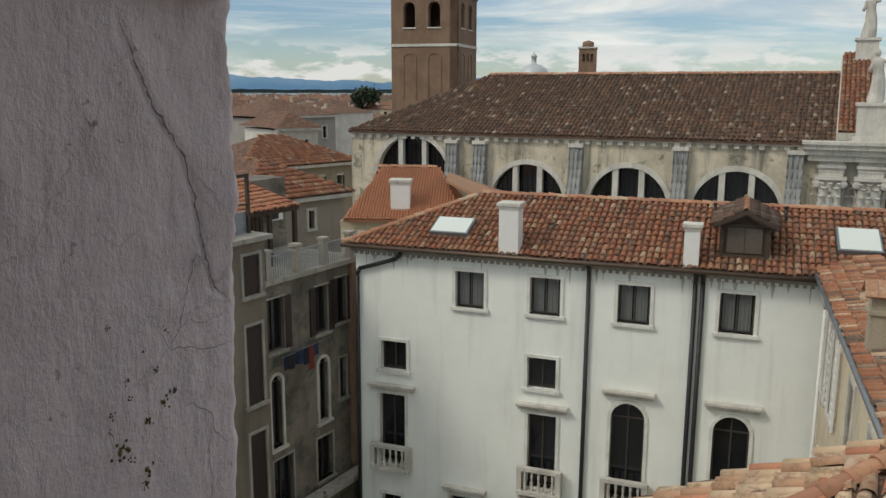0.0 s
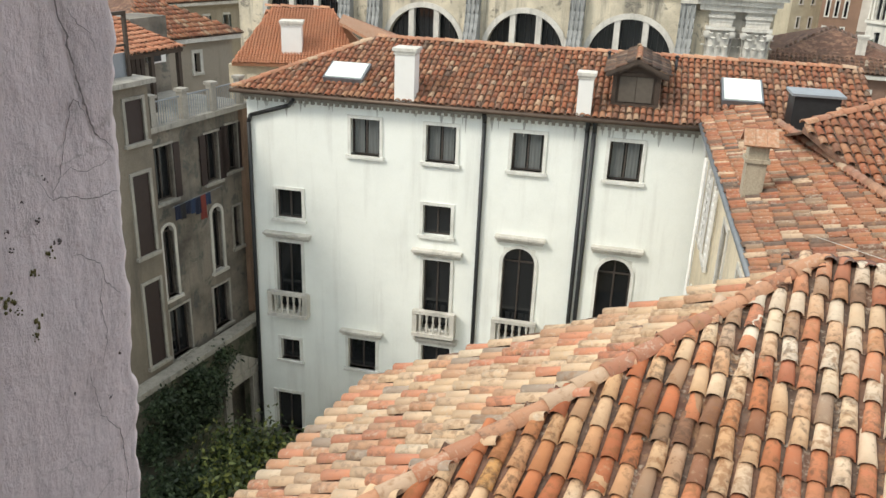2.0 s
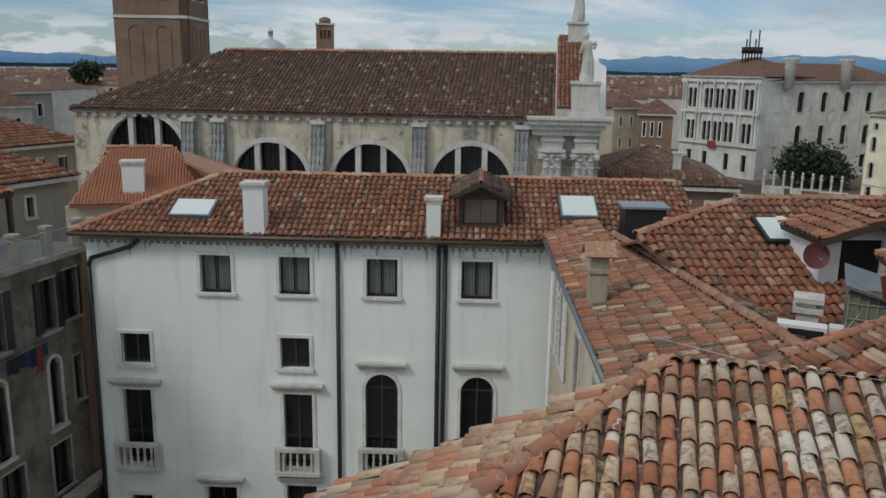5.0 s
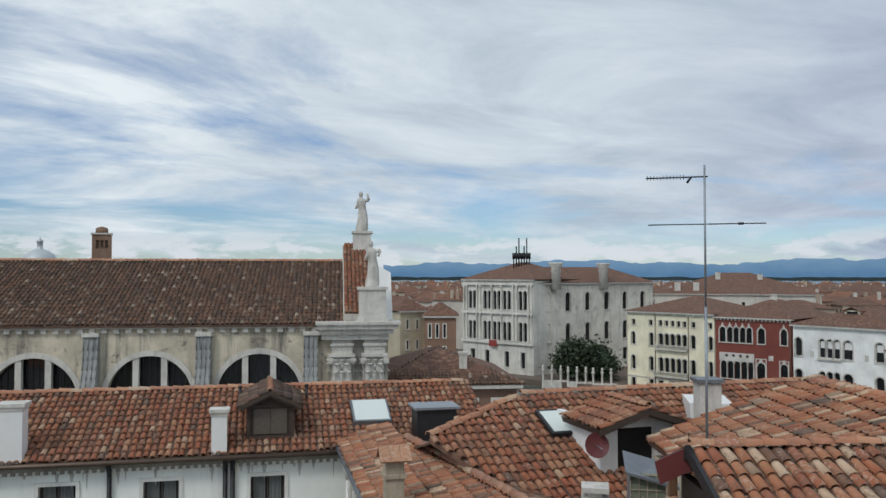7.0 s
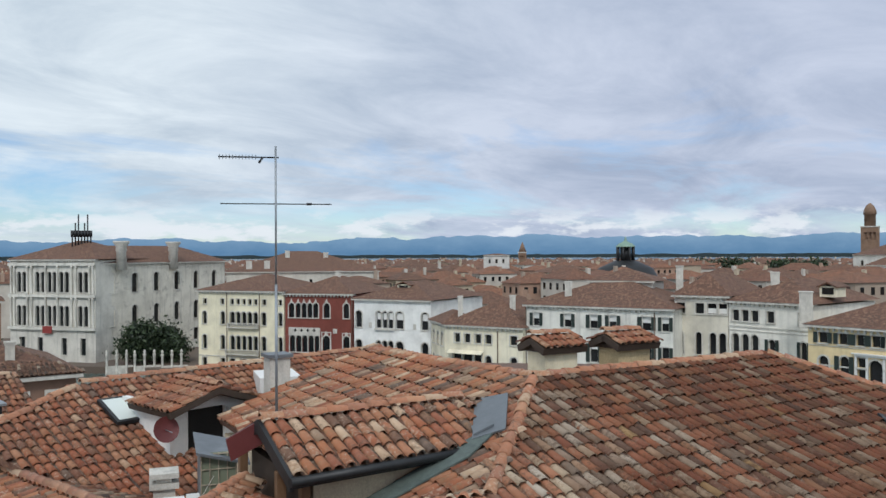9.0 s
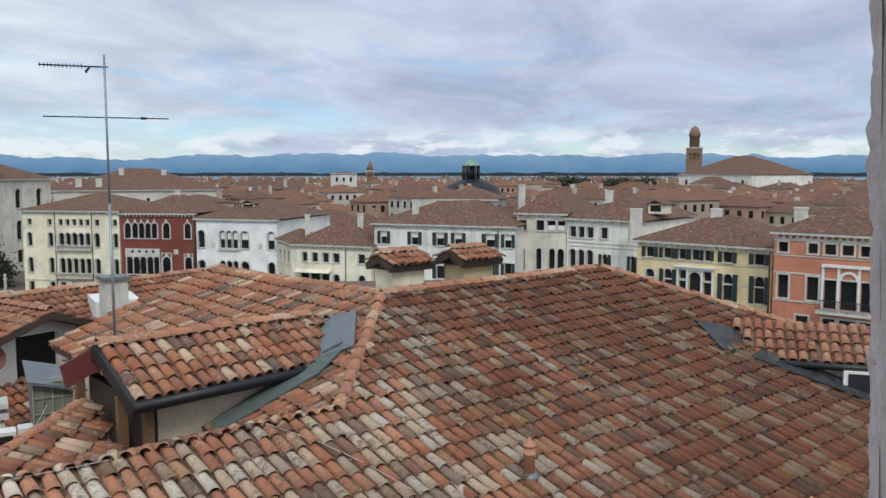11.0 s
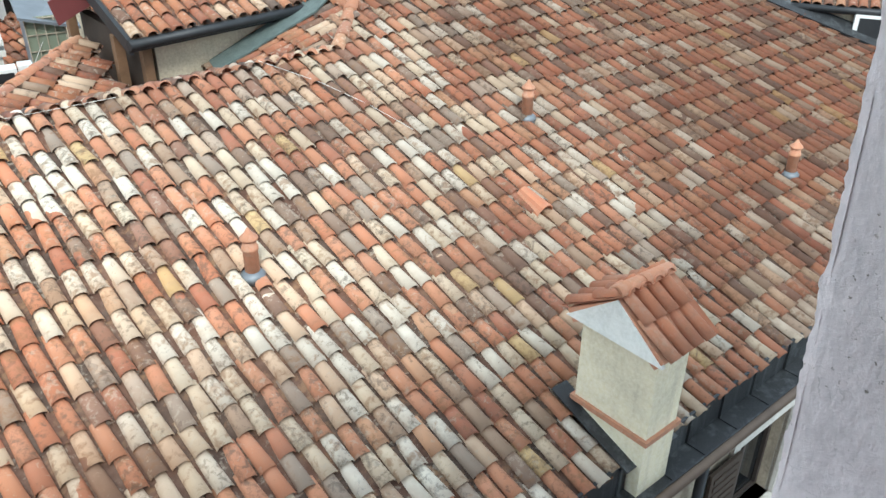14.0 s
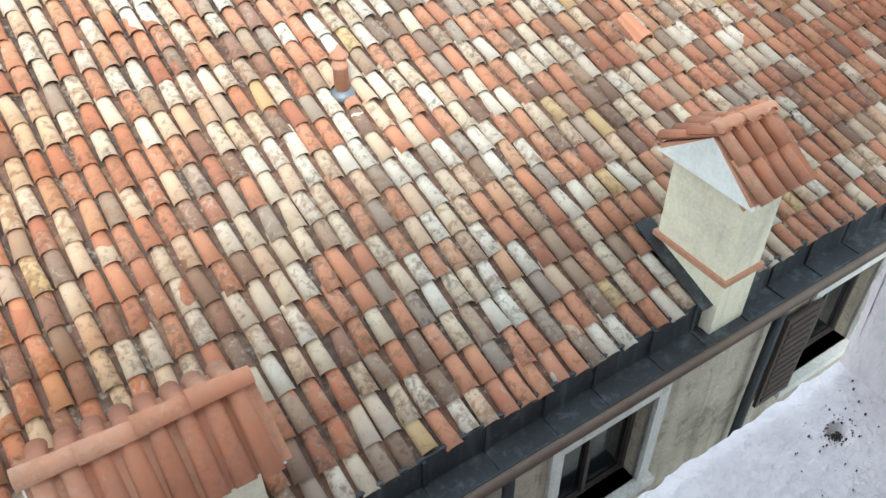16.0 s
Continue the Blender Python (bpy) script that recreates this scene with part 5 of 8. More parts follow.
V, vf, vl = palace("stone_palace", "pale Renaissance stone palace with paired arched windows", 33.7, 168, 38.55, 156, 17.9, 16, "pal_stone",
    [(12.3, 15.9, "round", [x for c in (0.14, 0.36, 0.5, 0.64, 0.86) for x in ((c - 0.056, c - 0.007), (c + 0.007, c + 0.056))]),
     (6.3, 9.9, "round", [x for c in (0.14, 0.36, 0.5, 0.64, 0.86) for x in ((c - 0.056, c - 0.007), (c + 0.007, c + 0.056))]),
     (1.2, 4.2, "plain", [(0.12, 0.18), (0.33, 0.39), (0.61, 0.67), (0.83, 0.89)])], rise=3.4)
palace("stone_palace_flank", "grey rendered flank wing of the stone palace", 38.6, 157, 46.6, 182, 17.2, 14, "flank",
    [(12.0, 15.6, "round", spread(6, 0.02, 0.98, 0.26)), (6.0, 9.6, "round", spread(6, 0.02, 0.98, 0.26)), (1.6, 4.0, "plain", spread(6, 0.02, 0.98, 0.26))], rise=3.2)
def loggia(f, h, ln, a, c, z, n, high=0.75, out=0.5):
    """Stone balcony with balusters across several windows of a palace front."""
    balustrade(f, h, a * ln, c * ln, z, high, out, n)


def band(f, h, s0, s1, z0, z1, out, mat="stone", name="string_course"):
    b = Build()
    f.block(b, s0, s1, z0, z1, 0.001, out)
    return part(name, b, mat, h)


def rain_pipe(f, h, s, z0, z1):
    b = Build()
    b.tube(f.at(s, z0, 0.1), f.at(s, z1, 0.1), 0.07, n=6)
    part("downpipe", b, "copper", h)


def blinds(f, h, spans, z0, z1):
    """White roller blinds half drawn behind the panes."""
    for s0, s1 in spans:
        b = Build()
        f.block(b, s0, s1, z0, z1, -0.29, -0.24)
        part("blind", b, "white_paint", h, "white half-drawn roller blind")


def roof_lucarne(f, h, s, d, z, wd=1.6):
    """Small tiled roof dormer with a dark window."""
    b = Build()
    f.block(b, s, s + wd, z, z + 1.2, d - 2.2, d)
    w = part("dormer", b, "creamy", h)
    b = Build()
    f.block(b, s + 0.3, s + wd - 0.3, z + 0.3, z + 1.05, d, d + 0.04)
    part("pane", b, "glass", w)
    b = Build()
    m_ = s + wd / 2
    b.slab([f.at(s - 0.25, z + 1.15, d + 0.3), f.at(m_, z + 1.7, d + 0.3), f.at(m_, z + 1.7, d - 2.6), f.at(s - 0.25, z + 1.15, d - 2.6)], 0.12)
    b.slab([f.at(m_, z + 1.7, d + 0.3), f.at(s + wd + 0.25, z + 1.15, d + 0.3), f.at(s + wd + 0.25, z + 1.15, d - 2.6), f.at(m_, z + 1.7, d - 2.6)], 0.12)
    part("dormer_roof", b, "far_roof", w)


five = [(0.38, 0.435), (0.448, 0.503), (0.516, 0.571), (0.584, 0.639), (0.652, 0.705)]
sides = [(0.05, 0.1), (0.27, 0.32), (0.746, 0.80), (0.938, 0.985)]
h, f, ln = palace("yellow_palazzo", "pale yellow palazzo with two loggia rows", 44.9, 146, 50.5, 136, 12.6, 16, "yellow",
    [(10.55, 11.45, "small", [(0.06, 0.10), (0.27, 0.31), (0.385, 0.425), (0.455, 0.495), (0.525, 0.565), (0.593, 0.633), (0.66, 0.70), (0.758, 0.80), (0.94, 0.98)]),
     (7.2, 9.33, "round", five + sides), (3.0, 5.35, "round", five + sides), (0.0, 1.5, "plain", [(0.05, 0.1), (0.27, 0.32), (0.38, 0.435), (0.51, 0.57), (0.643, 0.701), (0.78, 0.83), (0.93, 0.98)])])
loggia(f, h, ln, 0.365, 0.715, 6.75, 16)
loggia(f, h, ln, 0.34, 0.72, 2.3, 18)
for k in (0.345, 0.725):
    rain_pipe(f, h, k * ln, -1, 12.5)
band(f, h, 0, ln, 1.75, 1.9, 0.1)
h, f, ln = palace("red_palazzo", "dark red Gothic palazzo with pointed stone windows", 50.6, 136, 55.2, 131, 12.3, 16, "red",
    [(8.65, 11.0, "gothic", [(0.055, 0.137), (0.159, 0.234), (0.245, 0.321), (0.332, 0.408), (0.419, 0.495), (0.574, 0.664), (0.867, 0.947)]),
     (3.1, 5.8, "gothic", [(0.069, 0.148), (0.162, 0.241), (0.255, 0.334), (0.348, 0.427), (0.44, 0.51), (0.559, 0.664), (0.862, 0.952)])])
tp = band(f, h, 0.052 * ln, 0.522 * ln, 5.75, 7.05, 0.09, "stone", "tracery_panel")
# panel is solid; dark crosses paint the shade of its pierced holes
for k in range(4):
    b = Build()
    for da, dz, hw, hh in ((0, 0, 0.10, 0.26), (0, 0, 0.26, 0.10)):
        f.block(b, (0.155 + k * 0.093) * ln + da - hw, (0.155 + k * 0.093) * ln + da + hw, 6.6 + dz - hh, 6.6 + dz + hh, 0.091, 0.1)
    part("quatrefoil", b, "dim", tp, "dark cross painted as the shade of a pierced quatrefoil")
loggia(f, h, ln, 0.27, 0.53, 2.2, 9, 0.85)
for a0, a1, z0_, z1_ in ((0.54, 0.685, 2.3, 6.3), (0.845, 0.97, 3.0, 6.2)):
    for q0, q1, w0, w1 in ((a0, a0 + 0.012, z0_, z1_), (a1 - 0.012, a1, z0_, z1_), (a0, a1, z1_, z1_ + 0.12)):
        band(f, h, q0 * ln, q1 * ln, w0, w1, 0.08, "stone", "window_frame")
band(f, h, 0.71 * ln, 0.77 * ln, 6.2, 6.95, 0.06, "stone", "relief_panel")
rain_pipe(f, h, 0.99 * ln, -1, 12.2)
trio = [(0.02, 0.105), (0.296, 0.362), (0.377, 0.445), (0.455, 0.522), (0.555, 0.656), (0.884, 0.97)]
h, f, ln = palace("white_canal_house", "bright white canal house with round arched windows", 55.3, 128, 60.6, 121, 11.75, 18, "bright",
    [(7.62, 10.17, "round", trio), (3.5, 5.7, "round", trio)], dent=False)
blinds(f, h, [(a * ln + 0.1, c * ln - 0.1) for a, c in trio[1:]], 8.9, 9.9)
band(f, h, 0.28 * ln, 0.54 * ln, 7.3, 7.5, 0.3, "stone", "balcony_sill")
roof_lucarne(f, h, 0.40 * ln, -4.0, 12.9, 2.2)
for k in (0.2, 0.78):
    band(f, h, k * ln, k * ln + 0.5, 7.6, 8.4, 0.05, "stone", "relief_panel")
h, f, ln = palace("cream_house", "low cream canal house with square windows", 61.6, 112.5, 67.0, 107, 9.0, 14, "creamy",
    [(6.9, 8.1, "plain", [(0.13, 0.20), (0.26, 0.335), (0.40, 0.475), (0.53, 0.61), (0.845, 0.93)]), (4.32, 5.37, "plain", [(0.11, 0.22), (0.24, 0.36), (0.38, 0.48)]), (3.6, 5.3, "round", [(0.53, 0.61), (0.845, 0.93)])], rise=3.4)
b = Build()
b.slab([f.at(0.06 * ln, 5.9, 0.05), f.at(0.51 * ln, 5.9, 0.05), f.at(0.51 * ln, 5.5, 0.9), f.at(0.06 * ln, 5.5, 0.9)], 0.05)
part("awning", b, "creamy", h, "pale cloth awning")
rain_pipe(f, h, 0.69 * ln, 0, 8.9)
palace("cream_house_flank", "narrow cream side front with arched windows", 60.65, 119.5, 61.58, 112.7, 9.1, 5, "creamy",
    [(6.2, 8.0, "round", [(0.14, 0.28), (0.44, 0.58), (0.74, 0.88)]), (3.0, 4.6, "round", [(0.14, 0.28), (0.44, 0.58), (0.74, 0.88)])], rise=1.6)
ups = [(0.056, 0.102), (0.28, 0.33), (0.461, 0.514), (0.59, 0.64), (0.806, 0.863), (0.93, 0.975)]
h, f, ln = palace("shuttered_house", "pale house with dark green shutters", 67.2, 108, 77.1, 101, 12.0, 15, "palegrey",
    [(9.55, 11.2, "shut", ups), (5.3, 7.6, "shut", ups), (1.6, 3.6, "plain", ups)], rise=3.0)
blinds(f, h, [(a * ln, c * ln) for a, c in ups], 10.45, 11.2)
blinds(f, h, [(a * ln, c * ln) for a, c in ups[:4]], 6.9, 7.6)
for k in (0.005, 0.885):
    rain_pipe(f, h, k * ln, 0, 11.9)
h, f, ln = palace("grey_canal_house", "beige grey canal house with arched windows", 77.2, 105, 80.6, 103, 13.5, 15, "greyb",
    [(11.55, 12.8, "plain", [(0.04, 0.20), (0.40, 0.56), (0.62, 0.79), (0.83, 0.98)]), (6.6, 9.3, "round", [(0.06, 0.17), (0.40, 0.51), (0.66, 0.78), (0.83, 0.96)])])
blinds(f, h, [(a * ln, c * ln) for a, c in ((0.62, 0.79), (0.83, 0.98))], 11.6, 12.2)
band(f, h, 0, ln, 13.0, 13.2, 0.1)
h, f, ln = palace("white_arcade_house", "off-white canal house with triple arched window", 80.65, 103, 85.7, 98, 13.0, 15, "whiteb",
    [(10.9, 12.2, "plain", [(0.04, 0.13), (0.16, 0.25), (0.28, 0.37), (0.47, 0.56), (0.84, 0.94)]), (6.6, 9.4, "round", [(0.04, 0.13), (0.16, 0.25), (0.28, 0.37)]), (6.2, 9.0, "roundshut", [(0.49, 0.57), (0.86, 0.93)])])
band(f, h, 0, ln, 10.2, 10.35, 0.09)
band(f, h, 0, ln, 9.75, 9.87, 0.07)
roof_lucarne(f, h, 0.9 * ln, -3.5, 13.9, 1.9)
tops = [(0.075, 0.139), (0.215, 0.277), (0.335, 0.386), (0.435, 0.493), (0.526, 0.574), (0.662, 0.727), (0.881, 0.948)]
h, f, ln = palace("ochre_canal_house", "yellow canal house with dark shutters", 85.4, 90, 94.0, 84, 11.5, 12, "yel2",
    [(10.0, 11.05, "shut", tops), (6.2, 8.72, "round", [(0.075, 0.146)]), (6.2, 8.85, "roundshut", [(0.222, 0.286), (0.667, 0.736), (0.888, 0.955)]),
     (7.95, 8.85, "plain", [(0.342, 0.396), (0.525, 0.585)]), (5.2, 7.75, "plain", [(0.342, 0.396), (0.525, 0.585)]), (5.2, 8.75, "round", [(0.415, 0.505)])])
for q0, q1, z0_, z1_, o_ in ((0.325, 0.60, 9.0, 9.2, 0.2), (0.31, 0.615, 9.2, 9.32, 0.35), (0.325, 0.338, 5, 9.0, 0.1), (0.398, 0.412, 5, 9.0, 0.1), (0.508, 0.522, 5, 9.0, 0.1), (0.588, 0.60, 5, 9.0, 0.1)):
    band(f, h, q0 * ln, q1 * ln, z0_, z1_, o_, "white_paint", "window_frame")
for q0, q1 in ((0, 0.32), (0.605, 1.0)):
    band(f, h, q0 * ln, q1 * ln, 7.75, 7.9, 0.05, "stone")
band(f, h, 0, ln, 9.7, 9.78, 0.06)
rain_pipe(f, h, 0.985 * ln, 0, 11.4)
mids = [(0.417, 0.515), (0.545, 0.672), (0.70, 0.785)]
h, f, ln = palace("orange_canal_house", "terracotta pink canal house with white trims", 94.1, 81, 101.5, 78, 13.3, 12, "orange",
    [(11.7, 12.6, "plain", [(0.037, 0.115), (0.28, 0.357), (0.413, 0.501), (0.548, 0.637), (0.687, 0.777), (0.86, 0.94)]), (7.5, 9.6, "plain", [(0.04, 0.129), (0.28, 0.374)]), (6.9, 9.45, "plain", mids), (4.6, 6.0, "plain", [(0.20, 0.30)] + mids)])
for z0_, z1_ in ((11.35, 11.45), (9.75, 9.9), (7.2, 7.35), (12.75, 13.0)):
    band(f, h, 0, ln * (0.40 if z0_ in (9.75, 7.2) else 1), z0_, z1_, 0.07)
band(f, h, 0.40 * ln, 0.80 * ln, 10.6, 10.85, 0.25, "white_paint", "window_frame")
for q0 in (0.397, 0.52, 0.677, 0.787):
    band(f, h, q0 * ln, (q0 + 0.02) * ln, 6.8, 10.6, 0.1, "white_paint", "window_frame")
b = Build()
f.arch(b, 0.6085 * ln, 9.5, 0.60, 0.82, 0, 0.12, 12)
part("arch_trim", b, "white_paint", h)
b = Build()
f.block(b, 0.38 * ln, 0.80 * ln, 6.5, 6.75, 0.0, 0.9)
bal = part("balcony", b, "stone", h)
b = Build()
k = 0.38 * ln
while k < 0.80 * ln:
    f.block(b, k, k + 0.03, 6.75, 7.7, 0.82, 0.85)
    k += 0.14
f.block(b, 0.38 * ln, 0.80 * ln, 7.68, 7.74, 0.80, 0.87)
part("iron_railing", b, "dark_metal", bal)


# ---- roof of the near house: edge, vents, chimneys ----
for nm_, p_, z_, dp_, dz_ in (("box_gutter", 2.86, 13.2, 0.34, 0.02), ("gutter_back", 3.14, 13.22, 0.03, 0.36), ("gutter_lip", 2.86, 13.22, 0.02, 0.06)):
    b = Build()
    b.box(qp(-4.6, p_, z_), U * 27, N * dp_, UP * dz_)
    part(nm_, b, "lead_dark", near, "soot-black lead gutter sheet")
rg_ = random.Random(8)
q_ = -4.3
while q_ < 15:
    b = Build()
    b.box(qp(q_, 3.115, 13.225), U * 0.035, N * 0.026, UP * 0.34)
    b.box(qp(q_, 2.885, 13.221), U * 0.035, N * 0.25, UP * 0.012)
    part("gutter_seam", b, "lead_dark", near)
    q_ += 0.62 + rg_.uniform(-0.09, 0.09)

b = Build()
b.tube(qp(-4.6, 2.84, 13.22), qp(22.4, 2.84, 13.22), 0.06)
part("gutter", b, "copper", near)
for q in (-1.4, 2.55, 6.0, 9.6):
    b = Build()
    b.tube(qp(q, 2.9, 13.2), qp(q, 2.95, 0.2), 0.055, n=10)
    part("downpipe", b, "dark_metal", near)
for s0, s1, z0, z1 in nh:
    w = window(nf, near, s0, s1, z0, z1, "plain", 0.14, 0.22)
    if s0 > 10:
        for a in (s0 - 0.62, s1 + 0.04):
            b = Build()
            nf.block(b, a, a + 0.58, z0, z1, 0.06, 0.1)
            for k in range(12):
                sb = Build()
                nf.block(sb, a + 0.06, a + 0.52, z0 + 0.08 + k * 0.115, z0 + 0.14 + k * 0.115, 0.1, 0.115)
                part("shutter_slat", sb, "wood_dark", w)
            part("shutter", b, "wood_dark", w)


def gabled_chimney(q0, q1, p0, p1, z0, z1, rise, label, over=0.13, body="chimney_cream", low=13.4, row=0.36):
    """Plastered chimney with a small tiled gable; ridge along q."""
    c = thing("chimney", qp((q0 + q1) / 2, (p0 + p1) / 2, z0), label, "chimney", "gabled chimneys")
    b = Build()
    b.box(qp(q0, p0, z0), U * (q1 - q0), N * (p1 - p0), UP * (z1 - z0))
    part("shaft", b, body, c)
    b = Build()
    b.box(qp(q0 - 0.035, p0 - 0.035, low), U * (q1 - q0 + 0.07), N * (p1 - p0 + 0.07), UP * 0.055)
    part("brick_band", b, "clay_new", c)
    b = Build()
    b.box(qp(q0 - 0.03, p0 - 0.03, z1 - 0.07), U * (q1 - q0 + 0.06), N * (p1 - p0 + 0.06), UP * 0.07)
    part("brick_band", b, "clay_new", c)
    pm = (p0 + p1) / 2
    for q in (q0 - over - 0.012, q1 + over - 0.038):
        b = Build()
        i = [qp(q, p0 - over, z1 + 0.0), qp(q, p1 + over, z1 + 0.0), qp(q, pm, z1 + rise + 0.06)]
        e = U * 0.05
        b.face(*i)
        b.face(*[x + e for x in reversed(i)])
        for k in range(3):
            b.face(i[k], i[k] + e, i[(k + 1) % 3] + e, i[(k + 1) % 3])
        part("gable", b, "pale_trim", c, "white weathered gable board")
    half = pm - p0 + over
    sl = (rise) / half
    ln = q1 - q0 + 2 * over
    hyp = math.hypot(half, rise)
    for sgn, pe in ((1, p0 - over), (-1, p1 + over)):
        pol = [(0, 0), (ln, 0), (ln, hyp), (0, hyp)]
        roof_plane(c, qp(q0 - over, pe, z1 + 0.06), qp(q1 + over, pe, z1 + 0.06), N * sgn, sl, pol, kind="clay_new", pan="clay_new", w=0.165, L=row, seed=int(q0 * 31) + 70, deck="clay_new", jitter=0.7)
    caps(c, qp(q0 - over, pm, z1 + rise + 0.12), qp(q1 + over + 0.08, pm, z1 + rise + 0.12), 0.08, 0.33, "clay_new", 5)
    return c


gabled_chimney(4.99, 5.44, 3.0, 3.84, 13.05, 14.86, 0.36, "cream plastered chimney with a tiled gable at the roof edge", 0.11, low=13.88)
gabled_chimney(-0.45, 0.62, 3.06, 3.64, 13.05, 14.74, 0.30, "squat cream chimney under a broad new tile cap", row=0.5)
b = Build()
v_ = (N + UP * SL).normalized()
b.box(qp(4.86, 3.05, zs(3.05) + 0.11), U * 0.21, v_ * 1.05, (U.cross(v_)) * 0.02)
b.box(qp(5.48, 3.05, zs(3.05) + 0.11), U * 0.14, v_ * 1.15, (U.cross(v_)) * 0.02)
part("lead_flashing", b, "lead_dark", near, "grey lead flashing round the chimney")


def vent(q, p, h=0.52, r=0.075):
    """Terracotta vent pipe with a conical cap standing on the tiles."""
    z = zs(p) + 0.02
    c = thing("vent_pipe", qp(q, p, z), "orange terracotta vent pipe standing on the tiles", "vent pipe", "vent pipes on the near roof")
    b = Build()
    b.lathe(qp(q, p, z), [(r, 0), (r, h * 0.62), (r * 1.12, h * 0.63), (r * 1.12, h * 0.7), (r * 0.95, h * 0.71), (r * 0.95, h * 0.86)], 14)
    part("pipe", b, "clay_new", c)
    b = Build()
    b.lathe(qp(q, p, z + h * 0.86), [(r * 1.25, 0), (r * 1.2, 0.02), (r * 0.5, 0.07), (r * 0.3, 0.1), (0.01, 0.12)], 14)
    part("cap", b, "clay_new", c)
    b = Build()
    b.lathe(qp(q, p, z - 0.02), [(r * 1.7, 0), (r * 1.7, 0.07), (r * 1.05, 0.11)], 12)
    part("collar", b, "lead", c)


vent(3.08, 6.49)
vent(7.73, 7.30)
vent(10.72, 4.92)
c = thing("vent_tile", qp(6.59, 5.95, zs(5.95)), "raised clay vent tile open to the front", "vent tile")
b = Build()
for k in range(10):
    a0, a1 = math.pi * k / 10, math.pi * (k + 1) / 10
    for r0, r1, y0, y1 in ((0.13, 0.09, -0.12, 0.3),):
        q = [qp(6.59, 5.95, zs(5.95) + 0.06) + U * (math.cos(a) * r) + v_ * y + (U.cross(v_)) * (math.sin(a) * r * 1.25) for a, r, y in ((a0, r0, y0), (a1, r0, y0), (a1, r1, y1), (a0, r1, y1))]
        b.face(*q, smooth=True)
        q2 = [x - (U.cross(v_)) * 0.02 for x in q]
        b.face(*reversed(q2), smooth=True)
        b.face(q[0], q2[0], q2[1], q[1])
part("hood", b, "clay_new", c)

# ---- dormer room behind the low ridge ----
dr = thing("roof_dormer", qp(5.4, 12, 15), "low dormer room with tiled roof, cream wall and wooden posts", "dormer")
DG, DRZ, DS = 16.04, 16.04 + 0.36 * 1.3, 0.36
DCs = 1 / math.sqrt(1 + DS * DS)
pol = [(0, 0), (3.25, 0), (3.95, 1.35 / DCs), (0, 1.35 / DCs)]
roof_plane(dr, qp(3.78, 10.70, DG), qp(6.95, 11.0, DG), N, DS, pol, seed=51, kind="tile_mid", w=0.20)
pol = [(0, 0), (4.4, 0), (4.4, 1.4 / DCs), (0, 1.4 / DCs)]
roof_plane(dr, qp(3.78, 13.5, DG - 0.02), qp(8.0, 13.5, DG - 0.02), -N, DS, pol, seed=52)
caps(dr, qp(3.78, 12.07, DRZ + 0.09), qp(7.6, 12.28, DRZ + 0.09), 0.095, seed=8)
b = Build()
b.box(qp(4.2, 11.02, 14.6), U * 2.85 + N * 0.25, N * 0.15, UP * (DG - 14.68))
part("wall", b, "cream", dr)
b = Build()
b.box(qp(4.0, 11.0, 14.6), U * 0.14, N * 2.3, UP * (DG - 14.75))
part("gable_wall", b, "wood_dark", dr)
for q, p in ((3.98, 10.9), (3.75, 11.25), (3.75, 13.1)):
    b = Build()
    b.box(qp(q, p, 14.3), U * 0.13, N * 0.13, UP * (DG - 14.35))
    part("post", b, "wood", dr)
for pe, sg in ((10.66, 1), (13.56, -1)):
    b = Build()
    b.box(qp(3.72, pe, DG - 0.17), N * (1.46 * sg) + UP * (DS * 1.46), U * 0.06, UP * 0.2)
    part("fascia", b, "dark_metal", dr)
b = Build()
b.tube(qp(3.72, 10.63, DG - 0.04), qp(6.98, 10.94, DG - 0.04), 0.07, n=10)
b.box(qp(3.76, 10.72, DG - 0.16), U * 3.2 + N * 0.3, N * 0.03, UP * 0.14)
part("gutter", b, "dark_metal", dr)
b = Build()
b.box(qp(3.42, 12.42, 15.94), U * 0.42 + UP * 0.26 - N * 0.2, UP * 0.34 - U * 0.08, N * 0.04)
part("panel", b, "maroon", dr, "maroon painted sheet")
b = Build()
b.slab([qp(q_, p_, zf(q_) + 0.15) for q_, p_ in ((6.8, 10.95), (7.25, 10.68), (8.1, 11.85), (7.7, 12.3))], 0.03)
b.slab([qp(q_, p_, zf(q_) + 0.19) for q_, p_ in ((6.86, 11.0), (7.2, 10.95), (7.35, 11.25), (7.0, 11.3))], 0.03)
part("valley_flashing", b, "lead", near, "grey lead valley sheet")
b = Build()
b.slab([qp(q_, p_, zf(q_) + 0.14) for q_, p_ in ((4.85, 10.58), (6.5, 10.52), (7.1, 10.8), (6.9, 11.05), (4.95, 11.0))], 0.03)
part("valley_flashing", b, "lead_green", near, "green weathered lead along the dormer wall")

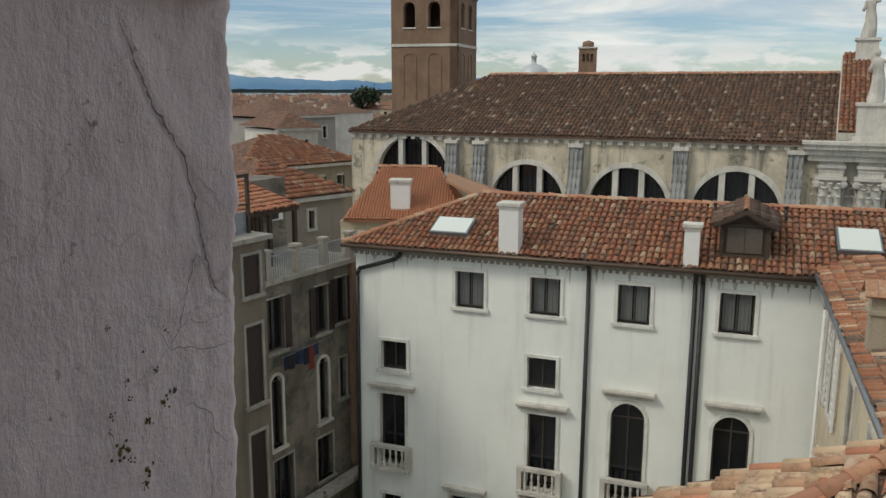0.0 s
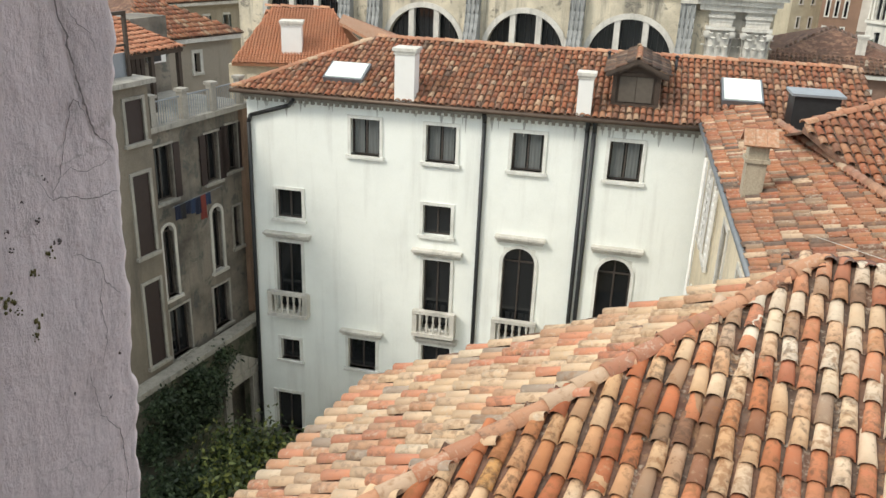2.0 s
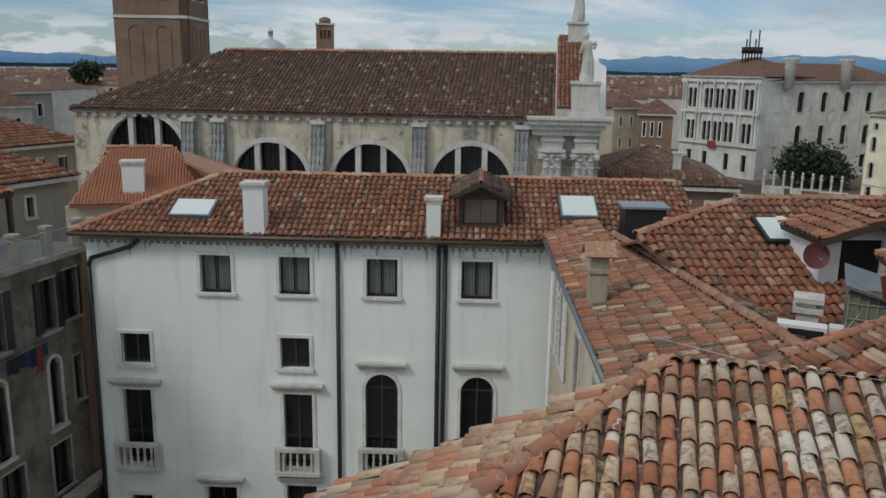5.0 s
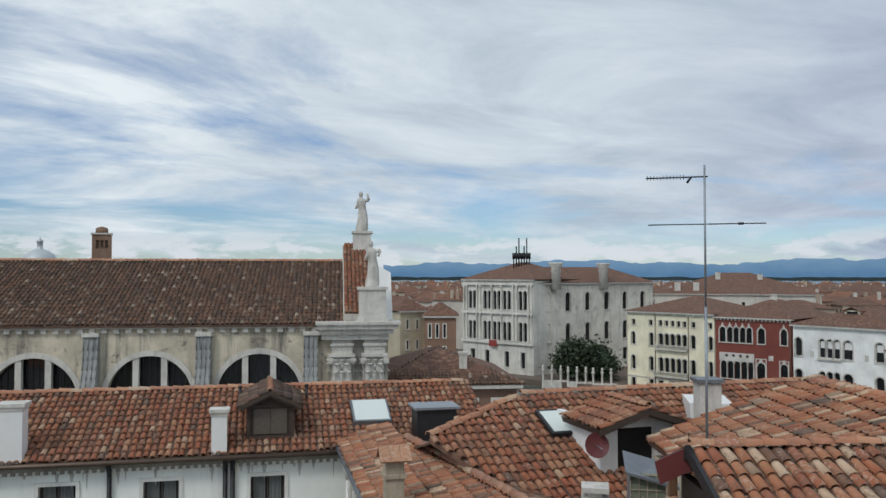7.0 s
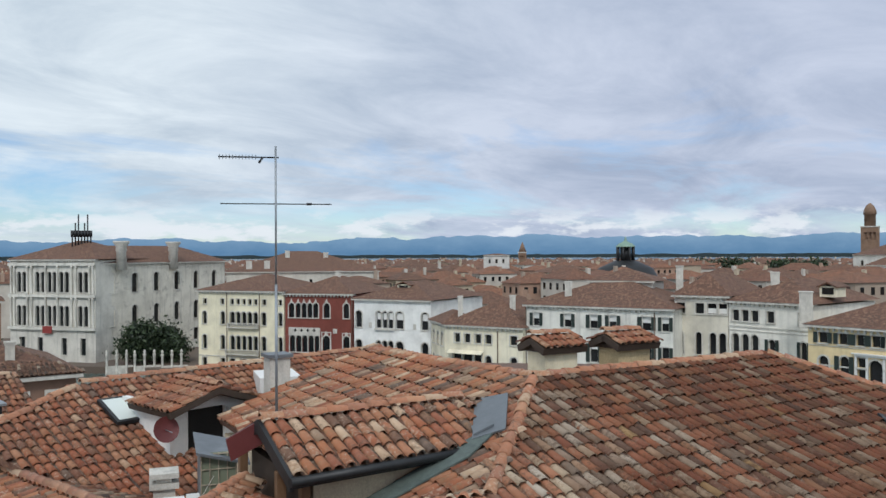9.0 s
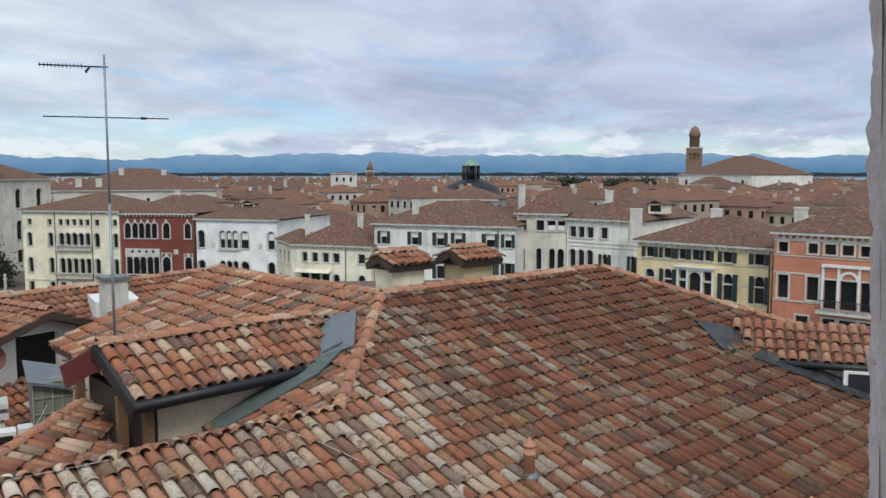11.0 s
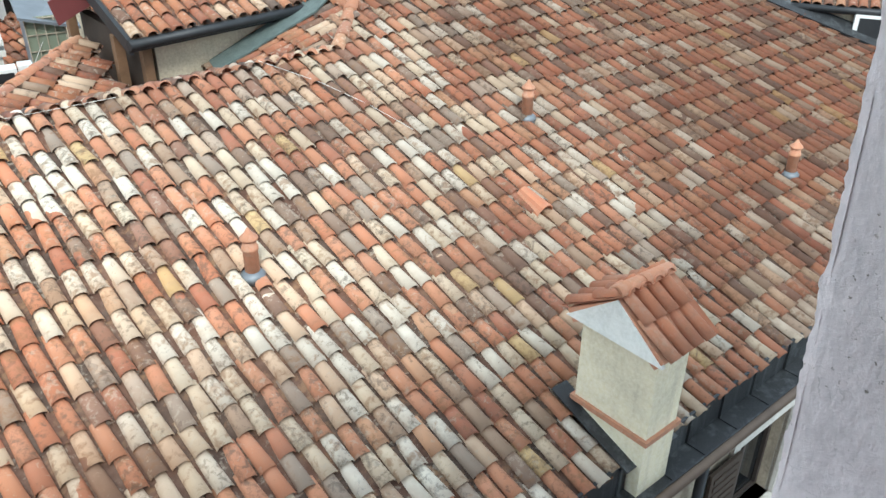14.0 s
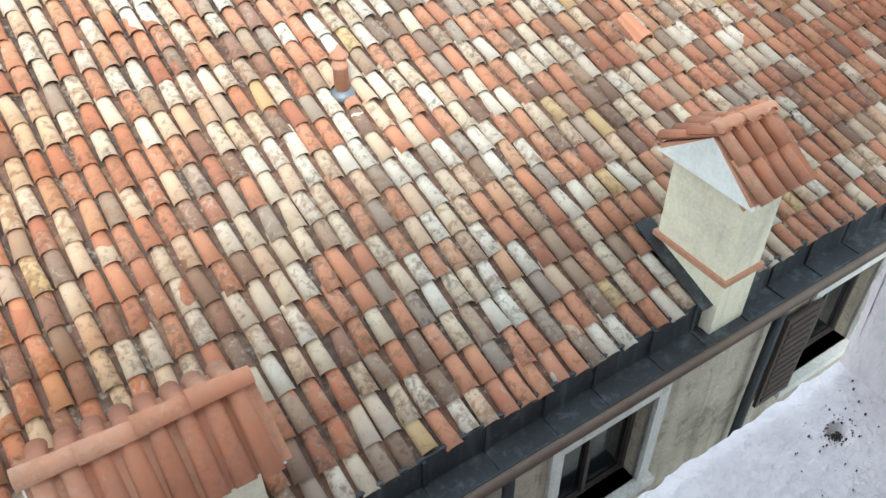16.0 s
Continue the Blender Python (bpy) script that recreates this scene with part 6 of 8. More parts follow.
# short roof that runs up under the dormer from behind the low ridge
gd, gr_ = U * 0.645 + N * 0.764, U * 0.764 - N * 0.645
g0 = qp(2.24, 10.8, 15.66)
roof_plane(near, g0 + gr_ * 0.95 - UP * 0.342, g0 + gr_ * 0.95 - UP * 0.342 + gd * 2.6, -gr_, 0.36, [(-0.7, 0), (1.0, 0), (2.5, 1.01), (-0.7, 1.01)], seed=26, kind="tile_mid", jitter=1.4)
caps(near, g0 - gd * 0.7 + UP * 0.05, g0 + gd * 2.3 + UP * 0.03, 0.08, seed=27)
b = Build()
b.slab([g0 - gd * 0.7 - UP * 0.05, g0 + gd * 2.3 - UP * 0.05, g0 + gd * 2.3 - gr_ * 1.1 - UP * 0.6, g0 - gd * 0.7 - gr_ * 1.1 - UP * 0.6], 0.08)
part("back_slope", b, "pan_dark", near)

# right-hand dormer
d2 = thing("roof_dormer", qp(16.6, 7, 14.5), "tiled dormer with pale wall on the far end of the roof", "dormer")
RG = 15.32
roof_plane(d2, qp(15.3, 8.2, RG), qp(17.0, 5.4, RG), Vector((U * 0.86 + N * 0.51)[:]), 0.42, [(0, 0), (3.28, 0), (3.28, 1.45), (-0.5, 1.45)], seed=61, kind="tile_warm")
b = Build()
dv = (qp(17.0, 5.4, 0) - qp(15.3, 8.2, 0)).normalized()
b.box(qp(15.5, 8.2, 13.9), dv * 3.1, (U * 0.86 + N * 0.51) * 0.12, UP * (RG - 14.02))
part("wall", b, "cream", d2)
b = Build()
b.tube(qp(15.22, 8.2, RG - 0.02), qp(16.95, 5.38, RG - 0.02), 0.07)
part("gutter", b, "dark_metal", d2)
b = Build()
b.slab([qp(14.6, 8.6, zs(8.6) + 0.12), qp(15.25, 8.2, RG + 0.02), qp(15.9, 9.1, RG + 0.45), qp(15.2, 9.6, zs(9.6) + 0.12)], 0.04)
b.slab([qp(15.0, 8.2, zs(8.2) + 0.11), qp(15.4, 8.2, zs(8.2) + 0.2), qp(17.0, 5.4, zs(5.4) + 0.2), qp(16.5, 5.4, zs(5.4) + 0.11)], 0.04)
part("flashing", b, "lead_dark", d2)
ac = thing("air_conditioner", qp(16.15, 6.2, 14.6), "white air conditioner on the dormer wall", "air conditioner")
b = Build()
b.box(qp(16.2, 6.95, 14.75), dv * 0.6, (U * 0.86 + N * 0.51) * -0.28, UP * 0.5)
part("case", b, "white_paint", ac)
b = Build()
b.box(qp(16.2, 6.95, 14.8) + dv * 0.08 - (U * 0.86 + N * 0.51) * 0.281, dv * 0.4, (U * 0.86 + N * 0.51) * -0.012, UP * 0.4)
part("grille", b, "dark_metal", ac)


# chimneys behind the ridge
def pot_chimney(az, d, wd, z0, z1, body, label, rise=0.2):
    o = polar(az, d)
    q0, p0 = o.dot(U), o.dot(N)
    gabled = thing("chimney", qp(q0, p0, z0), label, "chimney", "square chimneys behind the ridge")
    b = Build()
    b.box(qp(q0, p0, z0), U * wd, N * wd * 0.7, UP * (z1 - z0))
    part("shaft", b, body, gabled)
    b = Build()
    b.box(qp(q0 - 0.05, p0 - 0.05, z1), U * (wd + 0.1), N * (wd * 0.7 + 0.1), UP * 0.08)
    part("collar", b, "wood_dark", gabled)
    zz = z1 + 0.1
    half = wd * 0.35 + 0.18
    for sg, pe in ((1, p0 - 0.18), (-1, p0 + wd * 0.7 + 0.18)):
        roof_plane(gabled, qp(q0 - 0.15, pe, zz), qp(q0 + wd + 0.15, pe, zz), N * sg, rise / half, [(0, 0), (wd + 0.3, 0), (wd + 0.3, math.hypot(half, rise)), (0, math.hypot(half, rise))], kind="tile_warm", w=0.17, L=0.25, seed=int(az), deck="wood_dark")
    caps(gabled, qp(q0 - 0.15, p0 + wd * 0.35, zz + rise + 0.06), qp(q0 + wd + 0.15, p0 + wd * 0.35, zz + rise + 0.06), 0.09, 0.33, "ridge", 3)


pot_chimney(68.5, 17.0, 0.85, 14.8, 17.02, "chimney_cream", "cream square chimney with a tiled gable")
pot_chimney(73.5, 17.6, 0.88, 14.8, 17.05, "ochre", "ochre square chimney with a tiled gable")
c = thing("chimney", qp(6.45, 19.3, 13.5), "grey plastered chimney with a slab cap", "chimney")
b = Build()
b.box(qp(6.2, 19.1, 13.5), U * 0.5, N * 0.5, UP * 3.08)
part("shaft", b, "stone", c)
b = Build()
b.box(qp(6.14, 19.04, 16.58), U * 0.62, N * 0.62, UP * 0.08)
part("cap", b, "lead", c)

# antenna
an = thing("tv_antenna", qp(4.19, 12.6, 16.4), "tall metal television mast with two aerials", "antenna")
am = qp(4.19, 12.6, 16.3)
b = Build()
b.tube(am, am + UP * 2.3, 0.022)
b.tube(am + UP * 2.3, am + UP * 4.49, 0.016)
part("mast", b, "zinc", an)
side = Vector((math.cos(radians(50)), -math.sin(radians(50)), 0))
b = Build()
p0 = am + UP * 4.31
b.tube(p0 - side * 0.88, p0 + side * 0.05, 0.011, n=6)
for k in range(12):
    o = p0 - side * (0.86 - k * 0.05)
    b.tube(o - UP * 0.035, o + UP * 0.035, 0.005, n=5)
b.tube(p0 - side * 0.26 - UP * 0.09, p0 - side * 0.2 + UP * 0.0, 0.02, n=6)
part("yagi_aerial", b, "dark_metal", an)
b = Build()
p0 = am + UP * 3.575
b.tube(p0 - side * 0.85, p0 + side * 0.88, 0.009, n=6)
b.tube(p0 + side * 0.48, p0 + side * 0.56, 0.02, n=6)
part("dipole", b, "dark_metal", an)

# loose cables over the tiles
for pts in ([(0.3, 9.45, 16.05), (1.5, 9.35, 16.05), (3.0, 9.3, 16.02)], [(4.9, 9.4, 16.0), (5.4, 8.8, 15.8), (5.75, 8.2, 15.58), (6.0, 7.6, 15.36)], [(2.6, 11.3, 15.6), (2.9, 12.2, 15.5), (3.3, 13.0, 15.6)]):
    cb = Build()
    for a, c in zip(pts, pts[1:]):
        cb.tube(qp(a[0], a[1], zs(a[1]) + 0.11 if a[1] < 9.44 or a[0] > 8 else a[2]), qp(c[0], c[1], zs(c[1]) + 0.11 if c[1] < 9.44 or c[0] > 8 else c[2]), 0.004, n=6, caps=False)
    solo("cable", cb, "stone", "thin white cable lying across the tiles", "cable")


# ---- cream wing of the white palazzo ----
W = Facade((11.2, 23.1), (-0.334, -0.943))
wing = thing("cream_wing", W.at(5, 0, -1.5), "cream rendered wing under an old tiled roof", "house")
cw = [(0.9, 1.75, 10.6, 12.9), (2.7, 3.5, 10.6, 12.9), (5.6, 6.4, 10.4, 12.6), (8.6, 9.4, 10.4, 12.6), (0.9, 1.7, 6.6, 8.8), (5.6, 6.4, 6.6, 8.8), (8.6, 9.4, 6.6, 8.8)]
part("wall", W.wall(0, 13.0, 0, 13.6, cw, 0.4), "cream", wing)
for w_ in cw:
    w = window(W, wing, *w_, "plain", 0.12, 0.2, sash="white_paint")
    if w_[0] < 3:
        for a in (w_[0] - 0.5, w_[1] + 0.03):
            b = Build()
            for k in range(9):
                z = w_[2] + 0.1 + k * 0.24
                W.block(b, a, a + 0.45, z, z + 0.08, 0.1, 0.13)
            W.block(b, a, a + 0.05, w_[2], w_[3], 0.08, 0.14)
            W.block(b, a + 0.42, a + 0.47, w_[2], w_[3], 0.08, 0.14)
            part("shutter", b, "white_paint", w)
b = Build()
b.tube(W.at(-0.2, 13.74, 0.36), W.at(13, 13.74, 0.36), 0.08, n=10)
part("gutter", b, "lead", wing)
b = Build()
b.tube(W.at(0.45, 13.7, 0.3), W.at(0.45, 12.9, 0.12), 0.05)
b.tube(W.at(0.45, 12.9, 0.12), W.at(0.45, 0.1, 0.12), 0.05)
part("downpipe", b, "white_paint", wing)
WS = 0.30
WCs = 1 / math.sqrt(1 + WS * WS)
pol = [(-1.6, 0), (13, 0), (13, 2.95 / WCs), (2.0, 1.75 / WCs), (-1.6, 1.4 / WCs)]
roof_plane(wing, W.at(0, 13.8, 0.32), W.at(13, 13.8, 0.32), -W.n, WS, pol, seed=71, jitter=1.5, kind="tile_mid")
pol = [(1.0, 0), (13, 0), (13, 2.2 / WCs), (1.0, 2.2 / WCs)]
R0, R1 = W.at(2.0, 13.8 + WS * 1.75, 0.32 - 1.75), W.at(13, 13.8 + WS * 2.95, 0.32 - 2.95)
rd = (R1 - R0).normalized()
lat = Vector((-rd.y, rd.x, 0)).normalized()
if lat.dot(W.n) > 0:
    lat = -lat
E0, E1 = R0 + lat * 2.2 - UP * 0.66, R1 + lat * 2.2 - UP * 0.66
ln = (E1 - E0).length
roof_plane(wing, E0, E1, -lat, 0.3, [(0, 0), (ln, 0), (ln, 2.2 / WCs), (0, 2.2 / WCs)], seed=72, jitter=1.4, kind="tile_mid")
caps(wing, R0 + UP * 0.08, R1 + UP * 0.08, seed=12)
b = Build()
W.block(b, 0, 13, 0, 13.3, -5.2, -4.9)
part("back_wall", b, "cream", wing)
b = Build()
W.block(b, 12.7, 13, 0, 13.5, -4.9, -0.42)
part("end_wall", b, "cream", wing)
c = thing("chimney", W.at(7.9, 13.8, -0.1), "weathered stone chimney with a small tiled gable", "chimney")
b = Build()
W.block(b, 7.45, 7.86, 13.4, 15.08, -0.30, 0.1)
part("shaft", b, "chimney_stone", c)
b = Build()
W.block(b, 7.40, 7.91, 14.70, 14.78, -0.35, 0.15)
b.face(W.at(7.45, 15.08, 0.1), W.at(7.86, 15.08, 0.1), W.at(7.655, 15.26, 0.1))
b.face(W.at(7.45, 15.08, -0.3), W.at(7.655, 15.26, -0.3), W.at(7.86, 15.08, -0.3))
part("collar", b, "chimney_stone", c)
for sg, e in ((1, 7.33), (-1, 8.02)):
    for k in range(3):
        b = Build()
        d0 = 0.24 - k * 0.23
        b.slab([W.at(e, 15.1, d0), W.at(e, 15.1, d0 - 0.225), W.at(7.66, 15.38, d0 - 0.225), W.at(7.66, 15.38, d0)], 0.045)
        part("cap_tile", b, "ridge", c)

# ---- steep tiled roof with the white dormer ----
Ea, En = Vector((0.968, -0.25, 0)).normalized(), Vector((0.25, 0.968, 0)).normalized()


def ez(p):
    return 15.8 - 0.38 * (20.7 - p)


def ep(a, p, z):
    return Ea * a + En * p + UP * z


eh = thing("dormer_house", ep(12, 20, 0), "house with a red tiled roof, roof window and white dormer", "house")
ECs = 1 / math.sqrt(1 + 0.38**2)
pol = [(a, (p - 15.5) / ECs) for a, p in ((8.87, 20.7), (18.5, 20.7), (18.5, 15.5), (9.0, 15.5), (7.4, 16.0), (5.77, 19.04))]
roof_plane(eh, ep(0, 15.5, ez(15.5)), ep(18.5, 15.5, ez(15.5)), En, 0.38, pol, seed=81, kind="tile_warm", jitter=1.2)
caps(eh, ep(8.87, 20.7, 15.86), ep(18.5, 20.7, 15.86), seed=14)
caps(eh, ep(5.77, 19.04, ez(19.04) + 0.06), ep(8.87, 20.7, 15.86), seed=15)
b = Build()
b.slab([ep(8.87, 20.7, 15.68), ep(18.5, 20.7, 15.68), ep(18.5, 26, 13.5), ep(9.2, 26, 13.5)], 0.1)
b.slab([ep(5.77, 19.1, ez(19.04) - 0.12), ep(8.87, 20.7, 15.68), ep(9.2, 26, 13.5), ep(6.6, 25.6, 13.4)], 0.06)
part("back_roof", b, "pan_dark", eh)
b = Build()
b.box(ep(6.5, 16.4, 0), Ea * 12, En * 9.4, UP * 13.6)
part("walls", b, "cream", eh)
k = thing("skylight", ep(9.0, 19.8, 15.4), "tilted roof window with pale glass in a dark frame", "skylight")
vE = (En + UP * 0.38).normalized()
nE = Ea.cross(vE)
b = Build()
b.box(ep(8.80, 18.62, ez(18.62)) + nE * 0.10, Ea * 0.74, vE * 1.15, nE * 0.09)
part("frame", b, "dark_metal", k)
b = Build()
b.box(ep(8.88, 18.70, ez(18.70)) + nE * 0.17, Ea * 0.58, vE * 0.97, nE * 0.03)
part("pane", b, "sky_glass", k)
# white dormer
wd = thing("white_dormer", ep(10.3, 17.5, 14.5), "white rendered roof dormer with a dark open doorway", "dormer")
DE = Facade(ep(9.34, 17.15, 0)[:2], Ea[:2])
z0 = 14.35
part("front_wall", DE.wall(0, 2.05, z0, 15.62, [(0.45, 1.45, z0 + 0.12, 15.5)], 0.15), "bright", wd)
b = Build()
DE.block(b, 0.0, 0.15, z0, 15.62, -2.3, -0.151)
part("side_wall", b, "bright", wd)
b = Build()
b.face(DE.at(0, 15.62, 0), DE.at(2.05, 15.62, 0), DE.at(1.025, 16.0, 0))
part("gable", b, "bright", wd)
# no leaf here: a dark sheet paints the unlit inside of the doorway
b = Build()
DE.block(b, 0.45, 1.45, z0 + 0.12, 15.5, -0.22, -0.16)
part("door", b, "dim", wd, "dark sheet painted as the doorway's unlit inside")
for sg, s0_ in ((1, -0.22), (-1, 2.27)):
    e0_, e1_ = DE.at(s0_, 15.56, 0.4), DE.at(s0_, 15.56, -1.6)
    h_ = 1.26
    roof_plane(wd, e0_, e1_, DE.u * sg, 0.34, [(0, 0), (2.0, 0), (2.0, h_ * 1.056), (0, h_ * 1.056)], kind="tile_warm", seed=91 + sg, deck="wood_dark")
caps(wd, DE.at(1.025, 16.06, 0.4), DE.at(1.025, 16.06, -1.6), 0.1, seed=16)
for sg, s0_ in ((1, -0.22), (-1, 2.27)):
    b = Build()
    b.box(DE.at(s0_, 15.44, 0.4), DE.u * (1.26 * sg) + UP * 0.428, DE.n * 0.05, UP * 0.14)
    part("barge_board", b, "wood_dark", wd)
dish = thing("satellite_dish", DE.at(-0.5, 14.9, 0.2), "rusty red satellite dish beside the dormer", "satellite dish")
b = Build()
dc = DE.at(-0.24, 15.2, 0.25)
dn = (EYE + Vector((6, -3, 1)) - dc).normalized()
da = dn.orthogonal().normalized()
db_ = dn.cross(da)
for ring in range(4):
    for k in range(16):
        q = []
        for r_, t_k in ((ring, k), (ring, k + 1), (ring + 1, k + 1), (ring + 1, k)):
            rr = 0.29 * r_ / 4
            an_ = t_k * math.tau / 16
            q.append(dc + (da * math.cos(an_) + db_ * math.sin(an_)) * rr + dn * (rr * rr * 0.7))
        b.face(*q, smooth=True)
part("reflector", b, "maroon", dish)
b = Build()
b.tube(dc, dc + dn * 0.4 - UP * 0.1, 0.012)
b.tube(dc - dn * 0.02, DE.at(0.02, 14.8, -0.3), 0.025)
part("arm", b, "zinc", dish)

# black metal-clad box on the palazzo roof end
bx = thing("roof_turret", A.at(18.6, 14.2, -1), "black roof box with a zinc lid", "roof box")
b = Build()
o_ = polar(30.5, 25.5)
b.box(Vector((o_.x, o_.y, 13.9)), A.u * 1.25, -A.n * 1.0, UP * 1.02)
part("box", b, "dark_metal", bx)
b = Build()
b.box(Vector((o_.x, o_.y, 14.92)) - A.u * 0.1 + A.n * 0.1, A.u * 1.45, -A.n * 1.2, UP * 0.07)
part("lid", b, "zinc", bx)

# palazzo dormer
pd = thing("roof_dormer", A.at(13.3, 14.1, -0.5), "small wooden roof dormer with a tiled gable", "dormer")
b = Build()
A.block(b, 12.66, 14.0, 13.85, 15.05, -1.9, -0.35)
part("body", b, "wood_dark", pd)
for a0, a1, z0_, z1_ in ((12.6, 12.72, 13.8, 15.05), (13.94, 14.06, 13.8, 15.05), (12.72, 13.94, 13.98, 14.1), (12.72, 13.94, 14.95, 15.05)):
    b = Build()
    A.block(b, a0, a1, z0_, z1_, -0.345, -0.27)
    part("frame_board", b, "wood_dark", pd)
for a0 in (12.82, 13.34):
    b = Build()
    A.block(b, a0, a0 + 0.5, 14.14, 14.92, -0.346, -0.31)
    part("shutter", b, "shutter_grey", pd, "greyed wooden shutter leaf")
for sg, s0_ in ((1, 12.38), (-1, 14.28)):
    roof_plane(pd, A.at(s0_, 15.02, -0.05), A.at(s0_, 15.02, -3.4), A.u * sg, 0.46, [(0, 0), (3.35, 0), (3.35, 1.05), (0, 1.05)], kind="tile_dark", pan="pan_dark", seed=55 + sg, deck="wood_dark")
    b = Build()
    b.box(A.at(s0_, 14.93, -0.05), A.u * (0.95 * sg) + UP * 0.437, A.n * 0.05, UP * 0.12)
    part("barge_board", b, "wood_dark", pd)
caps(pd, A.at(13.33, 15.5, -0.05), A.at(13.33, 15.5, -3.4), 0.09, seed=17)
b = Build()
b.face(A.at(12.6, 15.05, -0.3), A.at(14.06, 15.05, -0.3), A.at(13.33, 15.36, -0.3))
part("gable", b, "wood_dark", pd)
for s in (12.35, 14.55):
    vp = thing("vent_pipe", A.at(s, 14.8, -2.6), "thin dark metal vent pipe on the tiles", "vent pipe", "palazzo vents")
    b = Build()
    b.tube(A.at(s, 14.6, -2.6), A.at(s, 15.3, -2.6), 0.05)
    part("pipe", b, "dark_metal", vp)
    b = Build()
    b.tube(A.at(s, 15.3, -2.6), A.at(s, 15.36, -2.6), 0.1, 0.03)
    part("cap", b, "dark_metal", vp)

# units on the low roofs between
for az, d, wdt, hh, lab in ((40.2, 15.2, 0.82, 0.52, "white air conditioning unit with dark fan grille"), (43.4, 15.8, 0.7, 0.3, "low white air conditioning unit")):
    u_ = thing("air_conditioner", polar(az, d, 14.3), lab, "air conditioner")
    o_ = polar(az + 0.7, d, 14.22 if hh > 0.4 else 14.3)
    r_ = Vector((math.cos(radians(42)), -math.sin(radians(42)), 0))
    f_ = Vector((math.sin(radians(42)), math.cos(radians(42)), 0))
    b = Build()
    b.box(o_, r_ * wdt, f_ * 0.32, UP * hh)
    part("case", b, "white_paint", u_)
    b = Build()
    b.box(o_ + r_ * wdt * 0.22 + UP * 0.06 - f_ * 0.012, r_ * wdt * 0.72, f_ * 0.012, UP * (hh - 0.12))
    part("grille", b, "dark_metal", u_)
    b = Build()
    for k in (0.08, wdt - 0.14):
        b.box(o_ + r_ * k - UP * 0.9, r_ * 0.06, f_ * 0.3, UP * 0.9)
    part("stand", b, "zinc", u_)
sc = thing("chimney", polar(42.2, 16.6, 14.2), "small round-shouldered plaster chimney", "chimney")
o_ = polar(42.0, 16.6, 13.6)
b = Build()
b.box(o_, r_ * 0.4, f_ * 0.4, UP * 1.0)
b.box(o_ + UP * 1.12 + r_ * 0.06, r_ * 0.28, f_ * 0.28, UP * 0.1)
part("shaft", b, "stone", sc)
b = Build()
for zc in (1.0, 1.2):
    b.box(o_ + UP * zc - r_ * 0.07 - f_ * 0.07, r_ * 0.54, f_ * 0.54, UP * 0.1)
part("cap", b, "stone", sc)
# glazed lean-to
gl = thing("glass_lantern", qp(3.7, 15, 14.6), "small glazed roof lantern with a lead roof", "roof lantern")
o_ = polar(45.0, 15.6, 14.3)
for k in range(5):
    b = Build()
    b.box(o_ + r_ * (k * 0.155), r_ * 0.016, f_ * 0.03, UP * 1.15)
    part("glazing_bar", b, "chimney_stone", gl)
    b = Build()
    b.box(o_ + UP * (k * 0.28) + f_ * 0.004, r_ * 0.65, f_ * 0.022, UP * 0.016)
    part("glazing_bar", b, "chimney_stone", gl)
b = Build()
b.box(o_ + f_ * 0.035, r_ * 0.64, f_ * 0.02, UP * 1.15)
part("pane", b, "lantern_glass", gl)
b = Build()
b.box(o_ + f_ * 0.06, r_ * 0.65, f_ * 1.1, UP * 1.14)
part("body", b, "lead", gl)
b = Build()
b.box(o_ + UP * 1.15 - f_ * 0.12 - r_ * 0.08, r_ * 0.95 - UP * 0.25, f_ * 1.3 + UP * 0.12, UP * 0.05)
part("roof", b, "lead", gl)
wp = thing("white_parapet", polar(48.2, 22, 15), "white painted flat rooftop parapet", "parapet")
b = Build()
o_ = polar(48.9, 22.5, 13.0)
b.box(o_, r_ * 1.1, f_ * 1.6, UP * 2.75)
part("block", b, "white_paint", wp)

# ---- weathered house on the courtyard, with a terrace ----
FB = Facade((U * -18.78)[:2], N[:2])
grey = thing("weathered_house", FB.at(21.5, 0, -4), "stained grey house with arched windows and roof terrace", "house")
fh = [(19.35, 20.2, 10.3, 12.15), (21.8, 22.5, 10.35, 12.1), (22.95, 23.6, 10.5, 12.2), (19.42, 19.95, 6.85, 9.45), (21.9, 22.42, 6.95, 9.4), (23.1, 23.5, 7.5, 9.1), (19.4, 20.4, 4.5, 6.4), (21.7, 22.6, 4.65, 6.35)]
part("wall", FB.wall(19.0, 24.3, 0, 12.68, fh, 0.4), "grey_wall", grey)
for k, h in enumerate(fh):
    w = window(FB, grey, *h, "arch" if k in (3, 4) else "plain", 0.11 if k in (3, 4) else 0.07, 0.2, stone="stone" if k in (3, 4) else "old_stone")
    if k in (0, 1, 2):
        for a in (h[0] - 0.3, h[1] + 0.01):
            b = Build()
            FB.block(b, a, a + 0.29, h[2], h[3], 0.03, 0.08)
            part("shutter", b, "brown_shutter", w)
b = Build()
FB.block(b, 19.0, 24.3, 12.68, 12.85, -5, 0.22)
part("terrace_slab", b, "old_stone", grey)
for s in (19.3, 20.75, 22.2, 23.7):
    b = Build()
    FB.block(b, s, s + 0.24, 12.85, 13.75, -0.1, 0.14)
    FB.block(b, s - 0.05, s + 0.29, 13.75, 13.85, -0.15, 0.19)
    part("terrace_post", b, "old_stone", grey)
b = Build()
s = 19.1
while s < 24.2:
    FB.block(b, s, s + 0.02, 12.85, 13.6, 0.0, 0.02)
    s += 0.11
FB.block(b, 19.0, 24.2, 13.58, 13.62, -0.01, 0.03)
part("railing", b, "zinc", grey)
b = Build()
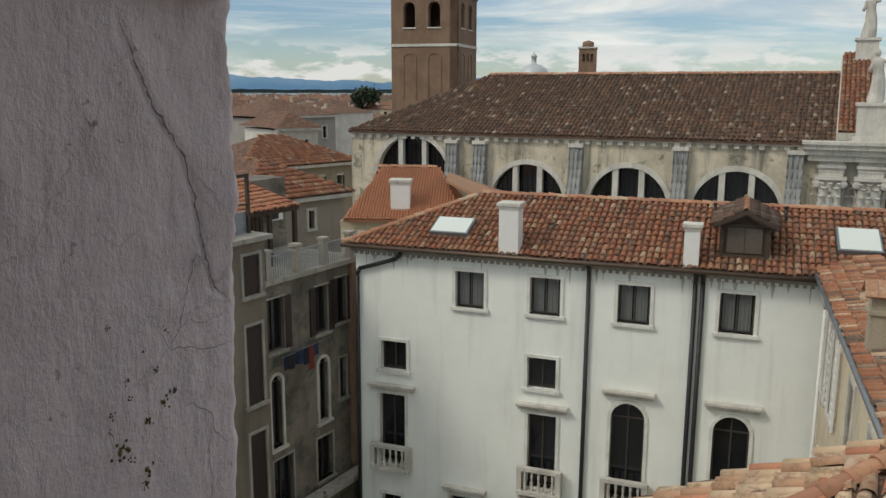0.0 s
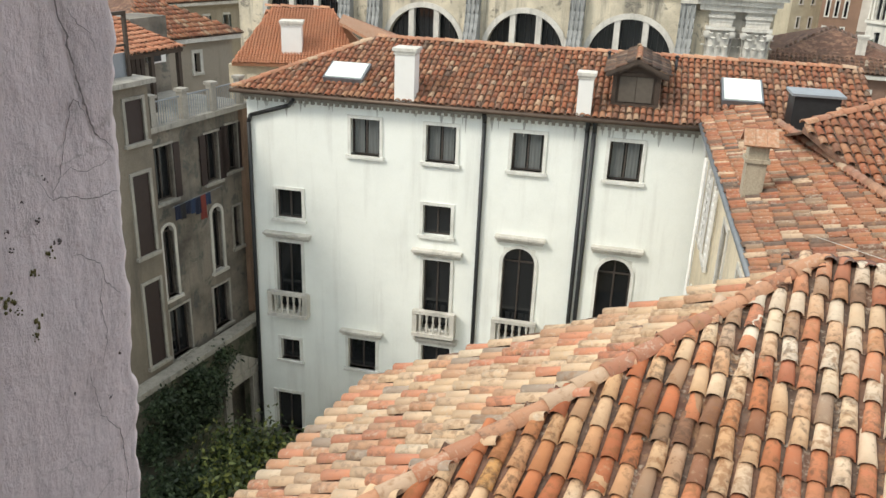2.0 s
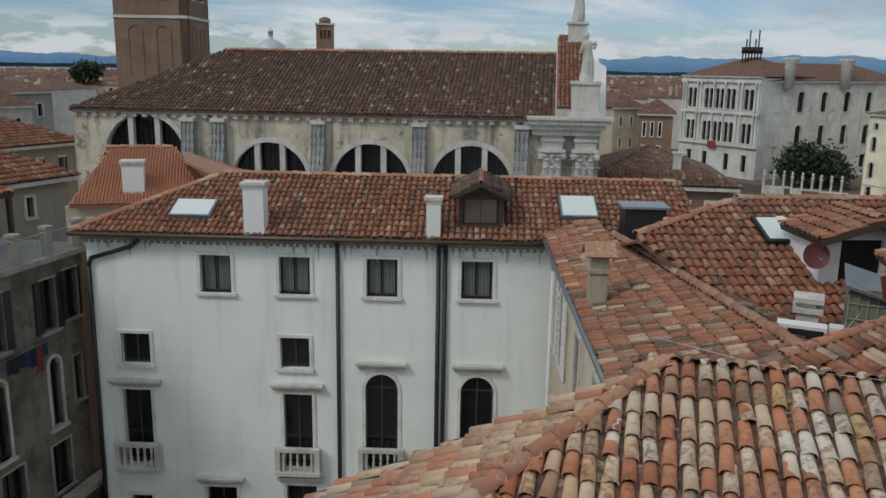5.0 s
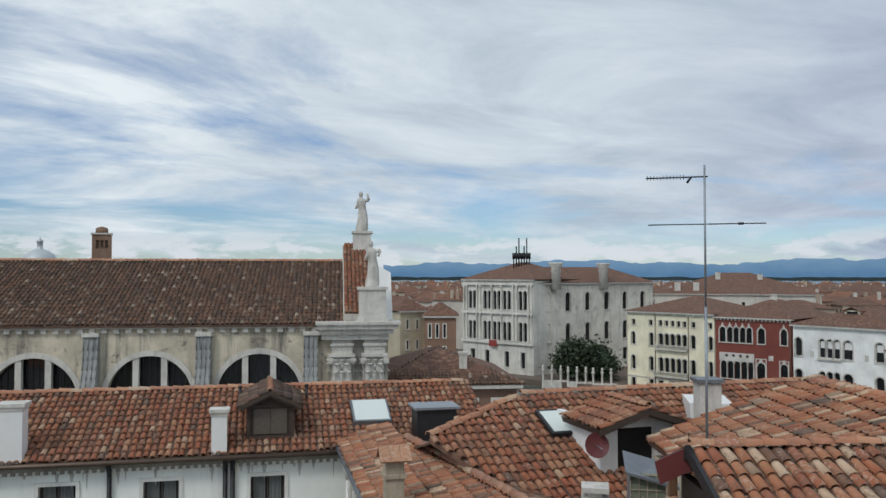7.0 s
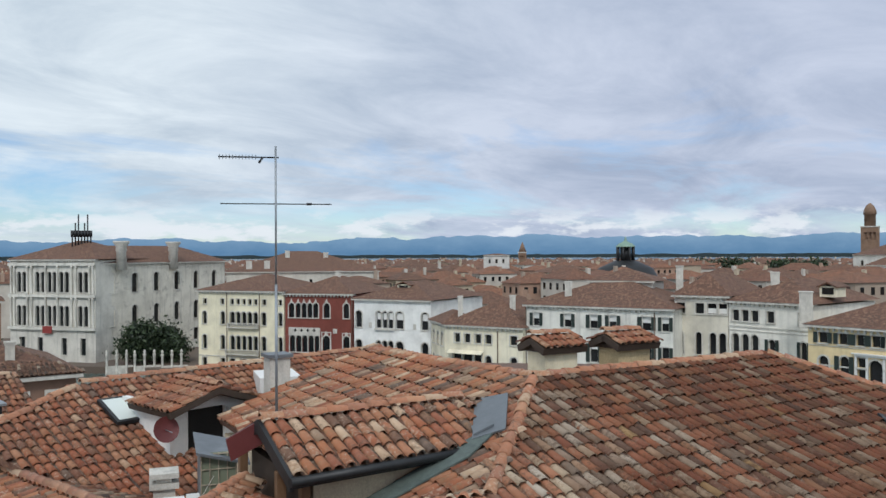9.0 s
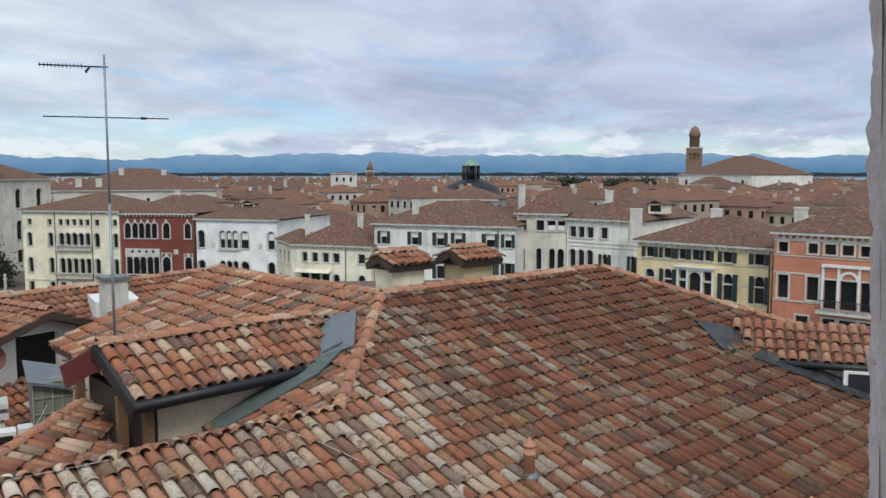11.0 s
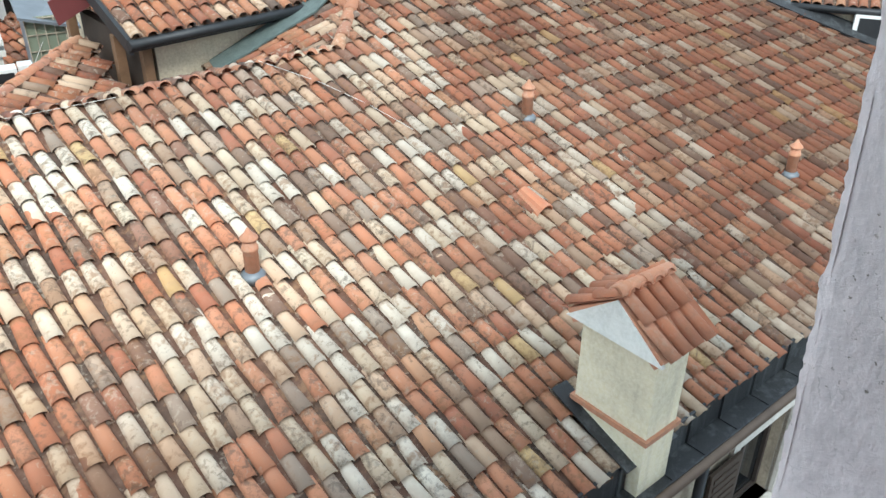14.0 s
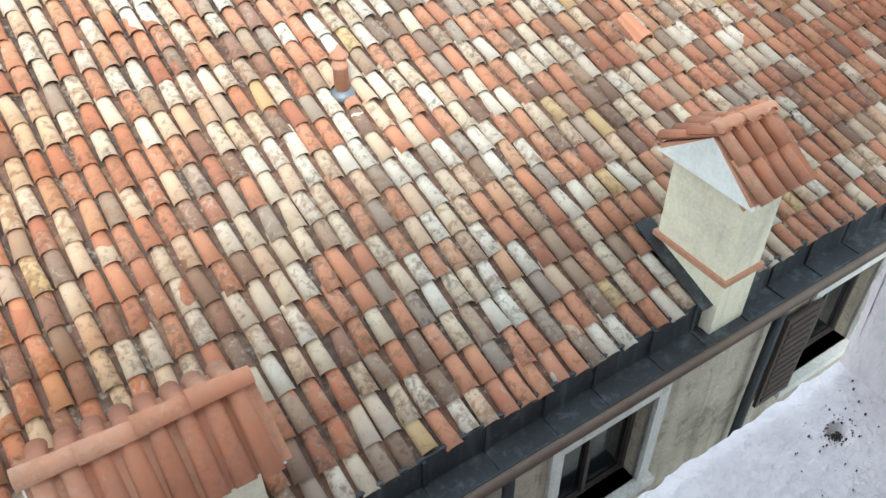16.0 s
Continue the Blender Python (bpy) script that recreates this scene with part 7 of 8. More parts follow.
FB.block(b, 18.6, 24.3, 12.85, 15.2, -5.3, -5.0)
part("terrace_wall", b, "grey_wall", grey)
for s, d in ((19.6, -1.4), (21.0, -1.4), (22.3, -1.4), (19.6, -4.6), (22.3, -4.6)):
    b = Build()
    FB.block(b, s, s + 0.14, 12.85, 14.8, d, d + 0.14)
    part("pergola_post", b, "wood_dark", grey)
roof_plane(grey, FB.at(19.5, 14.85, -1.2), FB.at(22.5, 14.85, -1.2), -FB.n, 0.25, [(0, 0), (3.0, 0), (3.0, 4.2), (0, 4.2)], kind="clay_new", pan="pan", seed=101, deck="wood_dark")
b = Build()
FB.block(b, 22.6, 24.4, 12.85, 15.6, -5.0, -3.6)
part("roof_room", b, "grey_wall", grey)
# added dark boards stand in for the shaded void beneath the pergola roof
b = Build()
for k in range(14):
    FB.block(b, 19.5 + k * 0.22, 19.68 + k * 0.22, 12.85, 14.7, -3.1, -3.05)
part("pergola_screen", b, "wood_dark", grey, "added dark boards standing in for the shade under the pergola")
acu = thing("air_conditioner", FB.at(23.3, 13.9, -3.5), "white air conditioner on the terrace wall", "air conditioner")
b = Build()
FB.block(b, 23.2, 23.9, 14.0, 14.55, -3.58, -3.3)
part("case", b, "white_paint", acu)
b = Build()
FB.block(b, 23.25, 23.65, 14.06, 14.5, -3.299, -3.285)
part("grille", b, "dark_metal", acu)
b = Build()
FB.block(b, 23.72, 24.3, 4.6, 12.66, 0.002, 0.2)
part("brick_pier", b, "brick", grey, "dark brick corner pier")
# laundry
b = Build()
b.tube(FB.at(19.5, 10.22, 0.5), FB.at(22.0, 10.3, 0.5), 0.008, n=5)
solo("clothes_line", b, "zinc", "thin clothes line under the windows", "clothes line")
cols = {"navy": (0.008, 0.012, 0.03), "blue": (0.015, 0.03, 0.07), "redcloth": (0.16, 0.03, 0.022), "black": (0.012, 0.012, 0.014)}
for nm, c_ in cols.items():
    M[nm] = simple(nm + "_cloth", c_, 0.9, 0, 0.3, 8)
for k, (nm, hh) in enumerate((("navy", 0.5), ("black", 0.55), ("navy", 0.45), ("blue", 0.5), ("navy", 0.6), ("redcloth", 0.85), ("blue", 0.4))):
    b = Build()
    s0_ = 19.6 + k * 0.25
    for i in range(5):
        a, c_ = s0_ + i * 0.052, s0_ + i * 0.052 + 0.052
        da_, dc_ = 0.5 + 0.03 * math.sin(i * 1.7 + k), 0.5 + 0.03 * math.sin(i * 1.7 + 1.7 + k)
        b.face(FB.at(a, 10.24 - hh, da_), FB.at(c_, 10.24 - hh, dc_), FB.at(c_, 10.26, 0.5), FB.at(a, 10.26, 0.5))
        b.face(FB.at(a, 10.24 - hh, da_ - 0.012), FB.at(a, 10.26, 0.488), FB.at(c_, 10.26, 0.488), FB.at(c_, 10.24 - hh, dc_ - 0.012))
    solo("hanging_garment", b, nm, {"redcloth": "red garment hanging on the clothes line", "blue": "blue garment hanging on the clothes line"}.get(nm, "dark navy garment hanging on the clothes line"), "laundry", group="laundry on the line")
# neighbour closer by
F2 = Facade((U * -18.45)[:2], N[:2])
# grey-ochre render, darkened in colour because this front lies in shade
M["f2_wall"] = plaster("shaded_render", (0.22, 0.19, 0.15), (0.09, 0.08, 0.068), 1.0, 0.8)
f2 = thing("courtyard_house", F2.at(14, 0, -4), "ochre grey house with brown shutters and stone trims", "house")
h2 = [(s, s + 0.72, z, zz) for s in (18.05, 15.6, 13.2) for z, zz in ((12.6, 13.9), (8.95, 11.6), (5.0, 7.95))]
part("wall", F2.wall(8, 19.05, 0, 14.35, h2, 0.4), "f2_wall", f2)
for h in h2:
    w = window(F2, f2, *h, "plain", 0.1, 0.12, stone="old_stone")
    b = Build()
    F2.block(b, h[0] + 0.02, h[1] - 0.02, h[2], h[3], -0.06, -0.02)
    part("closed_shutter", b, "brown_shutter", w)
b = Build()
F2.block(b, 8, 19.15, 14.35, 14.5, -6, 0.3)
part("eaves_cornice", b, "old_stone", f2)
b = Build()
for s in (16.5, 17.7, 18.8):
    F2.block(b, s, s + 0.1, 14.5, 16.4, -0.5, -0.4)
F2.block(b, 16.0, 18.9, 15.4, 15.46, -0.5, -0.44)
F2.block(b, 16.0, 18.9, 16.3, 16.4, -0.5, -0.4)
part("roof_deck_frame", b, "wood_dark", f2)
b = Build()
F2.block(b, 8, 18.9, 14.5, 15.2, -0.55, -0.5)
part("parapet", b, "zinc", f2)
b = Build()
F2.block(b, 18.7, 19.05, 0, 14.3, -6, -0.42)
part("side_wall", b, "grey_wall", f2)
# garden wall with a portal
gw = thing("garden_wall", FB.at(21, 0, 0.5), "mossy garden wall with a stone portal", "garden wall")
part("wall", FB.wall(15.0, 24.2, 0, 4.45, [(21.3, 22.6, 0, 2.5)], 0.3), "moss_wall", gw)
gw.children[0].matrix_basis = Matrix.Translation(U * 0.75)
FG = Facade((U * -18.03)[:2], N[:2])
b = Build()
FG.block(b, 15.0, 24.25, 4.45, 4.65, -0.4, 0.12)
part("coping", b, "old_stone", gw)
b = Build()
FG.block(b, 20.95, 21.3, 0, 2.6, -0.05, 0.14)
FG.block(b, 22.6, 22.95, 0, 2.6, -0.05, 0.14)
FG.block(b, 20.8, 23.1, 2.6, 2.95, -0.05, 0.25)
b.face(FG.at(20.8, 2.95, 0.2), FG.at(23.1, 2.95, 0.2), FG.at(21.95, 3.7, 0.2))
b.face(FG.at(20.8, 2.95, 0.0), FG.at(21.95, 3.7, 0.0), FG.at(23.1, 2.95, 0.0))
b.face(FG.at(20.8, 2.95, 0.2), FG.at(21.95, 3.7, 0.2), FG.at(21.95, 3.7, 0.0), FG.at(20.8, 2.95, 0.0))
b.face(FG.at(23.1, 2.95, 0.2), FG.at(23.1, 2.95, 0.0), FG.at(21.95, 3.7, 0.0), FG.at(21.95, 3.7, 0.2))
part("portal", b, "old_stone", gw)


# ---- greenery ----
def leafy(name, label, category, clumps, leaf, count, mat, seed, trunk=None, kind=""):
    """Tree or bush: limbs and a crown of many small leaves in uneven clumps."""
    rng = np.random.default_rng(seed)
    base = clumps[0][0]
    t = thing(name, (base[0], base[1], trunk[0] if trunk else base[2]), label, category, kind=kind)
    if trunk:
        b = Build()
        z0_, r0_ = trunk
        foot = Vector((base[0], base[1], z0_))
        fork = foot + UP * (base[2] - z0_) * 0.6
        b.tube(foot, fork, r0_, r0_ * 0.7)
        for c_, r_ in clumps:
            b.tube(fork, Vector(c_), r0_ * 0.45, r0_ * 0.12, 6)
        part("trunk", b, "wood_dark", t)
    per = count // len(clumps)
    cen = np.concatenate([np.array(c_) + rng.normal(0, 1, (per, 3)) * np.array([r_, r_, r_ * 0.75]) * 0.5 for c_, r_ in clumps])
    nrm = rng.normal(0, 1, (len(cen), 3)) + np.array([0, 0, 0.7])
    nrm /= np.linalg.norm(nrm, axis=1)[:, None]
    a = np.cross(nrm, rng.normal(0, 1, nrm.shape))
    a /= np.linalg.norm(a, axis=1)[:, None]
    c2 = np.cross(nrm, a)
    sz = leaf * rng.uniform(0.6, 1.3, len(cen))[:, None]
    pts = np.stack([cen - a * sz, cen + c2 * sz * 0.45, cen + a * sz, cen - c2 * sz * 0.45], 1).reshape(-1, 3)
    me = bpy.data.meshes.new("crown")
    me.from_pydata(pts.tolist(), [], np.arange(len(pts)).reshape(-1, 4).tolist())
    tagged(part("crown", me, mat, t), kind="stuff")
    return t


def leaf_mat(name, cols):
    m, t, b = base_mat(name)
    r = t.nodes.new("ShaderNodeNewGeometry").outputs["Random Per Island"]
    t.links.new(ramp(t, r, [(k / len(cols), c) for k, c in enumerate(cols)], True), b.inputs["Base Color"])
    b.inputs["Roughness"].default_value = 0.6
    return m


M["leaf"] = leaf_mat("bush_leaves", [(0.04, 0.062, 0.013), (0.075, 0.098, 0.019), (0.022, 0.036, 0.010), (0.12, 0.135, 0.025), (0.014, 0.024, 0.008)])
M["leaf_dark"] = leaf_mat("dark_leaves", [(0.022, 0.04, 0.018), (0.035, 0.06, 0.025), (0.015, 0.028, 0.013), (0.045, 0.07, 0.03)])
rngb = random.Random(5)


def bush_clumps(az0, az1, d0, d1, z0, z1, r, n):
    out = []
    for _ in range(n):
        p = polar(rngb.uniform(az0, az1), rngb.uniform(d0, d1), rngb.uniform(z0, z1))
        out.append(((p.x, p.y, p.z), r * rngb.uniform(0.7, 1.2)))
    return out


leafy("garden_tree", "dense green garden tree in the courtyard", "tree", bush_clumps(-9.5, -4.5, 20, 23.5, 1.5, 3.6, 1.0, 26), 0.10, 26000, "leaf", 3, (0.0, 0.14))
leafy("garden_shrub", "dark green shrub against the garden wall", "shrub", bush_clumps(-14, -10, 19, 23, 0.6, 2.6, 1.0, 20), 0.10, 16000, "leaf_dark", 4, (0.0, 0.1))
leafy("climbing_ivy", "dark ivy hanging on the garden wall", "ivy", [((*FG.at(rngb.uniform(17, 21), 0, 0.2)[:2], rngb.uniform(2.2, 4.3)), 0.5) for _ in range(30)], 0.08, 14000, "leaf_dark", 6)


# ---- low orange roof behind the palazzo ----
k0, k1 = polar(-7.2, 36.2), polar(1.2, 35.6)
KF = Facade(k0[:2], (k1 - k0)[:2])
kl = (k1 - k0).length
kh = thing("low_house", KF.at(kl / 2, 0, -3), "low cream house under a bright orange tiled roof", "house")
part("wall", KF.wall(0, kl, 0, 13.3, [(0.5, 1.1, 12.3, 12.9)], 0.35), "cream", kh)
roof_plane(kh, KF.at(-0.2, 13.42, 0.4), KF.at(kl + 0.2, 13.42, 0.4), -KF.n, 0.44, [(0.4, 0), (kl + 0.4, 0), (kl - 0.9, 4.6), (1.6, 4.6)], kind="clay_flat", pan="clay_flat", deck="clay_flat", w=0.13, L=0.2, jitter=0.3, seed=111)
b = Build()
b.slab([KF.at(1.1, 15.2, -3.85), KF.at(kl - 1.1, 15.2, -3.85), KF.at(kl, 13.3, -8), KF.at(0, 13.3, -8)], 0.1)
part("back_roof", b, "clay_new", kh)
caps(kh, KF.at(1.1, 15.33, -3.85), KF.at(kl - 1.1, 15.33, -3.85), seed=21)
chimney(Facade(KF.at(0, 0)[:2], KF.u[:2]), "chimney", "white plastered chimney on the orange roof", 2.2, 0.85, 0.7, 13.2, 14.9, -0.3)
b = Build()
for sg in (1, -1):
    b.slab([KF.at(4.4 + 0.2, 15.05, -1.0), KF.at(6.9, 14.0 + 0.1 * sg, -1.0 + 1.4 * sg), KF.at(7.6, 14.0 + 0.1 * sg, -4.0 + 1.4 * sg), KF.at(4.6, 15.05, -4.2)], 0.12)
part("hipped_dormer", b, "tile_warm", kh)

# ---- church front seen from the side ----
def leaf_blade(b, root, out, side, h, wide):
    """Acanthus leaf: a blade that climbs the bell and curls outward at its tip."""
    prev = None
    for k in range(6):
        t = k / 5
        c = root + UP * (h * math.sin(t * 2.0) / 0.95) + out * (0.04 + 0.26 * t * t)
        w_ = wide * (0.55 + 0.6 * math.sin(t * 2.6)) * (1 - 0.55 * t * t)
        row = (c - side * w_, c + out * 0.05, c + side * w_)
        if prev:
            b.face(prev[0], prev[1], row[1], row[0])
            b.face(prev[1], prev[2], row[2], row[1])
            b.face(prev[0] - out * 0.04, row[0] - out * 0.04, row[1] - out * 0.04, prev[1] - out * 0.04)
            b.face(prev[1] - out * 0.04, row[1] - out * 0.04, row[2] - out * 0.04, prev[2] - out * 0.04)
        prev = row


for s in (27.85, 29.65):
    b = Build()
    CH.block(b, s, s + 1.15, 8, 13.1, 0.0, 0.5)
    CH.block(b, s - 0.04, s + 1.19, 13.1, 13.22, 0.0, 0.58)
    for za, zb, o_, e_ in ((14.55, 14.72, 0.72, 0.16), (14.72, 14.95, 0.5, 0.0), (14.95, 15.15, 0.54, 0.02), (15.15, 15.3, 0.64, 0.08), (15.3, 15.5, 0.52, 0.0)):
        CH.block(b, s - e_, s + 1.15 + e_, za, zb, 0.0, o_)
    pl = part("pilaster", b, "stone", church)
    b = Build()
    CH.block(b, s + 0.04, s + 1.11, 13.22, 14.55, 0.0, 0.48)
    for row, (zr, hr, n_) in enumerate(((13.22, 0.52, 3), (13.62, 0.55, 2), (13.95, 0.45, 3))):
        for k in range(n_):
            leaf_blade(b, CH.at(s + (k + 0.5) * 1.15 / n_, zr, 0.46 + 0.03 * row), CH.n, CH.u, hr, 0.5 / n_)
        for d in (0.15, 0.4):
            for sd, at_ in ((-1, s + 0.04), (1, s + 1.11)):
                leaf_blade(b, CH.at(at_, zr, d), CH.u * sd, CH.n, hr, 0.12)
    for at_ in (s - 0.03, s + 1.18):
        for r_, w_ in ((0.19, 0.06), (0.12, 0.1), (0.05, 0.14)):
            b.tube(CH.at(at_, 14.34, 0.62 - w_), CH.at(at_, 14.34, 0.62 + w_), r_, n=12)
    part("capital", b, "stone", pl, "carved leafy stone capital")
b = Build()
CH.block(b, 29.0, 29.65, 8, 15.5, 0.0, 0.2)
part("recess_panel", b, "old_stone", church)
b = Build()
for za, zb, o_, e_ in ((15.5, 15.8, 0.75, 0.0), (15.8, 16.1, 0.95, 0.25), (16.1, 16.35, 1.2, 0.5), (16.35, 16.5, 1.35, 0.65)):
    CH.block(b, 27.3 - e_ * 0.5, 31.0 + e_, za, zb, -1.0, o_)
part("front_entablature", b, "stone", church)
b = Build()
CH.block(b, 28.4, 31.0, 0, 15.5, -15, -0.01)
part("front_block", b, "church", church)
b = Build()
b.slab([CH.at(28.5, 16.9, 0.5), CH.at(30.2, 16.9, 0.5), CH.at(30.2, 21.0, -7.6), CH.at(28.5, 21.0, -7.6)], 0.5)
part("gable_coping", b, "stone", church)
gs = (21.0 - 16.9) / 8.1
roof_plane(church, CH.at(28.55, 16.95, 0.5), CH.at(30.15, 16.95, 0.5), -CH.n, gs, [(0, 0), (1.6, 0), (1.6, 9.0), (0, 9.0)], kind="tile_warm", seed=121, w=0.24, L=0.4)
b = Build()
b.slab([CH.at(30.25, 16.5, 0.6), CH.at(31.0, 16.5, 0.6), CH.at(31.0, 20.8, -6.9), CH.at(30.25, 20.8, -6.9)], 0.8)
b.slab([CH.at(30.3, 16.5, -0.6), CH.at(31.3, 16.5, -0.6), CH.at(31.3, 19.2, -2.4), CH.at(30.3, 19.8, -2.4)], 0.6)
part("white_pediment", b, "white_paint", church, "pale stone pediment edge")


def statue(at, h, label, arm=1, seed=1):
    """Draped standing figure as one plain carved form."""
    b = Build()
    rr = random.Random(seed)
    prof = [(0.20, 0.0), (0.235, 0.05), (0.21, 0.2), (0.18, 0.38), (0.165, 0.5), (0.15, 0.56), (0.175, 0.66), (0.20, 0.76), (0.15, 0.82), (0.055, 0.845), (0.05, 0.86), (0.085, 0.89), (0.09, 0.94), (0.05, 0.99), (0.01, 1.0)]
    n = 14
    at = Vector(at)
    i = len(b.v)
    for r, z in prof:
        for k in range(n):
            a = k * math.tau / n
            f = 1 + (0.16 * math.sin(a * 5 + z * 3) if z < 0.6 else 0.06 * math.sin(a * 4))
            lean = 0.05 * math.sin(z * 5)
            b.v.append((at.x + (r * f * math.cos(a) * 0.95 + lean) * h * 0.66, at.y + r * f * math.sin(a) * h * 0.56, at.z + z * h))
    for j in range(len(prof) - 1):
        for k in range(n):
            q = (k + 1) % n
            b.f.append((i + j * n + k, i + j * n + q, i + (j + 1) * n + q, i + (j + 1) * n + k))
            b.smooth.append(True)
    sh = at + UP * h * 0.77
    b.tube(sh + CH.u * 0.08 * h, sh + CH.u * 0.17 * h + UP * 0.02 * h, 0.045 * h, 0.035 * h)
    b.tube(sh + CH.u * 0.17 * h + UP * 0.02 * h, sh + CH.u * 0.13 * h + UP * 0.19 * h * arm, 0.035 * h, 0.025 * h)
    b.tube(sh - CH.u * 0.08 * h, sh - CH.u * 0.15 * h - UP * 0.2 * h, 0.045 * h, 0.03 * h)
    return solo("statue", b, "stone", label, "statue", group="statues on the church front")


for (s, d, z0, z1, wd_), (h_, lab, arm) in zip(((29.75, -7.4, 20.5, 21.75, 1.15), (30.1, 0.0, 16.5, 18.25, 1.5)), ((2.6, "weathered stone statue raising an arm on a pedestal", 1), (2.6, "weathered stone statue standing at the roof corner", -0.6))):
    pdst = thing("statue_pedestal", CH.at(s, z0, d), "moulded pale stone statue pedestal", "pedestal", "statue pedestals")
    b = Build()
    CH.block(b, s - wd_ / 2, s + wd_ / 2, z0, z1, d - wd_ / 2, d + wd_ / 2)
    part("die", b, "stone", pdst)
    b = Build()
    CH.block(b, s - wd_ / 2 - 0.1, s + wd_ / 2 + 0.1, z1, z1 + 0.15, d - wd_ / 2 - 0.1, d + wd_ / 2 + 0.1)
    part("cap", b, "stone", pdst)
    b = Build()
    CH.block(b, s - wd_ / 2 - 0.12, s + wd_ / 2 + 0.12, z0, z0 + 0.25, d - wd_ / 2 - 0.12, d + wd_ / 2 + 0.12)
    part("plinth", b, "stone", pdst)
    statue(CH.at(s, z1 + 0.15, d), h_, lab, arm, int(s))

# ---- houses round about ----
palace("brown_house", "brown plastered house under a broad old tiled roof", 27.6, 50, 37.4, 51, 12.15, 11, opaque((0.22, 0.135, 0.10)),
    [(10.35, 11.4, "plain", [(0.14, 0.22), (0.45, 0.53), (0.62, 0.71), (0.83, 0.92)]), (7.6, 9.0, "plain", [(0.14, 0.22), (0.45, 0.53), (0.62, 0.71), (0.83, 0.92)])], rise=1.8, z0=0, dent=False, tile="tile_dark")
for nm, lab, a0, d0, a1, d1, z1, deep, col, rows, rise in (
    ("roof_house", "old house with a wide orange tiled roof", -13.5, 43, -6.9, 47, 13.0, 7, (0.33, 0.29, 0.24), [(11.4, 12.4, "plain", [(0.2, 0.26), (0.6, 0.66)])], 1.9),
    ("long_house", "long low house with small shuttered windows", -13.6, 60, -6.2, 66, 13.1, 8, (0.36, 0.32, 0.25), [(10.9, 12.3, "shut", spread(5, 0.05, 0.95, 0.18))], 2.0),
    ("white_town_house", "small white town house under a tiled roof", -11.2, 88, -8.6, 90, 14.6, 9, (0.62, 0.60, 0.55), [(12.4, 13.6, "plain", spread(2, 0.1, 0.9, 0.25))], 1.6),
    ("grey_town_house", "grey town house with dark windows", -12.2, 105, -7.4, 112, 15.2, 12, (0.33, 0.31, 0.29), [(12.5, 14.0, "plain", spread(4, 0.05, 0.95, 0.25)), (9.5, 11, "plain", spread(4, 0.05, 0.95, 0.25))], 2.2),
    ("white_gable_house", "white house with square windows among the roofs", -15.8, 118, -12.6, 118, 15.6, 12, (0.64, 0.62, 0.58), [(12.8, 14.2, "plain", spread(3, 0.1, 0.95, 0.25))], 2.0),
    ("red_town_house", "tall ochre and red town house", 29.3, 128, 31.0, 130, 13.2, 10, (0.50, 0.44, 0.32), [(10.6, 12.0, "plain", spread(2, 0.1, 0.9, 0.2)), (7.4, 8.8, "plain", spread(2, 0.1, 0.9, 0.2)), (4.2, 5.6, "plain", spread(2, 0.1, 0.9, 0.2))], 2.2),
    ("brick_town_house", "narrow brick town house with bay windows", 31.0, 124, 33.2, 124, 12.6, 10, (0.27, 0.16, 0.11), [(9.6, 11.6, "plain", spread(3, 0.05, 0.75, 0.3)), (6.2, 8.2, "plain", spread(3, 0.05, 0.75, 0.3)), (2.8, 4.8, "plain", spread(3, 0.05, 0.75, 0.3))], 2.0),
    ("broad_palazzo", "broad white palazzo under a red hipped roof", 46.7, 205, 57.0, 205, 14.3, 30, (0.60, 0.58, 0.52), [(11.0, 12.6, "plain", spread(10, 0.02, 0.98, 0.2))], 5.0),
    ("tall_white_house", "tall white house standing over the far roofs", 64.3, 330, 66.1, 330, 17.6, 8, (0.66, 0.65, 0.62), [(14.6, 16.2, "plain", spread(3, 0.1, 0.9, 0.3))], 0.6),
    ("attic_storey", "white attic storey with dark green shutters", 71.6, 112, 75.8, 110, 15.0, 7, (0.58, 0.57, 0.53), [(13.2, 14.4, "shut", [(0.16, 0.3), (0.64, 0.78)])], 1.4)):
    palace(nm, lab, a0, d0, a1, d1, z1, deep, opaque(col), rows, rise=rise, z0=0, dent=False, tile="tile_warm" if d0 < 70 else None)

# hillocks of roofs between: chimneys of the canal houses
for az, d, wd_, z0_, z1_ in ((33.4, 52, 0.5, 12.2, 14.0), (54.0, 140, 0.9, 13, 15.8), (62.5, 114, 0.7, 10, 12.8), (66.1, 112, 0.8, 10, 13.0), (69.9, 108, 0.9, 12, 15.0), (77.3, 110, 0.9, 13.5, 17), (83.2, 104, 1.0, 13, 16.4), (84.9, 94, 1.3, 11, 14.6), (90.1, 92, 1.2, 11, 14.8), (95.2, 84, 1.2, 13, 15.4), (50.6, 214, 1.2, 14, 19.5), (53.2, 214, 1.2, 14, 19.0), (48.0, 206, 1.4, 14, 17.0), (49.2, 206, 1.4, 14, 17.0)):
    o_ = polar(az, d)
    f_ = Facade(o_[:2], (math.cos(radians(az)), -math.sin(radians(az))))
    chimney(f_, "chimney", "pale plastered chimney on a canal house roof", 0, wd_, wd_, z0_, z1_, 0, "stone")

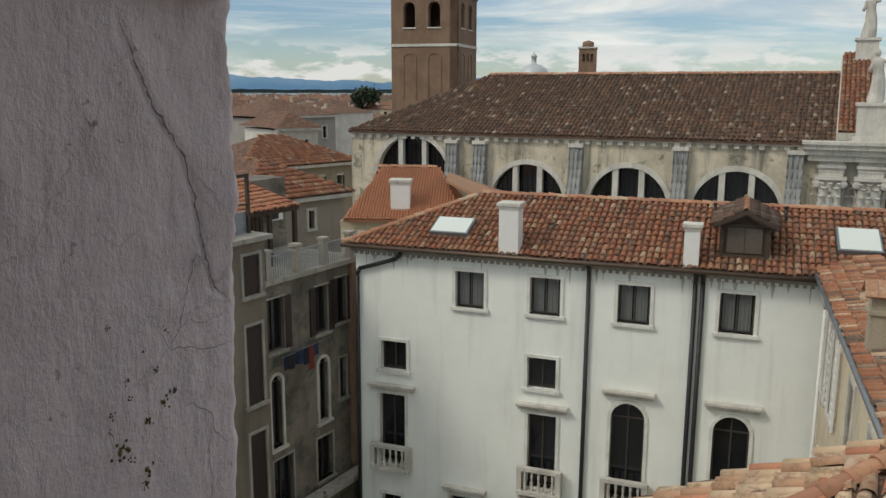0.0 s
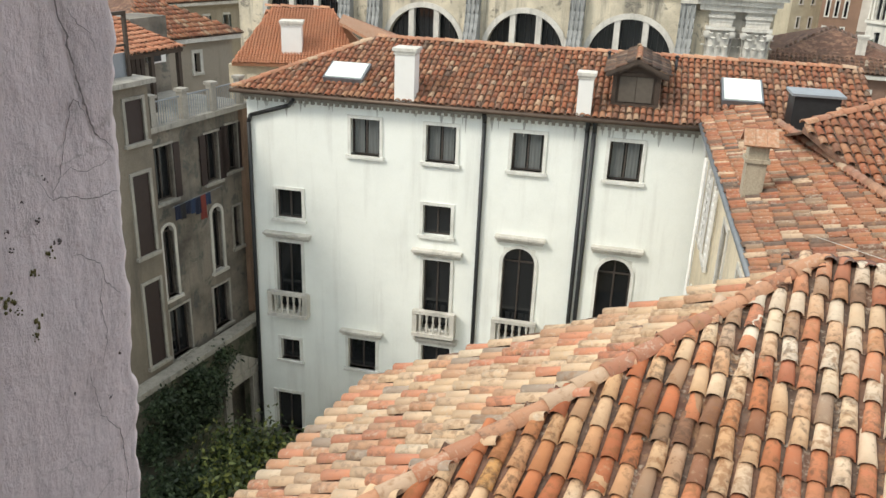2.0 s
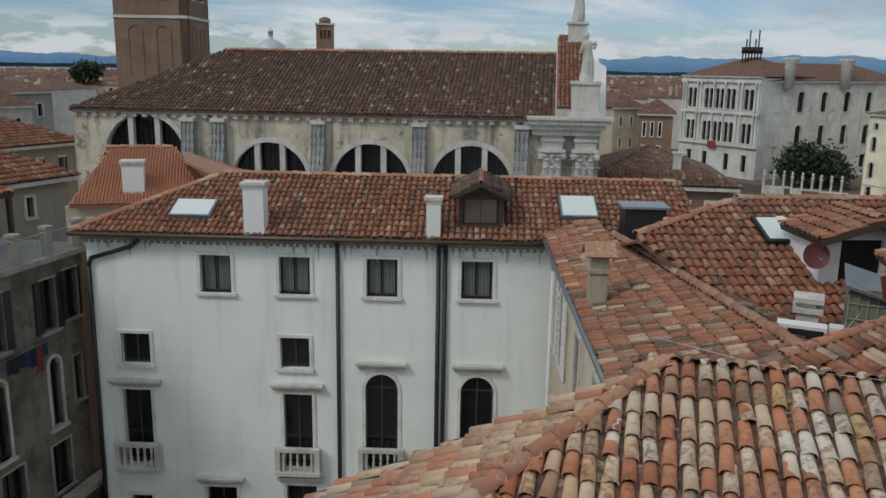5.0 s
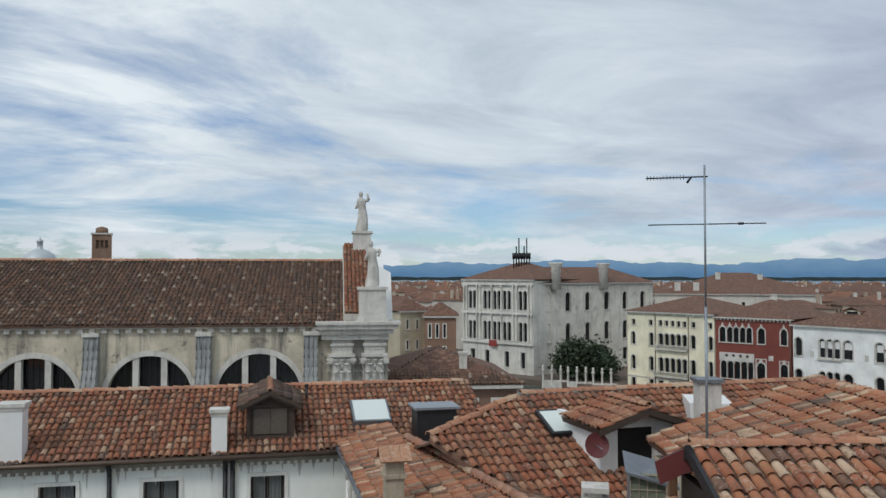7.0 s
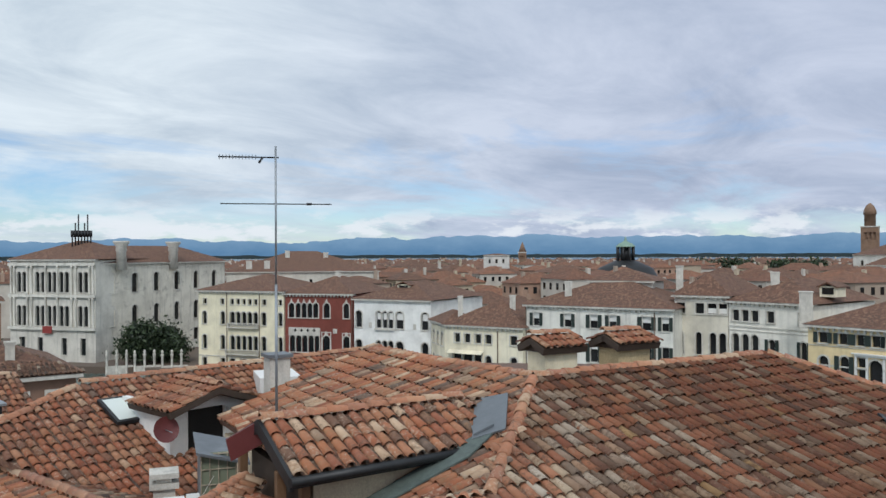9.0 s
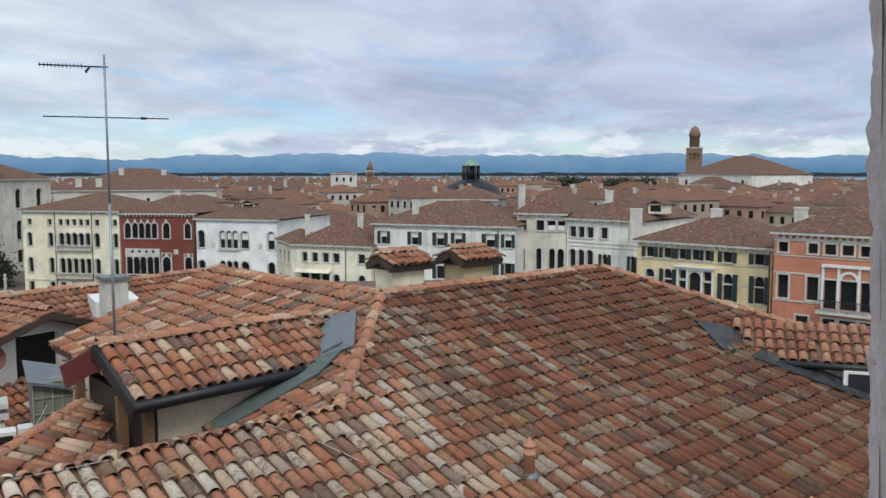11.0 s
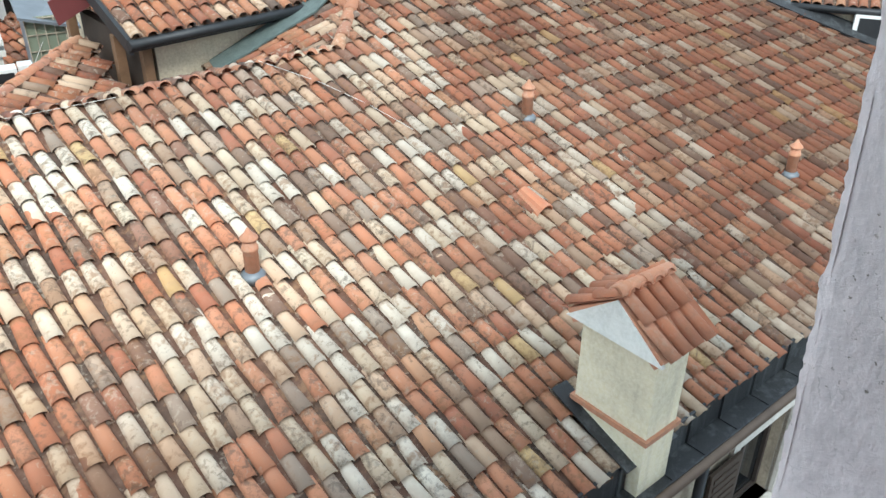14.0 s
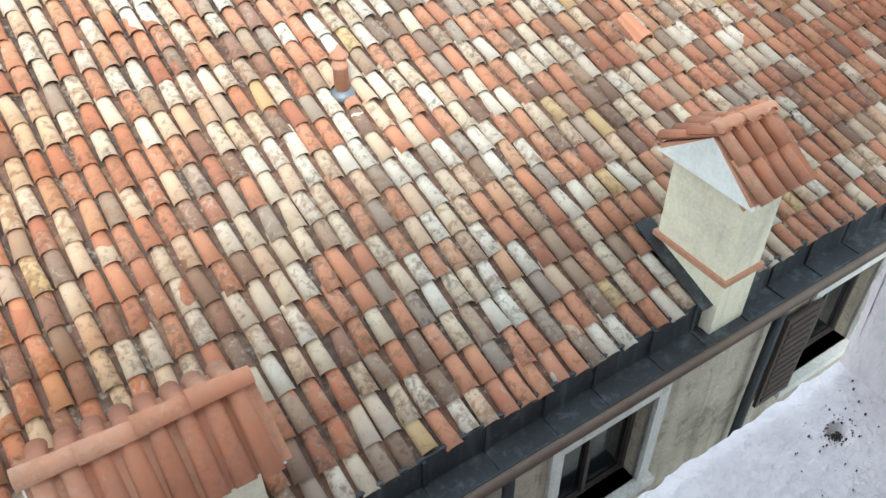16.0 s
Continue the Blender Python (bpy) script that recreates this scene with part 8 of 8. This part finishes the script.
# stone palace: columns, bands, chimneys, mast cluster, banner
for z in (5.6, 11.4, 17.0):
    b = Build()
    vf.block(b, -0.2, vl + 0.2, z, z + 0.5, 0.0, 0.45)
    part("entablature", b, "pal_stone", V)
for z0_, z1_ in ((6.1, 11.4), (11.9, 17.0)):
    for c_ in (0.02, 0.06, 0.215, 0.265, 0.43, 0.57, 0.735, 0.785, 0.94, 0.98):
        b = Build()
        b.lathe(vf.at(c_ * vl, z0_, 0.22), [(0.24, 0), (0.24, 0.2), (0.19, 0.3), (0.17, z1_ - z0_ - 0.5), (0.26, z1_ - z0_ - 0.3), (0.26, z1_ - z0_)], 8)
        part("column", b, "pal_stone", V)
for s in (0.66, 1.7):
    c_ = thing("flared_chimney", vf.at(vl * s, 18, -8), "tall pale chimney with a flared top", "chimney", "palace chimneys")
    b = Build()
    b.lathe(polar(40.1 if s < 1 else 43.3, 160 if s < 1 else 170, 16.1), [(0.95, 0), (0.85, 3.4), (1.0, 3.6), (0.9, 4.2), (1.45, 5.0), (1.45, 5.3)], 10)
    part("shaft", b, "stone", c_)
for k in range(7):
    mc = thing("mast", polar(37.2 + k * 0.18, 166, 20), "thin dark rooftop mast", "mast", "rooftop masts")
    b = Build()
    b.tube(polar(37.2 + k * 0.18, 166, 20), polar(37.2 + k * 0.18, 166, 23.2 + 1.6 * (k % 3)), 0.13)
    b.tube(polar(37.2 + k * 0.18, 166, 22.2), polar(37.2 + k * 0.18, 166, 23.4), 0.28)
    part("pole", b, "dark_metal", mc)
M["banner"] = simple("red_banner", (0.26, 0.04, 0.035), 0.8)
b = Build()
vf.block(b, vl * 0.41, vl * 0.52, 5.0, 6.3, 0.5, 0.56)
solo("banner", b, "banner", "small red banner on the palace front", "banner")
for k in range(3):
    f_ = thing("garden_fence", polar(39.4 + k * 1.6, 148, -1.2), "white stone garden wall with piers and railings", "fence", "palace garden fence")
    for j in range(3):
        b = Build()
        o_ = polar(39.2 + k * 1.7 + j * 0.6, 148 - k * 1.5, -1.2)
        b.lathe(o_, [(0.27, 0), (0.27, 0.4), (0.2, 0.5), (0.2, 3.1), (0.3, 3.3), (0.3, 3.45), (0.1, 3.55), (0.21, 3.8), (0.18, 4.05), (0.04, 4.2)], 8)
        part("pier", b, "stone", f_)
    b = Build()
    o0, o1 = polar(39.2 + k * 1.7, 148 - k * 1.5, -1.2), polar(39.2 + k * 1.7 + 1.6, 148 - k * 1.5, -1.2)
    b.box(o0, o1 - o0, (o1 - o0).cross(UP).normalized() * -0.3, UP * 1.5)
    part("plinth", b, "stone", f_)
leafy("garden_tree", "dark evergreen tree in the palace garden", "tree", bush_clumps(40.6, 41.8, 151, 154, 1.8, 5.6, 2.2, 12), 0.4, 6000, "leaf_dark", 31, (-1.0, 0.4))
leafy("garden_tree", "dark evergreen tree in the palace garden", "tree", bush_clumps(42.2, 43.6, 151, 155, 1.4, 5.2, 2.2, 12), 0.4, 6000, "leaf_dark", 32, (-1.0, 0.4))
leafy("waterside_trees", "green trees by the water beyond the church", "tree", bush_clumps(32.4, 33.6, 138, 146, 0.5, 4.0, 2.6, 10), 0.45, 4000, "leaf_dark", 33, (0.0, 0.3))
for az, d in ((81.5, 420), (84.0, 400), (86.0, 410), (79.5, 430)):
    leafy("park_tree", "dark broad tree among far roofs", "tree", bush_clumps(az - 0.8, az + 0.8, d, d + 20, 9, 12.5, 4, 10), 0.9, 3000, "leaf_dark", int(az), (0.0, 0.6))
leafy("park_tree", "dark broad tree beyond the far roofs", "tree", bush_clumps(-5.9, -4.6, 300, 310, 14.5, 17.5, 2.4, 10), 0.8, 3000, "leaf_dark", 77, (0.0, 0.6))

# ---- landmarks far off ----
M["dome_lead"] = simple("dome_lead", (0.46, 0.50, 0.52), 0.5, 0.2, 0.15, 0.3)
M["dome_green"] = simple("green_copper", (0.22, 0.33, 0.27), 0.6, 0.1, 0.2, 1.0)
dm = thing("church_dome", polar(6.14, 440, 0), "pale lead church dome with a lantern", "dome")
b = Build()
b.lathe(polar(6.14, 440, 10), [(8.2, 0), (8.2, 14.0)], 20)
part("drum", b, "stone", dm)
b = Build()
b.lathe(polar(6.14, 440, 24.4), [(8.2, 0), (7.8, 2.0), (6.5, 4.2), (4.1, 5.9), (1.8, 6.8), (1.4, 7.0)], 20)
part("dome", b, "dome_lead", dm)
b = Build()
b.lathe(polar(6.14, 440, 31.2), [(1.6, 0), (1.3, 0.3), (1.3, 3.2), (1.7, 3.4), (1.2, 4.4), (0.3, 5.2), (0.1, 6.2)], 10)
part("lantern", b, "dome_lead", dm)


def far_tower(name, label, az, d, wd_, z1, cap, mat="brick"):
    t = thing(name, polar(az, d), label, "tower")
    o_ = polar(az, d)
    f_ = Facade((o_ - Vector((math.cos(radians(az)), -math.sin(radians(az)), 0)) * wd_ / 2)[:2], (math.cos(radians(az)), -math.sin(radians(az))))
    hs = [(wd_ * a, wd_ * (a + 0.16), z1 - wd_ * 0.75, z1 - wd_ * 0.3) for a in (0.2, 0.42, 0.64)]
    part("front_wall", f_.wall(0, wd_, 0, z1, hs, 0.5), mat, t)
    b = Build()
    f_.block(b, 0, wd_, 0, z1, -wd_, -0.9)
    part("shaft", b, mat, t)
    b = Build()
    f_.block(b, -0.25, wd_ + 0.25, z1, z1 + 0.5, -wd_ - 0.25, 0.25)
    part("cornice", b, "stone", t)
    c_ = f_.at(wd_ / 2, z1 + 0.5, -wd_ / 2)
    b = Build()
    b.lathe(c_, cap, 8)
    part("cap", b, mat, t)


far_tower("bell_tower", "slim far brick bell tower with a flat drum", 9.72, 250, 5.2, 30.3, [(1.7, 0), (1.7, 1.3), (1.2, 1.6), (0.1, 1.9)])
far_tower("bell_tower", "far brick bell tower with a domed octagon", 88.95, 420, 7.6, 29.6, [(2.4, 0), (2.4, 5.2), (2.8, 5.4), (2.6, 7.2), (1.7, 9.3), (0.2, 10.6)])
far_tower("bell_tower", "small pointed brick bell tower among roofs", 67.0, 420, 4.0, 18.5, [(2.2, 0), (0.1, 5.2)])
palace("far_church", "large pale church body with arched windows", 88.0, 388, 92.6, 356, 17.0, 34, "whiteb", [(10.5, 15.0, "round", spread(5, 0.02, 0.98, 0.2))], rise=8.0, z0=0, dent=False)
palace("far_chapel", "low chapel wing with a tiled hipped roof", 88.7, 352, 91.0, 346, 13.2, 10, "whiteb", [(10.2, 12.6, "round", spread(3, 0.1, 0.9, 0.2))], rise=3.0, z0=0, dent=False)
cp = thing("church_cupola", polar(74.0, 260), "dark church drum with a green copper lantern", "dome")
b = Build()
b.lathe(polar(74.0, 260, 9.0), [(10, 0), (10, 2.2), (8.2, 5.0), (3.2, 7.3)], 16)
part("roof", b, "dark_metal", cp)
b = Build()
for k in range(8):
    a = k * math.tau / 8
    b.tube(polar(74.0, 260, 16.2) + Vector((math.cos(a), math.sin(a), 0)) * 2.5, polar(74.0, 260, 20.4) + Vector((math.cos(a), math.sin(a), 0)) * 2.5, 0.42, n=6)
b.lathe(polar(74.0, 260, 16.2), [(1.6, 0), (1.6, 4.2)], 10)
part("lantern", b, "dark_metal", cp)
b = Build()
b.lathe(polar(74.0, 260, 20.4), [(3.0, 0), (2.9, 0.3), (2.2, 1.0), (1.0, 1.6), (0.4, 2.0), (0.4, 2.4), (0.1, 3.3)], 14)
part("cap", b, "dome_green", cp)

# ---- the nearest roof tiles, one by one ----
for parent, (o, u, v, n), cs, cr, (tv, tf), seed in LATER:
    rng = np.random.default_rng(seed + 500)
    me = bpy.data.meshes.new("tile")
    me.from_pydata([tuple(p) for p in tv], [], tf)
    me.polygons.foreach_set("use_smooth", [True] * len(tf))
    me.materials.append(M["tile_one"])
    base = Matrix((u, v, n)).transposed().to_4x4()
    for s, r in zip(cs, cr):
        ob = new("tile", me)
        ob.parent = parent
        place = Vector(o) + u * float(s + rng.normal(0, 0.01)) + v * float(r + rng.normal(0, 0.012)) + n * float(rng.normal(0, 0.006))
        ob.matrix_basis = Matrix.Translation(place) @ base @ Matrix.Rotation(float(rng.normal(0, 0.03)), 4, "Z") @ Matrix.Rotation(float(rng.normal(0, 0.015)), 4, "X")
